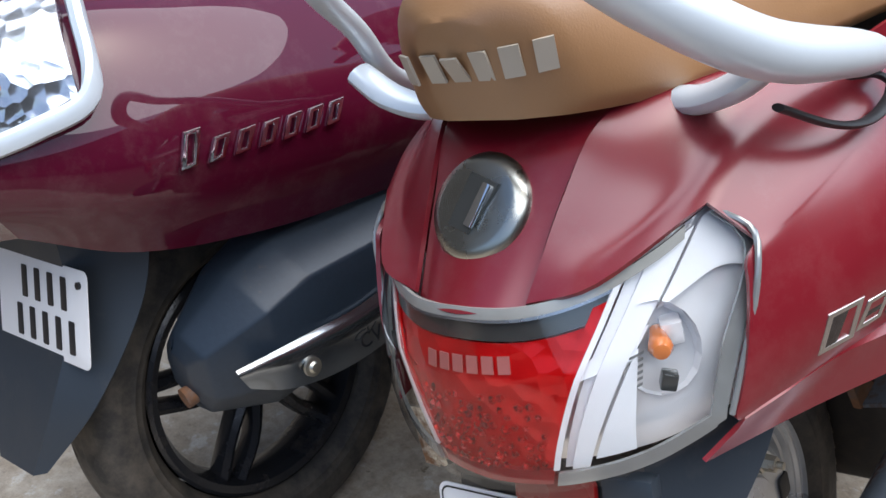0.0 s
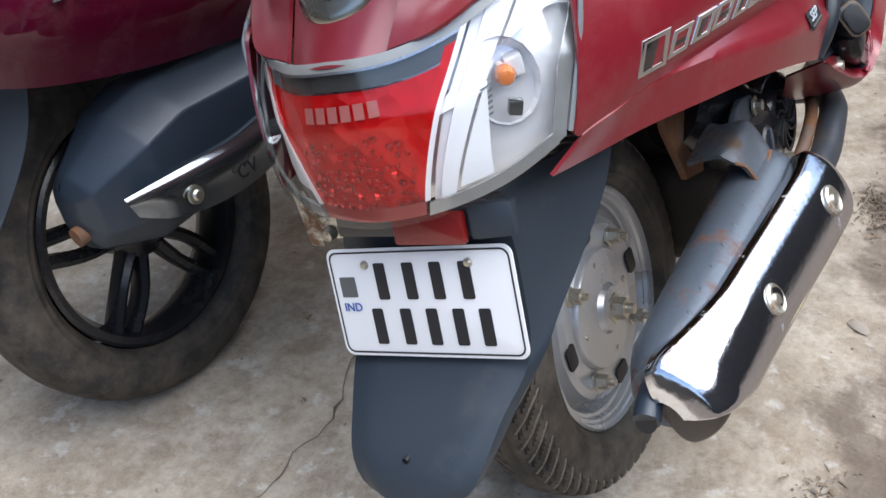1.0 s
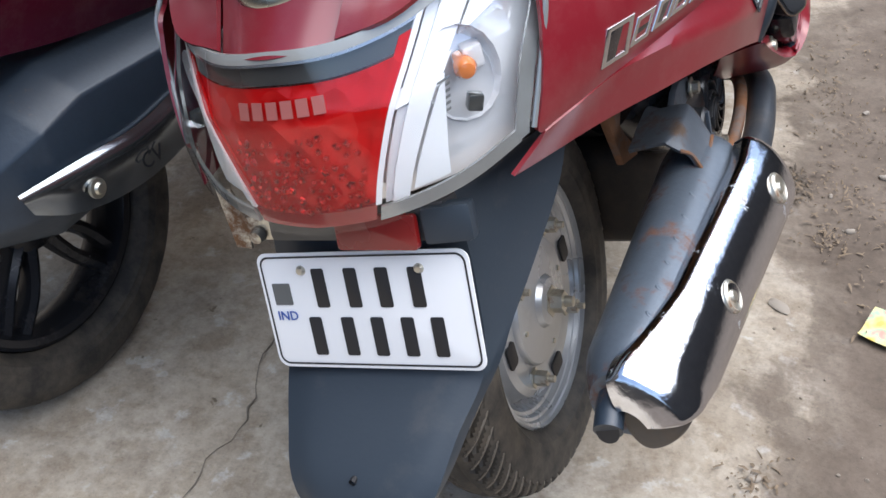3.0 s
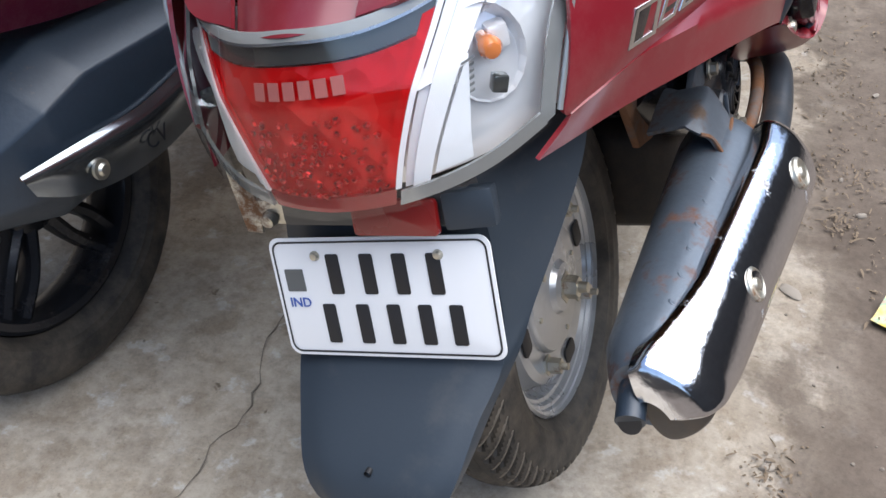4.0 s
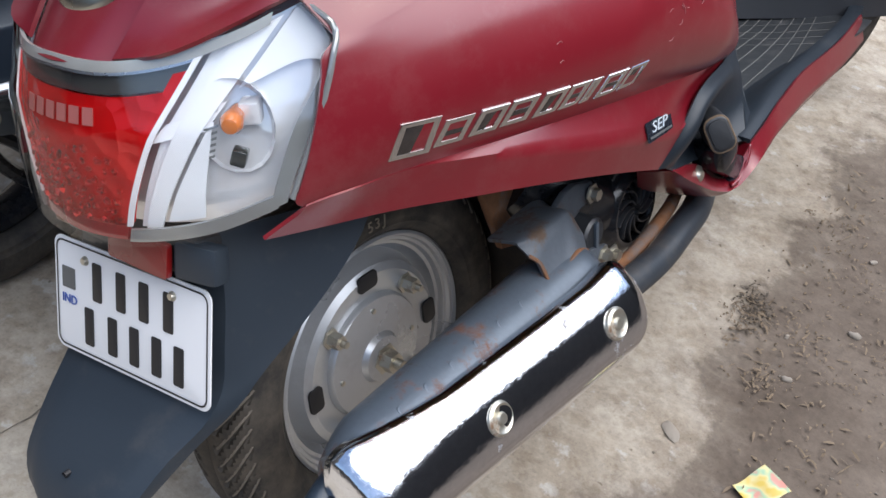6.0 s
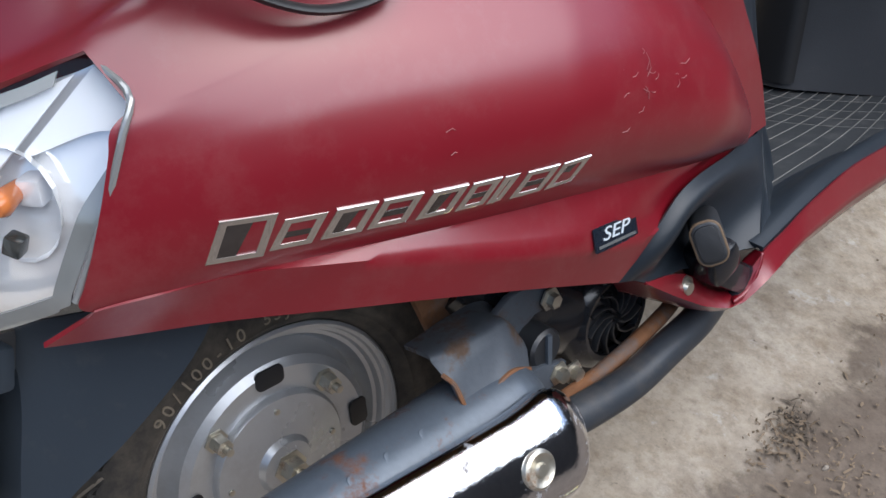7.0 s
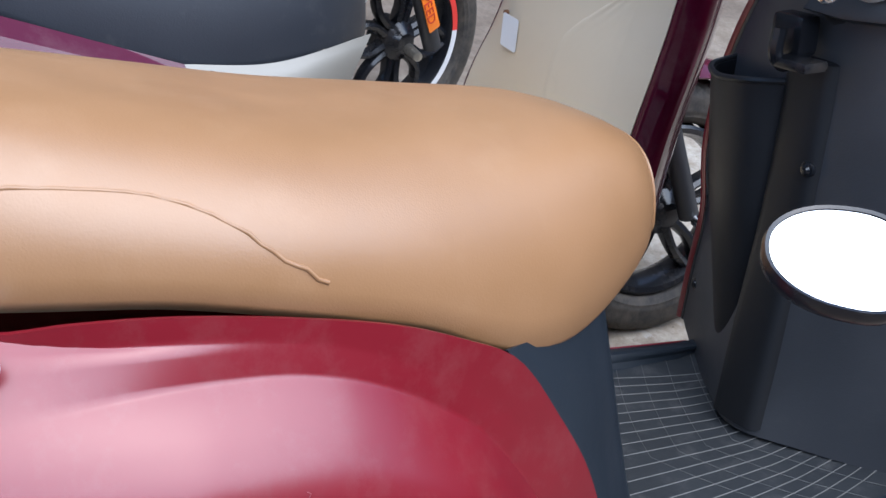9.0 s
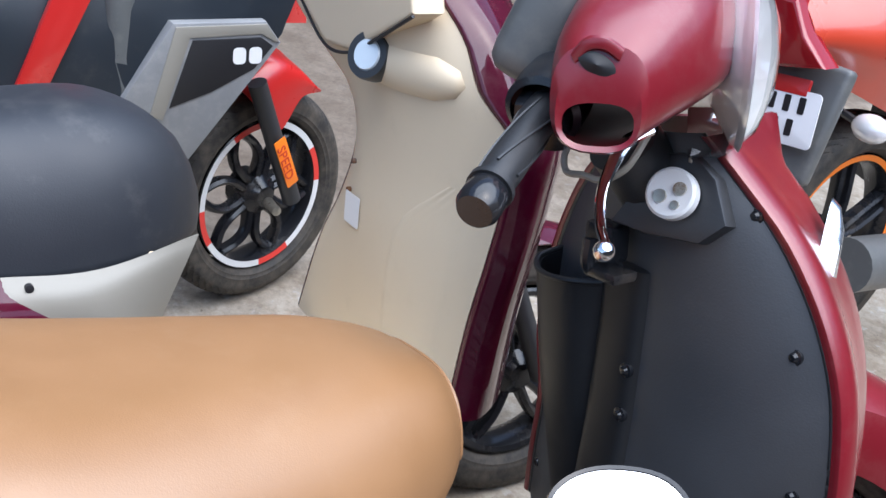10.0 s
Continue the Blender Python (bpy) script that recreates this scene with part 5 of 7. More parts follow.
for s in (1, -1):
    part("lower_panel", thick(shoulder(s), 0.003), DARKGUARD, SCOOTER)
    front = [[(s * 0.196, 0.395, 0.640), (s * 0.196, 0.445, 0.570), (s * 0.196, 0.475, 0.514), (s * 0.195, 0.501, 0.448), (s * 0.215, 0.482, 0.41), (s * 0.240, 0.462, 0.368)], [(s * 0.158, 0.490, 0.628), (s * 0.165, 0.506, 0.571), (s * 0.170, 0.519, 0.488), (s * 0.178, 0.526, 0.43), (s * 0.182, 0.540, 0.385), (s * 0.186, 0.556, 0.350)], [(s * 0.13, 0.535, 0.628), (s * 0.14, 0.555, 0.50), (s * 0.145, 0.572, 0.42), (s * 0.15, 0.582, 0.385), (s * 0.15, 0.594, 0.345)], [(0, 0.56, 0.64), (0, 0.575, 0.50), (0, 0.585, 0.42), (0, 0.59, 0.38), (0, 0.60, 0.338)]]
    part("under_seat_panel", thick(loft(front, 20, 6, straight=(0,)), 0.003), DARKGUARD, SCOOTER)
    fill = [[(s * 0.203, 0.482, 0.443), (s * 0.238, 0.445, 0.389), (s * 0.258, 0.417, 0.361)], [(s * 0.195, 0.501, 0.448), (s * 0.222, 0.475, 0.395), (s * 0.248, 0.455, 0.366)]]
    part("corner_panel", thick(loft(fill, 12, 4), 0.003), DARKGUARD, SCOOTER)
PEG = pose(0.277, 0.298, 0.419, -14, -22, 42)
peg = part("pillion_footrest", moved(slab(rounded(0.028, 0.041, 0.010), 0.056, 0.004, 3), PEG), BLACK, SCOOTER, "folded rubber pillion footrest")
part("footrest_pad", moved(slab(rounded(0.021, 0.033, 0.008), 0.004, 0.001), PEG @ pose(0, -0.0025, 0)), GRIP, peg)
part("footrest_frame", tube([tuple(PEG @ Vector((x, 0.002, z))) for x, z in rounded(0.026, 0.039, 0.010)], 0.0016, 8, closed=True, up=(0.6, -0.8, 0.1)), FRAMEWORN, peg)
part("footrest_hinge", moved(block(0.045, 0.040, 0.034, 0.010), pose(0.252, 0.340, 0.378, 20, 0, 0)), GLOSSBLACK, peg)
part("footrest_arm", moved(join(block(0.030, 0.062, 0.030, 0.009), moved(block(0.016, 0.018, 0.040, 0.005), pose(0.006, 0.030, -0.004))), pose(0.250, 0.368, 0.350, -34, 0, 0)), GLOSSBLACK, peg)
part("sill_bolt", lathe([(0.0, 0.006), (0.006, 0.005), (0.008, 0.001), (0.011, 0.0), (0.011, -0.004)], 16, "x", at=(0.249, 0.310, 0.358)), STEEL, SCOOTER)

mat_thing = thing("floor_mat", SCOOTER.matrix_world.copy(), "ribbed black rubber floor mat, dusty and worn", "floor mat")


def board_z(x, y):
    c = float(np.interp(y, [0.44, 0.52, 0.62, 0.76, 0.86, 0.98], [0.352, 0.346, 0.340, 0.325, 0.315, 0.32]))
    e = float(np.interp(y, [0.44, 0.50, 0.62, 0.80, 0.92, 1.0], [0.358, 0.350, 0.345, 0.330, 0.322, 0.330]))
    return c + (e - c) * min(1, abs(x) / 0.17) ** 2 + 0.004


MP = np.array([[(x, y, board_z(x, y)) for y in np.linspace(0.52, 0.96, 24)] for x in np.linspace(-0.215, 0.215, 24)])
part("sheet", thick(grid(MP), 0.003), MATRUBBER, mat_thing)
ribs = []
for s in (1, -1):
    for k in range(9):
        x0 = 0.014 + 0.0235 * k
        pts = [(s * (x0 * (1 - 0.30 * (y - 0.545) / 0.4) + 0.010 * math.sin(9 * (y - 0.5)) * (k / 8)), y) for y in np.linspace(0.545 + 0.012 * max(0, k - 6), 0.95, 26)]
        ribs.append(tube([(x, y, board_z(x, y) + 0.0006) for x, y in pts if abs(x) < 0.212], 0.0008, 4))
    loop = resample([(s * 0.09, 0.532), (s * 0.16, 0.533), (s * 0.196, 0.548), (s * 0.203, 0.58), (s * 0.196, 0.66)], 20)
    ribs.append(tube([(x, y, board_z(x, y) + 0.0006) for x, y in loop], 0.0008, 4))
    for k in range(3, 8):
        pts = [(s * u * 0.205, 0.60 + 0.042 * k + 0.075 * u + 0.03 * u * u) for u in np.linspace(0, 1, 14)]
        ribs.append(tube([(x, y, board_z(x, y) + 0.0006) for x, y in pts if y < 0.95], 0.0004, 4))
part("ribs", join(*ribs), MATRIB, mat_thing)
tagged(mat_thing.children[-1], kind="stuff")


# ---- front of the maroon scooter ----
SHIELD = [(0.325, 0.262, 1.02, 0.870, 1.2, -0.02), (0.42, 0.240, 1.0, 0.890, 1.4, -0.01), (0.52, 0.226, 0.99, 0.905, 1.7, 0), (0.60, 0.230, 0.985, 0.915, 2.0, 0), (0.69, 0.219, 0.985, 0.922, 2.2, 0), (0.766, 0.190, 0.98, 0.925, 2.2, 0), (0.837, 0.144, 0.97, 0.922, 2.2, 0), (0.881, 0.100, 0.96, 0.920, 2.2, 0), (0.93, 0.050, 0.945, 0.918, 2.2, 0)]


def shield_rows():
    """Rows from the floor up: height, half width, edge and middle stations, how sharp the prow is, and its offset."""
    return [[(xc + t * w, ye + (yc - ye) * (1 - abs(t) ** pw), z) for t in (-1, -0.85, -0.6, -0.3, 0, 0.3, 0.6, 0.85, 1)] for z, w, ye, yc, pw, xc in SHIELD]


def shield_y(x, z):
    w, ye, yc, pw, xc = (float(np.interp(z, [r[0] for r in SHIELD], [r[k] for r in SHIELD])) for k in (1, 2, 3, 4, 5))
    return ye + (yc - ye) * (1 - min(1, abs(x - xc) / w) ** pw)


shield = part("leg_shield_inner", thick(loft(shield_rows(), 40, 5), 0.004), SHEENBLACK, SCOOTER, "black inner leg shield", sharp=60)
edges = shield_rows()
for side in (0, -1):
    line = [r[side] for r in edges]
    s = -1 if side == 0 else 1
    rim_a = [(x + s * 0.003, y - 0.004, z) for x, y, z in line]
    rim_b = [(x + s * 0.012, y - 0.002, z) for x, y, z in line]
    rim_c = [(x + s * 0.009, y + 0.022, z) for x, y, z in line]
    rim_d = [(x - s * min(0.020, abs(x)), y + 0.06, z) for x, y, z in line]
    rim_f = [(x - s * min(0.075, abs(x)), y + 0.14, z) for x, y, z in line]
    rim_e = [(x * 0.02, y + 0.17, z) for x, y, z in line]
    part("leg_shield_outer", thick(loft([rim_a, rim_b, rim_c, rim_d, rim_f, rim_e], 30, 5), 0.003), MAROON, SCOOTER, sharp=40)
    part("shield_edge", tube([(x + s * 0.001, y - 0.003, z) for x, y, z in line], 0.004, 8, 40), BLACK, SCOOTER)
for x, z in ((0.182, 0.723), (0.119, 0.857), (0.199, 0.572), (-0.192, 0.549), (-0.228, 0.408), (0.004, 0.654), (0.004, 0.600)):
    part("clip", lathe([(0, -0.006), (0.004, -0.0055), (0.006, -0.002), (0.009, -0.001), (0.009, 0.004)], 14, "y", at=(x, shield_y(x, z) - 0.003 - 0.010 * (abs(x) < 0.02), z)), GLOSSBLACK, shield)
part("screw", lathe([(0, -0.005), (0.0045, -0.004), (0.007, -0.001), (0.007, 0.006)], 14, "y", at=(0.058, 0.922, 0.905)), STEEL, shield)


def cubby_ring(z, k):
    return [(-0.190 * k, 0.975, z), (-0.182 * k, 0.925 + 0.05 * (1 - k), z - 0.004), (-0.14 * k, 0.895 + 0.08 * (1 - k), z - 0.006), (-0.085 * k, 0.893 + 0.08 * (1 - k), z), (-0.04, 0.930, z + 0.004)]


pocket = part("cubby", join(thick(loft([cubby_ring(0.36, 0.72), cubby_ring(0.50, 0.84), cubby_ring(0.60, 0.93), cubby_ring(0.69, 0.98), cubby_ring(0.735, 1.0)], 24, 5), 0.005), tube(cubby_ring(0.737, 1.0), 0.004, 8, 24)), SHADEBLACK, shield, "open storage cubby")
part("cubby_floor", moved(block(0.10, 0.06, 0.01, 0.003), pose(-0.09, 0.955, 0.57)), INK_AND_HOLE, pocket)
spine = [[(-0.062, y + 0.05, z), (-0.056, y + 0.006, z), (-0.046, y, z), (0.004, y, z), (0.014, y + 0.006, z), (0.022, y + 0.05, z)] for y, z in ((0.864, 0.335), (0.880, 0.45), (0.900, 0.58), (0.910, 0.70), (0.912, 0.770), (0.935, 0.778))]
part("centre_spine", thick(loft(spine, 20, 4, straight=(4,)), 0.003), SHADEBLACK, shield)
part("bag_hook", join(tube([(-0.02, 0.905, 0.775), (-0.02, 0.872, 0.770), (-0.02, 0.860, 0.782), (-0.02, 0.862, 0.81)], 0.008, 8, 14), moved(block(0.045, 0.03, 0.045, 0.008), pose(-0.03, 0.895, 0.80)), moved(block(0.05, 0.035, 0.012, 0.004), pose(0.0, 0.875, 0.775))), GLOSSBLACK, shield)
lockp = part("ignition_panel", moved(slab([(-0.066, -0.042), (-0.02, -0.048), (0.040, -0.046), (0.066, -0.022), (0.045, 0.022), (0.015, 0.044), (-0.016, 0.040), (-0.036, 0.008)], 0.03, 0.005), pose(0.050, 0.906, 0.872, -14, 0, 16)), BLACK, shield)
part("ignition_lock", moved(lathe([(0, -0.006), (0.024, -0.006), (0.027, -0.003), (0.027, 0.010)], 36, "y"), pose(0.062, 0.893, 0.876, -22, 0, 22)), WHITE, lockp, "round silver ignition lock plate")
for dx, dz, r in ((-0.011, -0.006, 0.007), (0.012, 0.006, 0.007), (0.010, -0.014, 0.0045)):
    part("key_hole", moved(lathe([(0, -0.011), (r, -0.0105), (r * 1.1, -0.006)], 16, "y"), pose(0.062, 0.893, 0.876, -22, 0, 22) @ pose(dx * 0.85, 0.002, dz * 0.85)), STEEL, lockp)

# handlebar, turned to the right
STEER = Matrix.Translation((0, 0.874, 0.949)) @ pose(0, 0, 0, 0, 0, -44.6)
HOOD = STEER @ Matrix.Translation((0.012, -0.008, 0.024)) @ Matrix.Diagonal((1.22, 0.92, 1.25, 1))


def bar_section(x, yb, yf, zb, zt, rise=0.0, n=28, p=0.75):
    a = np.linspace(0, 2 * np.pi, n, endpoint=False)
    c, s = np.cos(a), np.sin(a)
    y = (yb + yf) / 2 + (yf - yb) / 2 * np.sign(c) * abs(c) ** p
    zm = (zb + zt) / 2
    low = zb + rise * (y - yb) / (yf - yb)
    return np.stack([np.full(n, x), y, np.where(s >= 0, zm + (zt - zm) * abs(s) ** p, zm + (low - zm) * abs(s) ** p)], 1)


secs = [(-0.180, -0.050, 0.035, -0.012, 0.060, 0.0), (-0.15, -0.055, 0.065, -0.020, 0.080, 0.02), (-0.09, -0.05, 0.11, -0.028, 0.105, 0.04), (0, -0.05, 0.125, -0.028, 0.115, 0.04), (0.09, -0.05, 0.11, -0.028, 0.105, 0.04), (0.15, -0.055, 0.065, -0.020, 0.080, 0.02), (0.180, -0.050, 0.035, -0.012, 0.060, 0.0)]
rings = np.array([bar_section(*s_) for s_ in secs])
rails_ = [rings[:, j] for j in range(rings.shape[1])]
SK = np.array([resample(r, 34) for r in rails_])
v_, f_ = grid(SK, cu=True)
bars = part("handlebar_cover", moved((v_, f_), HOOD), MAROON, SCOOTER, "maroon handlebar cover", sharp=50)
end_o, end_i = bar_section(0.1795, -0.050, 0.035, -0.012, 0.060), bar_section(0.183, -0.040, 0.026, -0.008, 0.022)
for s in (1, -1):
    part("cover_end", thick(moved(grid(np.array([[(s * x, y, z) for x, y, z in loop] for loop in (end_o, 0.5 * end_o + 0.5 * end_i + np.array((0.003, 0, 0)), end_i)]), cv=True), HOOD), 0.002), MAROON, bars)
# The hole isn't cut through; a black oval paints its dark inside.
hole = [[(0.1895 - 0.004 * r, -0.011 + r * (0.017 * math.cos(a)), 0.0475 + r * (0.0075 * math.sin(a) - 0.004 * math.cos(a))) for a in np.linspace(0, 2 * np.pi, 28, endpoint=False)] for r in (0.02, 0.5, 1.0)]
part("mirror_hole", thick(moved(grid(np.array(hole), cv=True), HOOD), 0.0008), INK_AND_HOLE, bars)
part("mirror_boss", moved(tube([(0.181, -0.032, 0.050), (0.185, -0.020, 0.060), (0.186, -0.005, 0.061), (0.184, 0.010, 0.054)], 0.0035, 8, 20, flat=1.4), HOOD), MAROON, bars)
head = moved(lathe([(0.0, 0.055), (0.04, 0.05), (0.075, 0.035), (0.098, 0.005), (0.10, -0.03)], 40, "y"), HOOD @ pose(0, 0.115, 0.035, 0, 0, 0) @ Matrix.Diagonal((1.10, 1, 0.82, 1)))
hl_ = part("headlamp", moved(lathe([(0.0, 0.0), (0.05, 0.008), (0.085, 0.03), (0.095, 0.04)], 32, "y"), HOOD @ pose(0, 0.095, 0.035) @ Matrix.Diagonal((1.07, 1, 0.8, 1))), REFLECTOR, bars, "clear headlamp")
hg = part("headlamp_lens", head, LENS, hl_)
hg.visible_shadow = False
GRIP_AT = Matrix.Translation((0.078, 0.708, 0.983)) @ Vector((0.075, -0.130, -0.061)).to_track_quat("X", "Z").to_matrix().to_4x4()
part("switch_housing", moved(join(lathe([(0.028, -0.02), (0.034, -0.018), (0.036, 0.0), (0.036, 0.03), (0.030, 0.034)], 28, "x"), moved(block(0.05, 0.05, 0.05, 0.012), pose(0.02, 0, -0.01))), GRIP_AT @ pose(-0.022, 0, 0)), GLOSSBLACK, bars)
part("instrument_cowl", moved(block(0.23, 0.07, 0.15, 0.026, 3), STEER @ pose(0.02, -0.066, 0.115, -25, 0, 0)), GREYPANEL, bars)
grip = part("throttle_grip", moved(lathe([(0.0, 0.0), (0.0175, 0.0), (0.0185, 0.01), (0.017, 0.05), (0.018, 0.09), (0.017, 0.115), (0.021, 0.118), (0.021, 0.124), (0.0, 0.124)], 24, "x"), GRIP_AT @ Matrix.Diagonal((1.06, 0.98, 0.98, 1))), GRIP, bars, "ribbed black rubber throttle grip")
part("bar_end", moved(lathe([(0.0165, 0.122), (0.0195, 0.126), (0.0195, 0.146), (0.016, 0.152), (0.0, 0.152)], 24, "x"), GRIP_AT @ Matrix.Diagonal((1.06, 0.98, 0.98, 1))), GLOSSBLACK, grip)
for k in range(5):
    a = 2 * math.pi * k / 5
    part("grip_rib", moved(tube([(u, 0.0182 * math.cos(a + u * 14), 0.0182 * math.sin(a + u * 14)) for u in np.linspace(0.012, 0.105, 10)], 0.0014, 5), GRIP_AT @ Matrix.Diagonal((1.06, 0.98, 0.98, 1))), BLACK, grip)
lever = part("brake_lever", moved(tube([(0.168, 0.028, 0.018), (0.188, 0.010, 0.010), (0.215, -0.006, -0.022), (0.255, -0.006, -0.046), (0.297, 0.002, -0.054)], [0.008, 0.007, 0.0052, 0.0046, 0.0046], 10, 24, flat=0.7), STEER), CHROME, bars, "polished brake lever with ball end")
bm = bmesh.new()
bmesh.ops.create_uvsphere(bm, u_segments=14, v_segments=10, radius=0.009)
part("lever_ball", moved(from_bm(bm), STEER @ pose(0.302, 0.0, -0.055)), CHROME, lever)
part("brake_cable", tube([(0.010, 0.81, 0.945), (0.012, 0.79, 0.916), (0.022, 0.785, 0.903), (0.048, 0.785, 0.905), (0.065, 0.79, 0.903), (0.089, 0.80, 0.918), (0.095, 0.82, 0.95)], 0.0036, 8, 30), LIGHTGREY, bars)
part("steering_neck", tube([(0, 0.88, 0.92), (0, 0.95, 0.84), (0, 1.02, 0.68), (0, 1.03, 0.50), (0, 1.02, 0.352)], [0.04, 0.041, 0.042, 0.044, 0.044], 20, 24), BLACK, SCOOTER)

# front wheel and fender, turned with the bar
FORK = Matrix.Translation((-0.08, 1.33, 0.232)) @ pose(0, 0, 0, 0, 0, -38)
fw = alloy_wheel(SCOOTER, (0, 0, 0), R=0.23, rim=0.152, name="front_wheel")
fw.matrix_local = FORK
fen = lathe([(0.262, -0.055), (0.272, -0.03), (0.276, 0), (0.272, 0.03), (0.262, 0.055), (0.22, 0.062), (0.18, 0.06)], 64, "x")
keep = [q for q in fen[1] if all(fen[0][i][2] > 0.02 - 0.25 * fen[0][i][1] for i in q)]
part("front_fender", thick(moved((fen[0], keep), FORK @ Matrix.Diagonal((1.7, 1.10, 1.10, 1))), 0.003), MAROON, SCOOTER)
part("side_stand", tube([(-0.10, 0.42, 0.27), (-0.155, 0.40, 0.15), (-0.185, 0.38, 0.052)], 0.009, 10, 10), BLACK, SCOOTER)
part("indicator_lamp", moved(lathe([(0.0, 0.03), (0.03, 0.026), (0.045, 0.01), (0.05, -0.01)], 24, "y"), pose(0.140, 1.050, 0.785, 0, -30, -62) @ Matrix.Diagonal((0.40, 0.5, 1.7, 1))), TRIMCHROME, SCOOTER)

# badges on the side panel
def link_ring(w, h, lean, t, depth):
    """A slanted hollow link with a rounded chrome edge, in x and z, facing -y."""
    out = [(0, 0), (w, 0), (w + lean, h), (lean, h)]
    k = lean / h
    inn = [(1.5 * t + k * t, t), (w - 1.5 * t + k * t, t), (w - 1.5 * t + lean - k * t, h - t), (1.5 * t + lean - k * t, h - t)]
    bm = bmesh.new()
    a, b = [bm.verts.new((x, 0, z)) for x, z in out], [bm.verts.new((x, 0, z)) for x, z in inn]
    fs = [bm.faces.new((a[n], a[(n + 1) % 4], b[(n + 1) % 4], b[n])) for n in range(4)]
    for v in bmesh.ops.extrude_face_region(bm, geom=fs)["geom"]:
        if isinstance(v, bmesh.types.BMVert):
            v.co.y += depth
    bmesh.ops.recalc_face_normals(bm, faces=bm.faces[:])
    top = [e for e in bm.edges if all(abs(v.co.y) < 1e-6 for v in e.verts) and len(e.link_faces) == 2 and e.calc_face_angle(0) > 0.5]
    bmesh.ops.bevel(bm, geom=top, offset=0.0012, segments=2, affect="EDGES", profile=0.6)
    return from_bm(bm)


BADGE = [(-0.142, 0.5545, 0.037, 0.031), (-0.1038, 0.554, 0.029, 0.0235), (-0.0715, 0.553, 0.029, 0.0235), (-0.040, 0.551, 0.029, 0.0235), (-0.0052, 0.5475, 0.027, 0.0235), (0.0252, 0.5445, 0.024, 0.0235), (0.0508, 0.542, 0.013, 0.0235), (0.0702, 0.540, 0.028, 0.0235), (0.1021, 0.537, 0.027, 0.0235)]
for n, (y0, zz, wide, tall) in enumerate(BADGE):
    x0, x1 = cowl_x(y0, zz + 0.012), cowl_x(y0 + wide, zz + 0.010)
    yaw_ = math.degrees(math.atan2(wide, x1 - x0))
    lean_ = math.degrees(math.atan2(cowl_x(y0 + 0.015, zz) - cowl_x(y0 + 0.015, zz + tall), tall))
    part("badge_link", moved(link_ring(wide, tall, 0.010, 0.0042, 0.006), pose(cowl_x(y0, zz) + 0.0022, y0, zz, 0, 0, yaw_) @ pose(0, 0, 0, -lean_, 4, 0)), BADGECHROME, SCOOTER, "slanted hollow chrome badge link")
    part("badge_core", moved(slab([(wide * q + 0.010 * h, tall * h) for q, h in (((0.08, 0.36), (0.92, 0.36), (0.92, 0.58), (0.08, 0.58)) if n % 2 else ((0.06, 0.10), (0.50, 0.10), (0.62, 0.90), (0.18, 0.90)))], 0.003, 0.0006), pose(cowl_x(y0, zz) + 0.0018, y0, zz, 0, 0, yaw_) @ pose(0, 0, 0, -lean_, 4, 0)), BADGECORE, SCOOTER, "badge bar coloured dark as chrome's reflection")
rng = random.Random(8)
marks = []
for cy, cz, n in ((0.19, 0.600, 9), (0.225, 0.588, 9), (0.178, 0.562, 2), (0.02, 0.60, 2)):
    for _ in range(n):
        y, z, ln, an = cy + rng.gauss(0, 0.018), cz + rng.gauss(0, 0.008), rng.uniform(0.004, 0.014), rng.uniform(0, 6.28)
        x = cowl_x(y, z) + 0.0004
        marks.append(tube([(x, y, z), (x, y + ln * 0.5 * math.cos(an) + 0.001, z + ln * 0.5 * math.sin(an)), (x, y + ln * math.cos(an + 0.4), z + ln * math.sin(an + 0.4))], 0.00025, 4))
tagged(part("scratches", join(*marks), PALEMARK, SCOOTER), kind="stuff")
STK = pose(cowl_x(0.184, 0.472) + 0.0016, 0.184, 0.471, 0, 0, 95) @ pose(0, 0, 0, -math.degrees(math.atan2(cowl_x(0.184, 0.464) - cowl_x(0.184, 0.480), 0.016)), 8, 0)
stick = part("sticker", moved(slab(rounded(0.060, 0.0195, 0.002), 0.001, 0), STK), BLUEBLACK, SCOOTER, "small black sticker with pale lettering")
part("sticker_word", moved(lettering("SEP", 0.0145, 0.0003, 1.0, 0.3), STK @ Matrix.Diagonal((1.75, 1, 1, 1)) @ pose(-0.001, -0.0006, 0.0022)), SILVERPAINT, stick)
part("sticker_rule", moved(slab(rounded(0.052, 0.0022, 0.0005), 0.0006, 0), STK @ pose(0, -0.0009, -0.0060)), GREYPANEL, stick)

# hand mirror on a long stem beside the shield
mir_t = thing("rear_view_mirror", pose(0.163, 0.590, 0.789), "oval rear-view mirror with black shell on a pale stem", "mirror")
MF = Matrix(((0.669, -0.710, 0.220), (0.740, 0.607, -0.290), (0.072, 0.357, 0.931))).to_4x4()
oval = [(0.056 * math.copysign(abs(math.cos(a)) ** 0.85, math.cos(a)), 0.046 * math.copysign(abs(math.sin(a)) ** 0.9, math.sin(a)) * (1 + 0.14 * math.cos(a))) for a in np.linspace(0, 2 * np.pi, 40, endpoint=False)]
glass = part("glass", moved(([(x, y, 0.0) for x, y in oval], [tuple(range(40))]), MF @ Matrix.Diagonal((0.94, 0.96, 1, 1)) ), MIRROR, mir_t)
ring = [np.array([(x * k, y * k, z) for x, y in oval]) for k, z in ((0.94, 0.001), (1.0, 0.002), (1.03, -0.004), (1.0, -0.014), (0.8, -0.026), (0.3, -0.032))]
v_, f_ = grid(np.array(ring), cv=True)
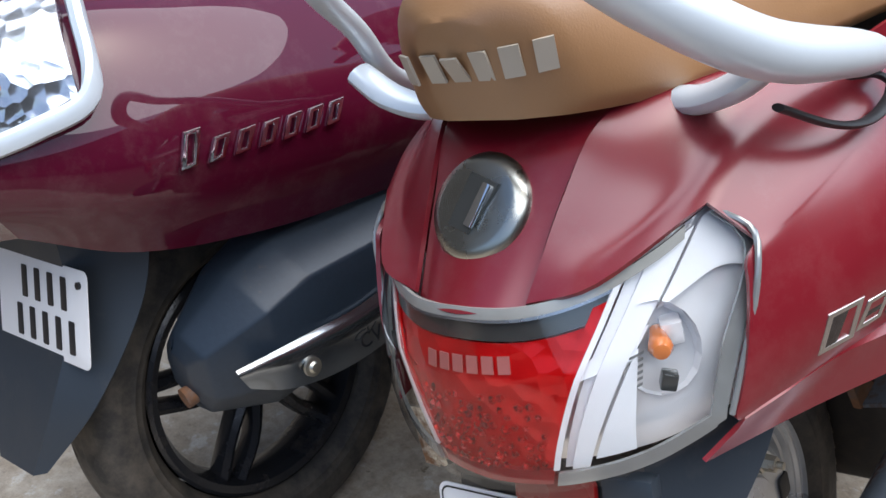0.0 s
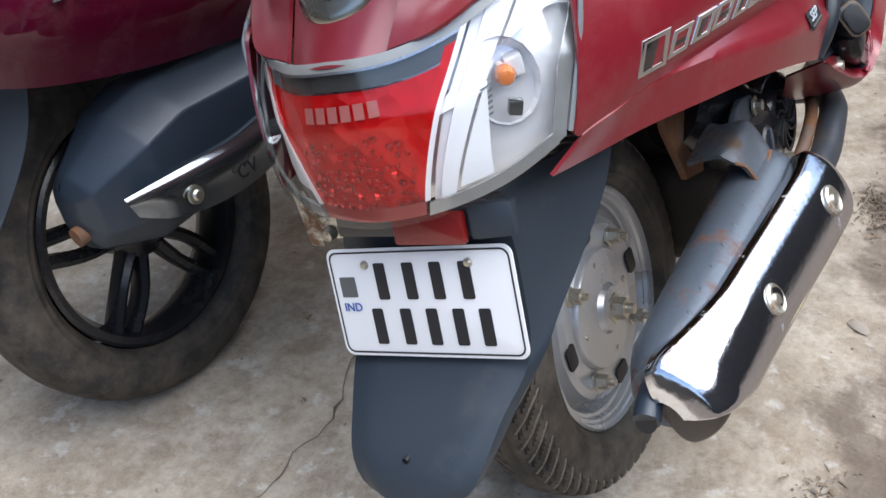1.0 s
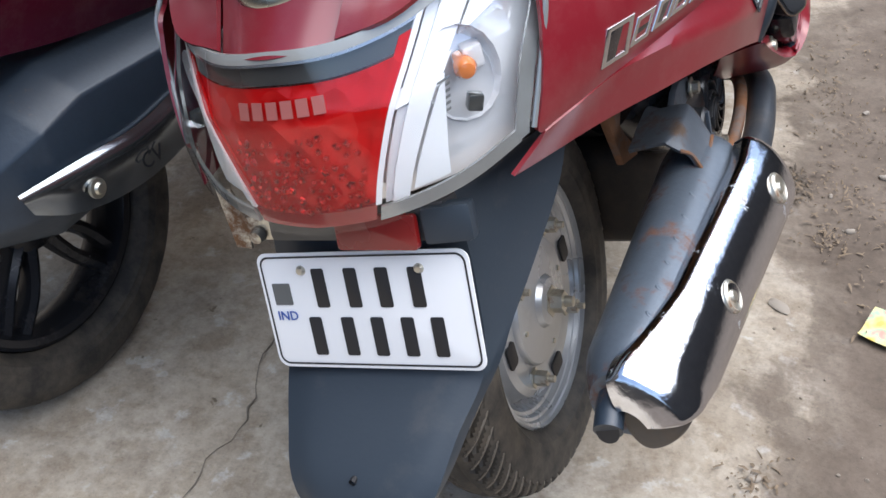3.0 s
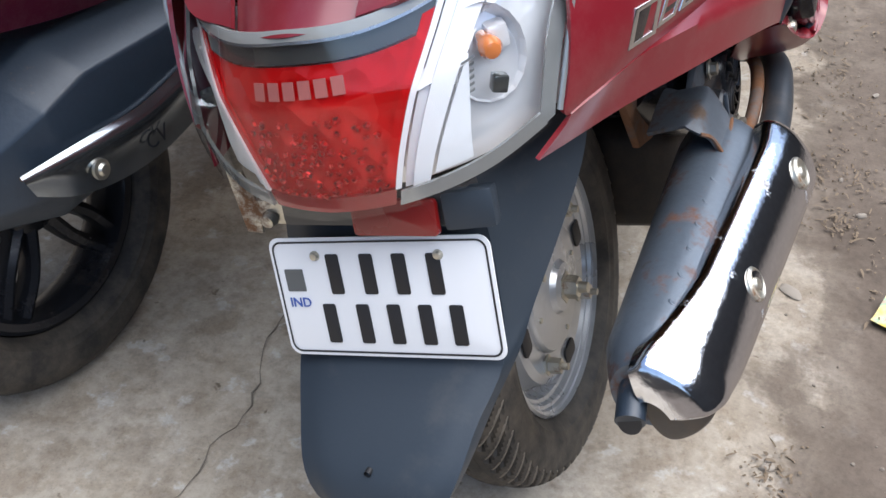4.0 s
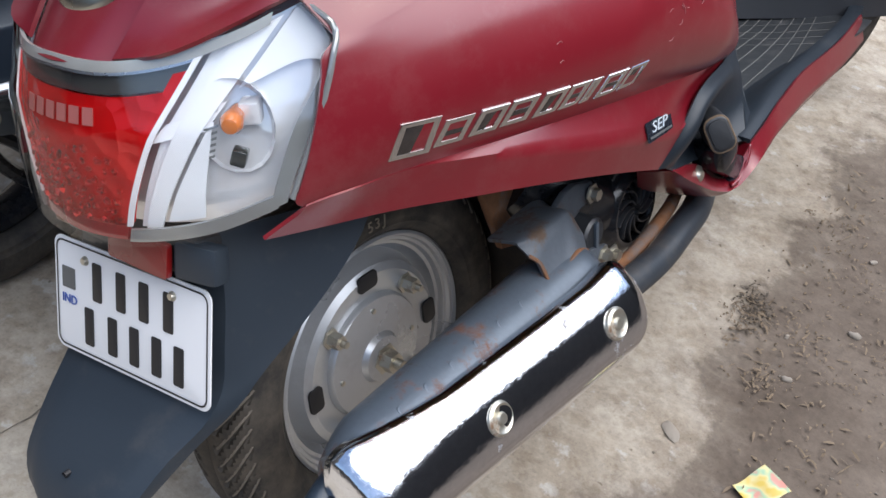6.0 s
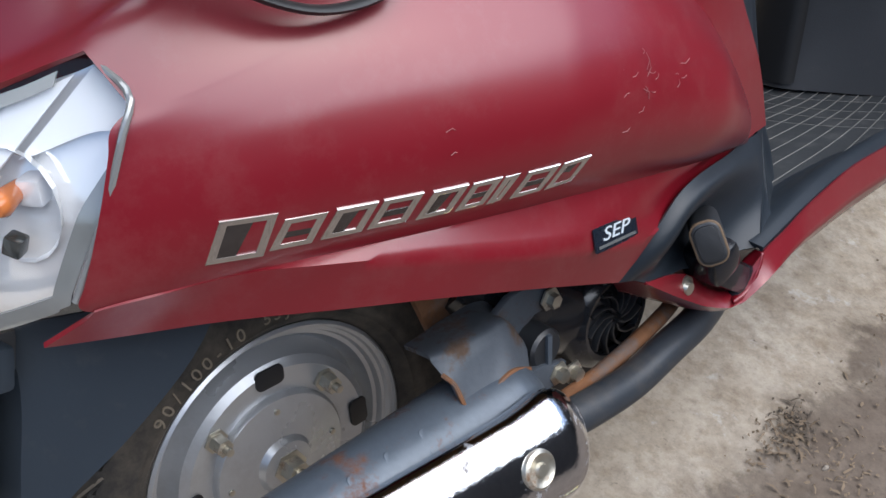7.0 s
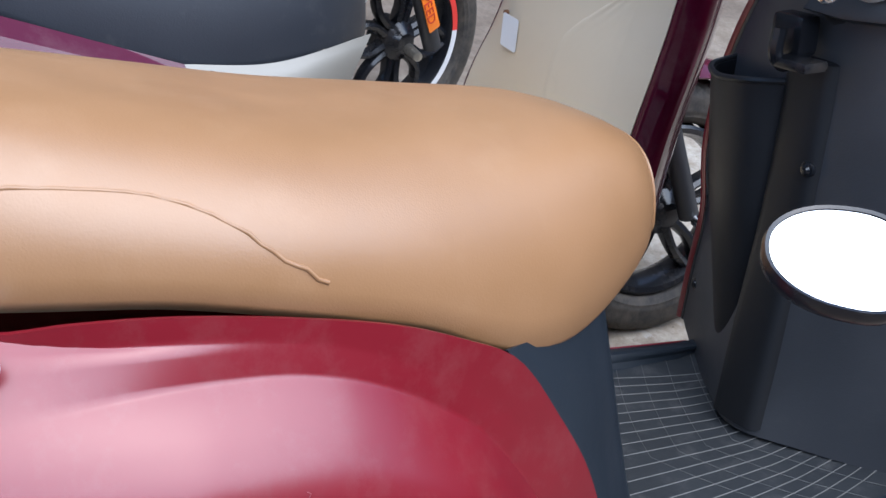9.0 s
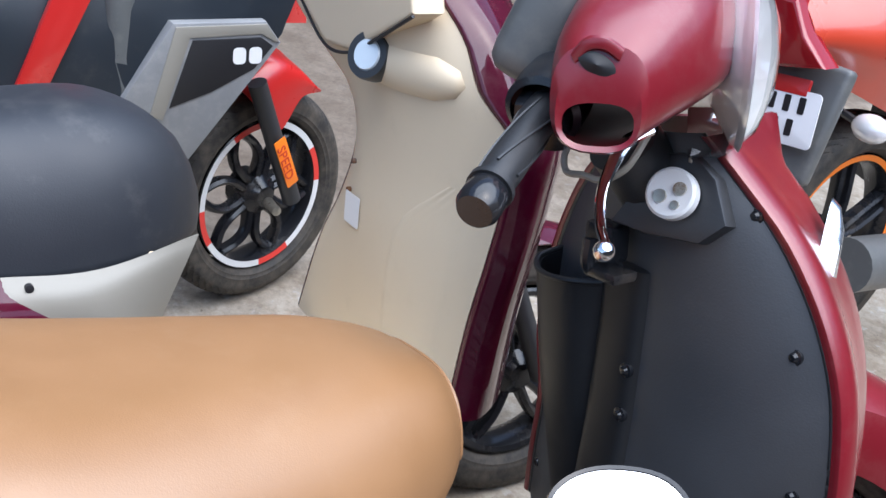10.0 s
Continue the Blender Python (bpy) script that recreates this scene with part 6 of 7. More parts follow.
part("shell", moved((v_, f_), MF), GLOSSBLACK, mir_t)
stem_path = [SCOOTER.matrix_world @ Vector(p) - Vector((0.163, 0.590, 0.789)) for p in ((0.375, 0.675, 0.700), (0.40, 0.72, 0.675), (0.46, 0.80, 0.56), (0.44, 0.90, 0.46), (0.36, 1.02, 0.42), (0.22, 1.15, 0.40))]
part("stem", tube([tuple(p) for p in stem_path], 0.0075, 10, 30), SILVERPAINT, mir_t)


# ---- the wine-red scooter beside it ----
J = thing("scooter", pose(-0.64, -0.08, 0.0, 0, -12, -7.2), "wine-red glossy scooter with grey seat and beige leg shield", "scooter")


def j_cowl(s):
    top = [(0.06, -0.24, 0.72), (0.10, -0.14, 0.76), (0.14, 0.0, 0.735), (0.16, 0.2, 0.68), (0.165, 0.40, 0.615), (0.165, 0.52, 0.575)]
    r1 = [(0.125, -0.255, 0.70), (0.18, -0.14, 0.725), (0.205, 0.0, 0.70), (0.21, 0.2, 0.645), (0.20, 0.40, 0.585), (0.185, 0.50, 0.55)]
    r2 = [(0.17, -0.262, 0.645), (0.222, -0.16, 0.64), (0.25, 0.0, 0.62), (0.245, 0.2, 0.57), (0.225, 0.36, 0.53), (0.20, 0.47, 0.51)]
    r3 = [(0.17, -0.258, 0.60), (0.225, -0.16, 0.575), (0.25, 0.0, 0.545), (0.245, 0.2, 0.505), (0.225, 0.34, 0.48), (0.20, 0.43, 0.46)]
    r4 = [(0.15, -0.235, 0.555), (0.19, -0.15, 0.505), (0.205, 0.0, 0.462), (0.21, 0.15, 0.438), (0.205, 0.28, 0.42), (0.19, 0.38, 0.41)]
    return loft([[(s * x, y, z) for x, y, z in r] for r in (top, r1, r2, r3, r4)], 40, 6)


J_COWL = np.array(j_cowl(1)[0])


def j_x(y, z):
    d = np.hypot(J_COWL[:, 1] - y, J_COWL[:, 2] - z) + 1e-5
    k = np.argsort(d)[:6]
    return float((J_COWL[k, 0] / d[k] ** 2).sum() / (1 / d[k] ** 2).sum()) + 0.004


for s in (1, -1):
    part("side_panel", thick(j_cowl(s), 0.004), WINE, J, sharp=40)
part("tail_panel", thick(loft([[(-0.06, -0.24, 0.72), (-0.10, -0.14, 0.76), (-0.1, 0.0, 0.75)], [(0, -0.262, 0.715), (0, -0.16, 0.765), (0, 0.0, 0.76)], [(0.06, -0.24, 0.72), (0.10, -0.14, 0.76), (0.1, 0.0, 0.75)]], 16, 6), 0.004), WINE, J)
part("tail_bottom", thick(loft([[(-0.15, -0.235, 0.555), (0, -0.262, 0.535), (0.15, -0.235, 0.555)], [(-0.17, -0.258, 0.60), (0, -0.285, 0.60), (0.17, -0.258, 0.60)], [(-0.17, -0.262, 0.645), (0, -0.29, 0.66), (0.17, -0.262, 0.645)], [(-0.125, -0.255, 0.70), (0, -0.27, 0.715), (0.125, -0.255, 0.70)]], 16, 4), 0.003), WINE, J)
JLAMP = surface("grey_lamp_reflector", (0.50, 0.53, 0.57), 0.14, metal=0.9, vary=0.25, big=30, relief=0.0)
facet_relief(JLAMP, 55, 0.7)
jl = part("tail_lamp", thick(loft([[(0.168, -0.262, 0.655), (0.205, -0.205, 0.665), (0.225, -0.165, 0.675)], [(0.155, -0.270, 0.70), (0.19, -0.205, 0.715), (0.205, -0.15, 0.73)], [(0.12, -0.265, 0.72), (0.15, -0.19, 0.755), (0.165, -0.12, 0.775)]], 16, 6), 0.02), JLAMP, J, "clear wraparound tail lamp")
lg = part("lens", loft([[(0.172, -0.268, 0.65), (0.21, -0.21, 0.66), (0.232, -0.165, 0.672)], [(0.160, -0.278, 0.70), (0.198, -0.212, 0.715), (0.214, -0.152, 0.733)], [(0.12, -0.272, 0.726), (0.152, -0.195, 0.762), (0.167, -0.12, 0.782)]], 16, 6), LENS, jl)
lg.visible_shadow = False
part("trim_strip", tube([(0.172, -0.268, 0.648), (0.214, -0.208, 0.658), (0.235, -0.160, 0.672), (0.215, -0.135, 0.735), (0.170, -0.11, 0.785)], 0.008, 8, 30, flat=1.3), SILVERPAINT, jl)
part("bulb", moved(lathe([(0.0, -0.02), (0.008, -0.016), (0.008, 0.01)], 14, "y"), pose(0.185, -0.225, 0.70)), AMBER, jl)
part("rear_mudguard", thick(loft([[(-0.12, -0.14, 0.54), (-0.11, -0.16, 0.44), (-0.10, -0.22, 0.33), (-0.05, -0.265, 0.272)], [(-0.09, -0.175, 0.54), (-0.085, -0.19, 0.44), (-0.07, -0.245, 0.34), (-0.04, -0.278, 0.27)], [(0.09, -0.175, 0.54), (0.085, -0.19, 0.44), (0.07, -0.245, 0.34), (0.04, -0.278, 0.27)], [(0.15, -0.10, 0.52), (0.14, -0.13, 0.44), (0.11, -0.21, 0.34), (0.055, -0.268, 0.272)]], 20, 5, straight=(0, 2)), 0.003), GUARD, J, sharp=30)
jp = part("number_plate", slab(rounded(0.20, 0.104, 0.009), 0.0015, 0.0005), WHITE, J, "white metal number plate", at=pose(0.036, -0.197, 0.439, -19, 0, 0))
for row, n in ((0.022, 4), (-0.023, 5)):
    for k in range(n):
        part("character_bar", moved(slab(rounded(0.012, 0.036, 0.002), 0.0008, 0.0003), pose(0.008 + (k - (n - 1) / 2) * 0.029, -0.001, row)), INK_AND_HOLE, jp)
part("screw", lathe([(0, -0.004), (0.004, -0.003), (0.004, 0.001)], 12, "y", at=(0.085, 0, 0.036)), INK_AND_HOLE, jp)
alloy_wheel(J, (0.015, 0.025, 0.228), R=0.238, width=0.105, rim=0.162, cut=(12, 0.0035))
ring_ = lambda y, x0, x1, z0, z1, c: [(x0, y, z0 + c), (x0 + c, y, z0), (x1 - c, y, z0), (x1, y, z0 + c), (x1, y, z1 - c), (x1 - 1.6 * c, y, z1), (x0 + c, y, z1), (x0, y, z1 - c)]
jr = np.array([ring_(-0.128, 0.13, 0.165, 0.315, 0.365, 0.012), ring_(-0.118, 0.118, 0.190, 0.288, 0.385, 0.022), ring_(-0.055, 0.10, 0.236, 0.272, 0.430, 0.035), ring_(0.0, 0.095, 0.245, 0.278, 0.446, 0.036), ring_(0.12, 0.095, 0.248, 0.292, 0.440, 0.036), ring_(0.35, 0.10, 0.245, 0.31, 0.43, 0.034)])
v_, f_ = grid(jr, cv=True)
f_ += [tuple(range(8)), tuple(range(len(v_) - 8, len(v_)))]
bm = to_bm((v_, f_))
bmesh.ops.recalc_face_normals(bm, faces=bm.faces[:])
bmesh.ops.bevel(bm, geom=bm.edges[:], offset=0.004, segments=2, affect="EDGES", profile=0.6)
jm = part("exhaust", from_bm(bm), JMUF, J, "grey muffler with chrome trim and rusty end", sharp=50)
chs = loft([[(0.236, -0.112, 0.356), (0.249, -0.02, 0.354), (0.252, 0.06, 0.350), (0.250, 0.30, 0.392)], [(0.240, -0.112, 0.349), (0.257, -0.03, 0.341), (0.259, 0.06, 0.332), (0.257, 0.30, 0.376)], [(0.232, -0.10, 0.326), (0.242, -0.06, 0.304), (0.245, 0.05, 0.284), (0.242, 0.30, 0.32)]], 24, 5)
part("heat_shield", thick(chs, 0.004), SMOKEDCHROME, jm, "dull chrome trim plate")
part("lettering", moved(lettering("CV", 0.026), pose(0.2595, 0.048, 0.311, 0, 3, 90)), INK_AND_HOLE, jm)
part("shield_bolt", lathe([(0, 0.005), (0.005, 0.004), (0.007, 0.001), (0.011, 0.0), (0.011, -0.004)], 20, "x", at=(0.257, -0.034, 0.320)), STEEL, jm)
part("tail_pipe", tube([(0.155, -0.10, 0.315), (0.150, -0.135, 0.312)], 0.012, 14, 4), RUST, jm)
part("engine", moved(block(0.16, 0.4, 0.16, 0.04), pose(-0.06, 0.22, 0.28)), SHADECAST, J)
part("axle_bolt", lathe([(0, 0.02), (0.008, 0.018), (0.008, 0.0)], 8, "x", at=(0.05, -0.02, 0.245)), STEEL, J)
for k in range(7):
    y0 = -0.105 + 0.028 * k
    part("badge_link", moved(link_ring(0.018, 0.022 if k else 0.034, 0.012, 0.004, 0.004), pose(j_x(y0, 0.585 - 0.12 * (y0 + 0.12)) + 0.003, y0, 0.580 - 0.12 * (y0 + 0.12), 0, 4, float(np.interp(y0, [-0.16, 0.05], [79, 90])))), CHROME, J, "slanted hollow chrome badge link")


def j_seat():
    hw = curve1([(-0.16, 0.03), (-0.12, 0.09), (0, 0.13), (0.25, 0.15), (0.5, 0.155), (0.62, 0.14), (0.69, 0.09), (0.72, 0.02)])
    zb = curve1([(-0.16, 0.79), (0.0, 0.755), (0.2, 0.685), (0.4, 0.610), (0.5, 0.592), (0.62, 0.600), (0.72, 0.61)])
    zt = curve1([(-0.16, 0.83), (-0.08, 0.85), (0.1, 0.835), (0.3, 0.79), (0.45, 0.77), (0.6, 0.765), (0.68, 0.72), (0.72, 0.64)])
    ys, an = np.linspace(-0.16, 0.72, 50), np.radians(np.linspace(-20, 200, 33))
    P = np.zeros((len(ys), len(an), 3))
    for i, y in enumerate(ys):
        for j, a in enumerate(an):
            c, s = math.cos(a), math.sin(a)
            P[i, j] = (hw(y) * math.copysign(abs(c) ** 0.6, c), y, zb(y) + (zt(y) - zb(y)) * max(0, s) ** 0.8 + min(0, s) * 0.03)
    return grid(P)


part("seat", j_seat(), SEATGREY, J, "dark grey vinyl seat", sharp=60)
for s in (1, -1):
    part("lower_trim", thick(loft([[(s * 0.165, 0.44, 0.60), (s * 0.165, 0.55, 0.595), (s * 0.145, 0.68, 0.618)], [(s * 0.185, 0.46, 0.575), (s * 0.182, 0.55, 0.57), (s * 0.15, 0.665, 0.59)], [(s * 0.185, 0.53, 0.515), (s * 0.180, 0.58, 0.51), (s * 0.15, 0.63, 0.515)]], 16, 5), 0.004), LIGHTGREY, J, "pale grey trim under the seat")
part("trim_screw", lathe([(0, 0.004), (0.005, 0.003), (0.005, -0.004)], 12, "x", at=(0.178, 0.475, 0.588)), INK_AND_HOLE, J)
part("under_panel", thick(loft([[(-0.15, 0.62, 0.60), (0, 0.68, 0.60), (0.15, 0.62, 0.60)], [(-0.15, 0.60, 0.45), (0, 0.66, 0.45), (0.15, 0.60, 0.45)], [(-0.18, 0.58, 0.32), (0, 0.64, 0.32), (0.18, 0.58, 0.32)]], 14, 5), 0.004), BEIGE, J)
part("footboard", thick(loft([[(-0.22, 0.45, 0.28), (-0.22, 0.7, 0.28), (-0.20, 1.05, 0.29)], [(-0.21, 0.45, 0.31), (-0.21, 0.7, 0.31), (-0.19, 1.05, 0.32)], [(0.21, 0.45, 0.31), (0.21, 0.7, 0.31), (0.19, 1.05, 0.32)], [(0.22, 0.45, 0.28), (0.22, 0.7, 0.28), (0.20, 1.05, 0.29)]], 20, 4, straight=(0, 1, 2)), 0.004), BEIGE, J)
rows = [(0.31, 0.18, 1.03, 0.99, 0.27, 0.995), (0.46, 0.202, 1.04, 0.985, 0.20, 1.0), (0.56, 0.222, 1.05, 0.985, 0.150, 1.015), (0.65, 0.236, 1.06, 0.99, 0.125, 1.025), (0.73, 0.245, 1.06, 0.985, 0.125, 1.01), (0.79, 0.205, 1.03, 0.972, 0.18, 0.985), (0.855, 0.17, 1.02, 0.955, 0.25, 0.965), (0.93, 0.10, 0.99, 0.935, 0.23, 0.95)]
js_rows = [[(s * (w if s > 0 else wl), (ye if s > 0 else yl) + (yc - (ye if s > 0 else yl)) * (1 - abs(s) ** 2.4), z) for s in (-1, -0.8, -0.5, -0.2, 0.2, 0.5, 0.8, 1)] for z, w, ye, yc, wl, yl in rows]
jsh = part("leg_shield_inner", thick(loft(js_rows, 30, 5), 0.004), BEIGE, J, "beige moulded inner leg shield", sharp=60)
for side in (0, -1):
    s = -1 if side == 0 else 1
    line = [r[side] for r in js_rows]
    part("leg_shield_outer", thick(loft([[(x + s * 0.002, y - 0.002, z) for x, y, z in line], [(x + s * 0.014, y + 0.004, z) for x, y, z in line], [(x + s * 0.02, y + 0.05, z) for x, y, z in line], [(x * 0.7, y + 0.13, z) for x, y, z in line], [(0, y + 0.17, z) for x, y, z in line]], 24, 5), 0.003), WINE, J)
def j_field():
    """Raised lower field of the beige shield, its edge swinging in an S from the outer rim to the floor."""
    P = np.array(loft(js_rows, 30, 5)[0]).reshape(-1, 3)
    def face(x, z):
        d = np.hypot(P[:, 0] - x, P[:, 2] - z) + 1e-5
        k = np.argsort(d)[:6]
        return float((P[k, 1] / d[k] ** 2).sum() / (1 / d[k] ** 2).sum())
    rows_ = []
    for z in np.linspace(0.345, 0.655, 26):
        left = float(np.interp(z, [0.345, 0.50, 0.56, 0.595, 0.62, 0.655], [0.035, 0.048, 0.062, 0.085, 0.115, 0.165]))
        right = float(np.interp(z, [0.345, 0.46, 0.56, 0.655], [0.165, 0.180, 0.196, 0.205]))
        rows_.append([(left + (right - left) * u, face(left + (right - left) * u, z) - 0.0045 * min(1, u / 0.10, (1 - u) / 0.10) - 0.0005, z) for u in np.linspace(0, 1, 22)])
    return grid(np.array(rows_))


part("raised_field", j_field(), BEIGE, jsh, sharp=180)
part("glove_box", moved(slab([(-0.19, 0.86), (-0.09, 0.805), (-0.01, 0.808), (0.06, 0.835), (0.17, 0.885), (0.15, 0.97), (-0.19, 0.97)], 0.05, 0.008, 3), pose(0, 0.944, 0)), BEIGE, jsh)
part("lid_seam", tube([(-0.19, 0.946, 0.858), (-0.09, 0.946, 0.802), (-0.01, 0.946, 0.805), (0.06, 0.946, 0.832), (0.17, 0.946, 0.882)], 0.0025, 6, 30), INK_AND_HOLE, jsh)
part("ignition_ring", moved(lathe([(0.022, -0.006), (0.032, -0.006), (0.034, 0.0), (0.034, 0.02)], 32, "y"), pose(0.050, 0.948, 0.812, -16, 0, 26)), BLACK, jsh)
part("ignition_lock", moved(lathe([(0, -0.008), (0.020, -0.008), (0.023, -0.004), (0.023, 0.01)], 28, "y"), pose(0.050, 0.948, 0.812, -16, 0, 26)), SILVERPAINT, jsh)
part("lock_hood", moved(lathe([(0.0, -0.07), (0.7, -0.066), (0.96, -0.05), (1.0, -0.02), (0.98, 0.02), (0.85, 0.065), (0.5, 0.098), (0.0, 0.11)], 36, "x"), pose(0.085, 0.990, 0.802, 6, 4, 14) @ Matrix.Diagonal((1, 0.030, 0.037, 1))), BEIGE, jsh)
part("paper_label", moved(slab(rounded(0.045, 0.05, 0.004), 0.0008, 0), pose(-0.047, 0.978, 0.56, 0, 4, 2)), WHITE, jsh, "worn white paper label")
for x, y, z in ((0.15, 1.068, 0.522), (-0.05, 0.983, 0.635), (-0.07, 0.986, 0.585)):
    part("screw", lathe([(0, -0.003), (0.004, -0.002), (0.004, 0.004)], 10, "y", at=(x, y - 0.004, z)), RUST, jsh)
JF = Matrix.Translation((-0.062, 0, 0.004))
alloy_wheel(J, (-0.062, 1.30, 0.236), R=0.234, rim=0.155, name="front_wheel")
part("fork_leg", moved(tube([(0.075, 1.32, 0.24), (0.07, 1.25, 0.42), (0.06, 1.19, 0.58)], 0.018, 14, 10), JF), BLACK, J)
part("fork_leg", moved(tube([(-0.075, 1.32, 0.24), (-0.07, 1.25, 0.42), (-0.06, 1.19, 0.58)], 0.018, 14, 10), JF), BLACK, J)
part("fork_bolt", lathe([(0, 0.014), (0.008, 0.012), (0.010, 0.0)], 10, "x", at=(0.030, 1.322, 0.242)), CHROME, J)
fen = lathe([(0.245, -0.06), (0.262, -0.035), (0.268, 0), (0.262, 0.035), (0.245, 0.06)], 64, "x")
keep = [q for q in fen[1] if all(fen[0][i][2] > 0.06 - 0.3 * fen[0][i][1] for i in q)]
part("front_fender", thick(moved((fen[0], keep), Matrix.Translation((-0.062, 1.30, 0.236))), 0.003), WINE, J)


# ---- the red scooter behind ----
SCUFFED = surface("scuffed_silver_plastic", (0.22, 0.225, 0.23), 0.45, vary=0.2, big=16, dirt=(0.38, 0.37, 0.35), dirt_amt=0.4)
N = thing("scooter", pose(-1.25, 1.085, 0, 0, -6, -6), "red and grey sporty scooter with taped rim", "scooter")
NS = pose(0, 0, 0, 0, 0, 19)
nw = alloy_wheel(N, (0, 0, 0.231), R=0.231, rim=0.160, spokes=6, petal=True, tape=(TAPE_R, TAPE_W, TAPE_W), name="front_wheel")
nw.matrix_local = Matrix.Translation((-0.01, -0.01, 0.229)) @ NS
fork = part("fork_leg", moved(tube([(0.085, 0.020, 0.235), (0.084, -0.030, 0.36), (0.082, -0.085, 0.50)], 0.019, 14, 10), NS), BLACK, N)
part("fork_sticker", moved(slab(rounded(0.030, 0.112, 0.003), 0.002, 0.0005), NS @ pose(0.1065, -0.020, 0.332, 0, 0, 90) @ pose(0, 0, 0, 0, -23, 0)), ORANGE, fork, "orange fork sticker")
part("sticker_word", moved(lettering("SPEED", 0.030), NS @ pose(0.1075, -0.024, 0.332, 0, 0, 90) @ pose(0, 0, 0, 0, 67, 0)), REDINK, fork)
part("axle", lathe([(0, 0.11), (0.010, 0.108), (0.012, 0.06)], 10, "x", at=(0, 0.0, 0.228)), STEEL, N)
nf = loft([[(0.062, 0.119, 0.457), (0.066, 0.066, 0.455), (0.068, 0.012, 0.396), (0.07, -0.03, 0.390)], [(0.06, 0.119, 0.462), (0.065, 0.06, 0.505), (0.068, 0.0, 0.520), (0.07, -0.07, 0.47)], [(0, 0.125, 0.47), (0, 0.05, 0.54), (0, -0.02, 0.56), (0, -0.12, 0.53)]], 20, 6)
part("front_fender", thick(moved(join(nf, mirrored(nf)), NS @ Matrix.Translation((0, -0.015, -0.01))), 0.003), REDPLASTIC, N)
for s in (1, -1):
    turn_ = pose(s * 0.188, 0, 0, 0, 0, 90)
    part("side_winglet", moved(slab([(-0.215, 0.385), (-0.300, 0.480), (-0.330, 0.510), (-0.245, 0.640), (-0.075, 0.640), (-0.045, 0.600)], 0.03 * s, 0.006), turn_), SCUFFED, N, "scuffed grey side fairing")
part("winglet_trim", moved(slab([(-0.285, 0.478), (-0.240, 0.634), (-0.075, 0.636), (-0.050, 0.602), (-0.06, 0.604), (-0.085, 0.618), (-0.215, 0.614), (-0.262, 0.468)], 0.01, 0.002), pose(0.191, 0, 0, 0, 0, 90)), LIGHTGREY, N)
part("winglet_panel", moved(slab([(-0.250, 0.490), (-0.210, 0.610), (-0.085, 0.612), (-0.062, 0.596), (-0.095, 0.555), (-0.175, 0.515)], 0.01, 0.002), pose(0.1905, 0, 0, 0, 0, 90)), INK_AND_HOLE, N)
for k in range(2):
    part("decal_mark", moved(slab(rounded(0.024, 0.030, 0.008), 0.001, 0), pose(0.192, -0.125 + 0.030 * k, 0.580, 0, 0, 90)), WHITE, N)
nb = loft([[(0.15, -1.0, 0.62), (0.17, -0.6, 0.58), (0.17, -0.35, 0.40), (0.16, -0.2, 0.42), (0.13, -0.02, 0.60)], [(0.15, -1.0, 0.72), (0.17, -0.6, 0.68), (0.165, -0.35, 0.62), (0.15, -0.15, 0.68), (0.12, 0.02, 0.72)], [(0.10, -1.0, 0.80), (0.12, -0.6, 0.76), (0.11, -0.35, 0.75), (0.10, -0.15, 0.85), (0.07, 0.02, 0.90)], [(0, -1.0, 0.82), (0, -0.6, 0.78), (0, -0.35, 0.78), (0, -0.15, 0.90), (0, 0.04, 0.95)]], 30, 5)
part("body", thick(join(nb, mirrored(nb)), 0.004), DARKGUARD, N)
part("red_flank", moved(slab([(-0.52, 0.50), (-0.47, 0.50), (-0.36, 0.72), (-0.33, 0.80), (-0.40, 0.80), (-0.425, 0.72)], 0.02, 0.004), pose(0.185, 0, 0, 0, 0, 90)), REDPLASTIC, N)
part("red_nose", thick(loft([[(0.12, -0.12, 0.66), (0.11, -0.03, 0.62), (0.06, 0.06, 0.60)], [(0.12, -0.16, 0.74), (0.10, -0.04, 0.74), (0.05, 0.06, 0.72)], [(0.08, -0.2, 0.9), (0.06, -0.08, 0.92), (0.0, 0.02, 0.90)]], 14, 5), 0.004), REDPLASTIC, N)
part("side_frame", tube([(0.14, -0.30, 0.35), (0.14, -0.33, 0.6), (0.13, -0.30, 0.85)], 0.03, 10, 10), GREYPANEL, N)
alloy_wheel(N, (0, -1.25, 0.225), R=0.225, rim=0.152, name="rear_wheel")


# ---- the motorcycle beyond ----
B = thing("motorcycle", pose(-0.585, 2.13, 0, 0, -5, 0), "orange-red motorcycle with silver side plate seen from behind", "motorcycle")
alloy_wheel(B, (0, 0.0, 0.29), R=0.29, width=0.11, rim=0.205, name="rear_wheel", tape=(ORANGE,))
bp = part("number_plate", slab(rounded(0.19, 0.10, 0.010), 0.002, 0.0005), WHITE, B, "white number plate", at=pose(0.070, -0.402, 0.650, -10, -7, 0))
for row, n in ((0.032, 4), (-0.026, 3)):
    for k in range(n):
        part("character_bar", moved(slab(rounded(0.014, 0.030, 0.003), 0.001, 0), pose(0.01 + (k - (n - 1) / 2) * 0.032, -0.001, row * 0.72)), INK_AND_HOLE, bp)
part("tail_guard", moved(block(0.20, 0.03, 0.22, 0.012, 3), pose(0.07, -0.36, 0.645, -16, 0, 0)), GREYPANEL, B)
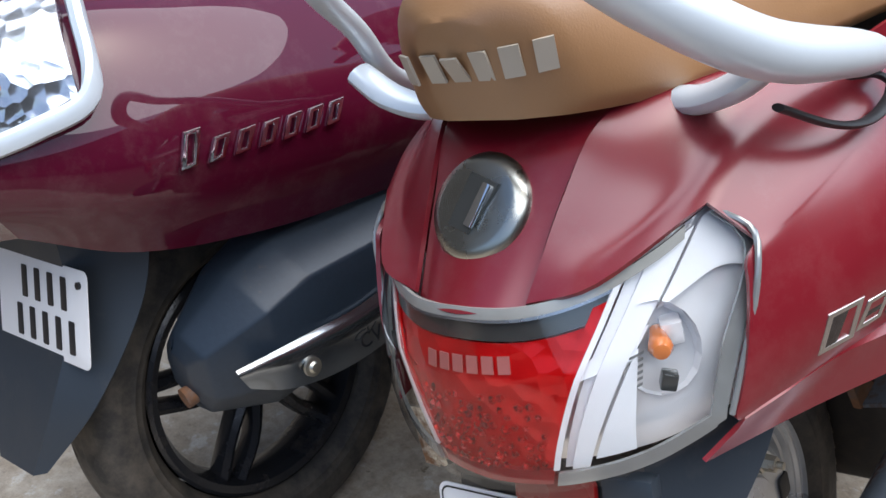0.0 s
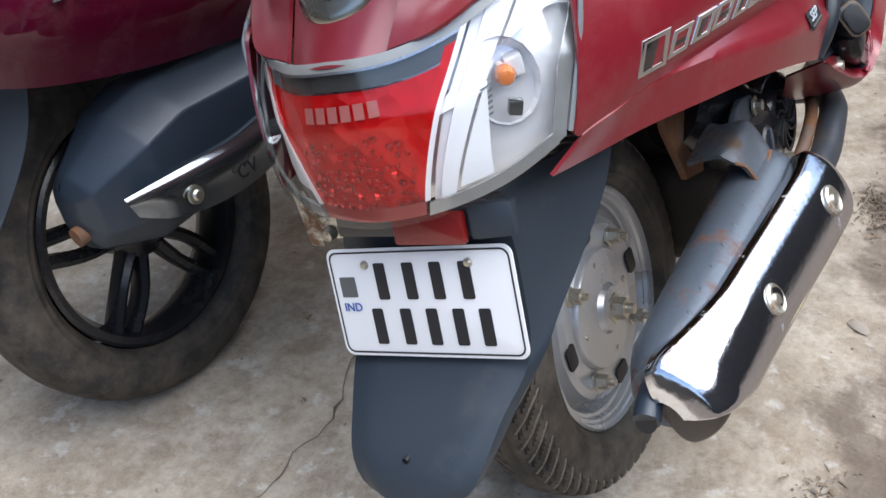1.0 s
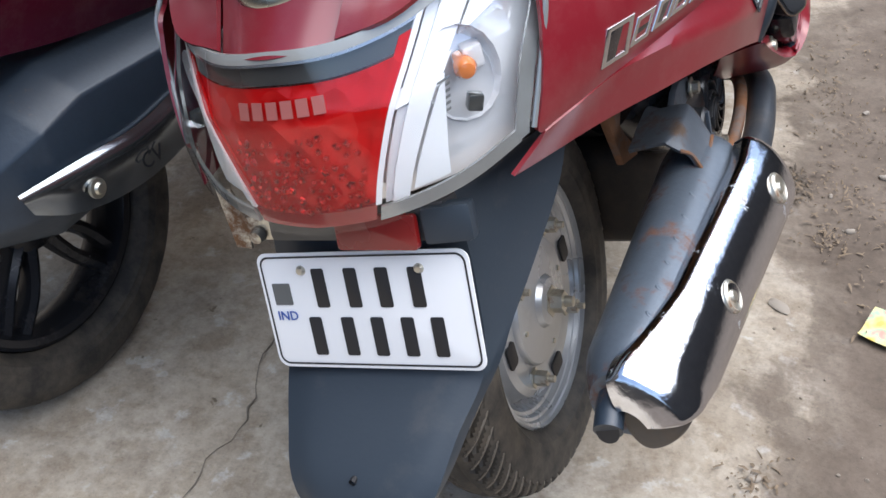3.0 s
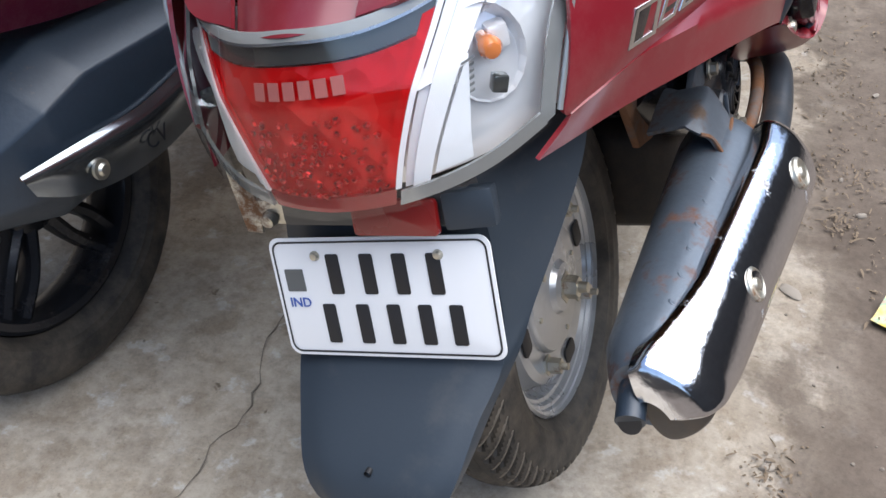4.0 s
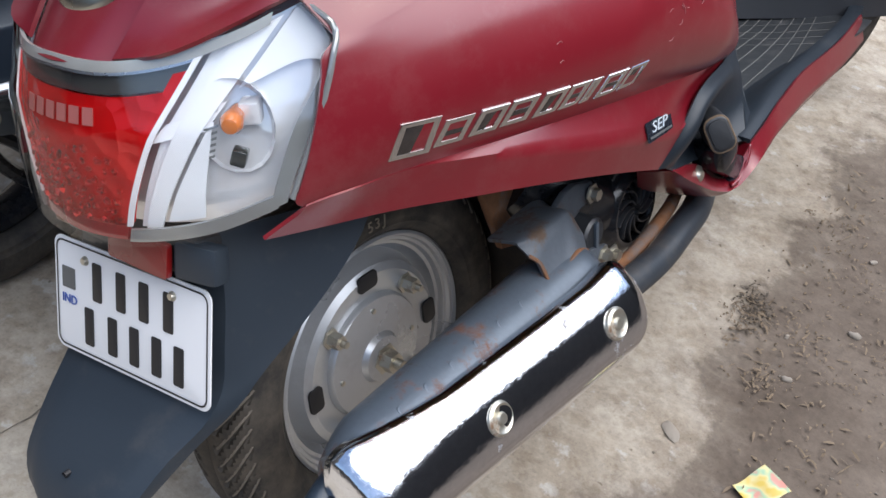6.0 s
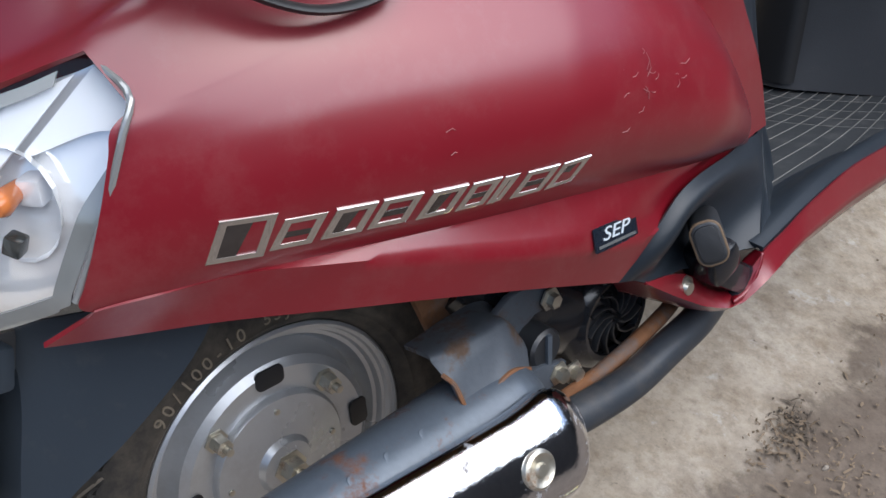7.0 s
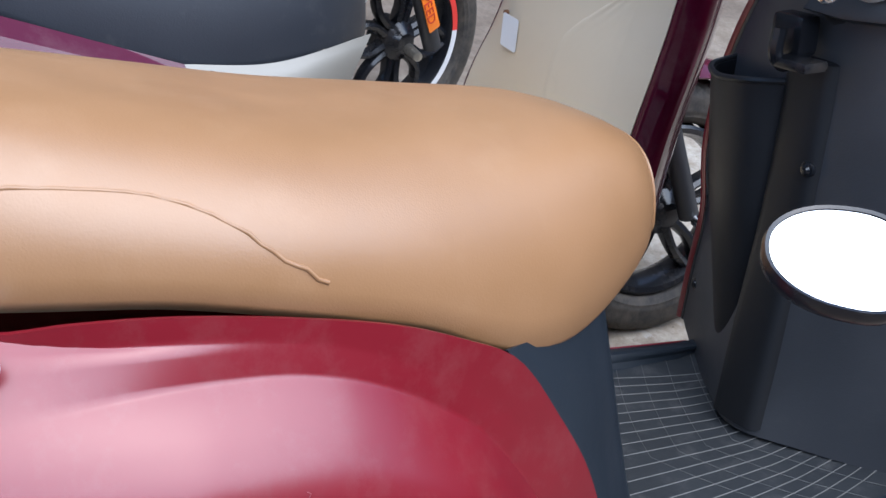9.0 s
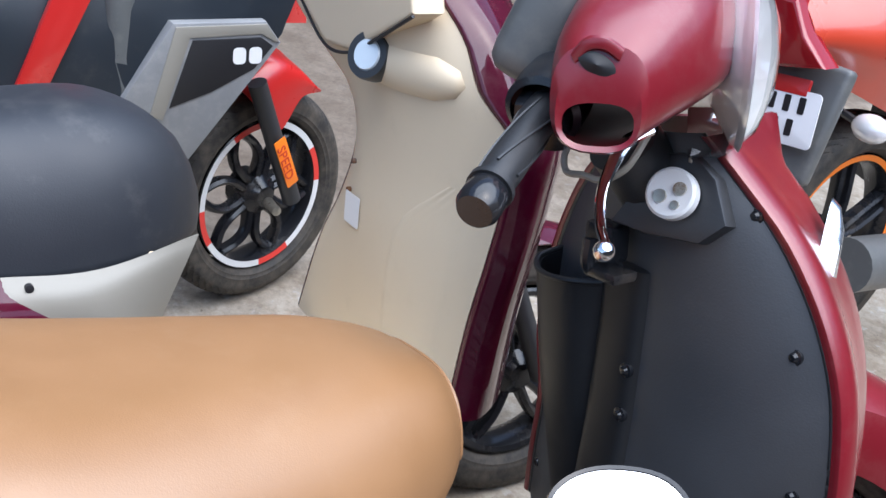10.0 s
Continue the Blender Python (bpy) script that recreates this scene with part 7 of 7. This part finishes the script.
part("reflector", moved(slab(rounded(0.08, 0.03, 0.003), 0.008, 0.001), pose(0.085, -0.392, 0.707, -16, -7, 0)), REDPLASTIC, B)
tl = loft([[(0.03, -0.38, 0.735), (0.10, -0.245, 0.690), (0.12, -0.03, 0.61), (0.13, 0.30, 0.55)], [(0.10, -0.375, 0.785), (0.15, -0.22, 0.79), (0.17, 0.05, 0.75), (0.17, 0.35, 0.70)], [(0.06, -0.385, 0.855), (0.09, -0.20, 0.88), (0.10, 0.10, 0.85), (0.10, 0.35, 0.82)], [(0.0, -0.39, 0.87), (0.0, -0.20, 0.90), (0.0, 0.10, 0.87), (0.0, 0.35, 0.84)]], 24, 6)
part("tail_cowl", thick(join(tl, mirrored(tl)), 0.004), ORANGERED, B)
part("tail_lamp", moved(slab([(-0.05, 0.735), (0.055, 0.732), (0.155, 0.757), (0.10, 0.80), (0.065, 0.855), (-0.065, 0.855)], 0.05, 0.008, 3), pose(0, -0.41, 0)), REDCLEAR, B)
ind = part("indicator", tube([(0.07, -0.22, 0.645), (0.14, -0.23, 0.635)], 0.008, 8, 4), BLACK, B)
bm = bmesh.new()
bmesh.ops.create_uvsphere(bm, u_segments=16, v_segments=10, radius=0.03)
part("indicator_lens", moved(from_bm(bm), pose(0.17, -0.23, 0.633) @ Matrix.Diagonal((1.3, 0.9, 0.9, 1))), REFLECTOR, ind)
part("silencer", tube([(0.20, -0.22, 0.36), (0.20, 0.1, 0.32), (0.15, 0.5, 0.26)], [0.055, 0.055, 0.03], 20, 12), GREYPANEL, B)
part("frame", moved(block(0.16, 0.8, 0.30, 0.06), pose(0, 0.55, 0.52)), GLOSSBLACK, B)
part("fuel_tank", moved(block(0.26, 0.5, 0.22, 0.08, 3), pose(0, 0.85, 0.80)), ORANGERED, B)
part("seat", moved(block(0.2, 0.55, 0.08, 0.03), pose(0, 0.30, 0.87)), SEATGREY, B)
alloy_wheel(B, (0, 1.40, 0.29), R=0.29, width=0.09, rim=0.21, name="front_wheel")
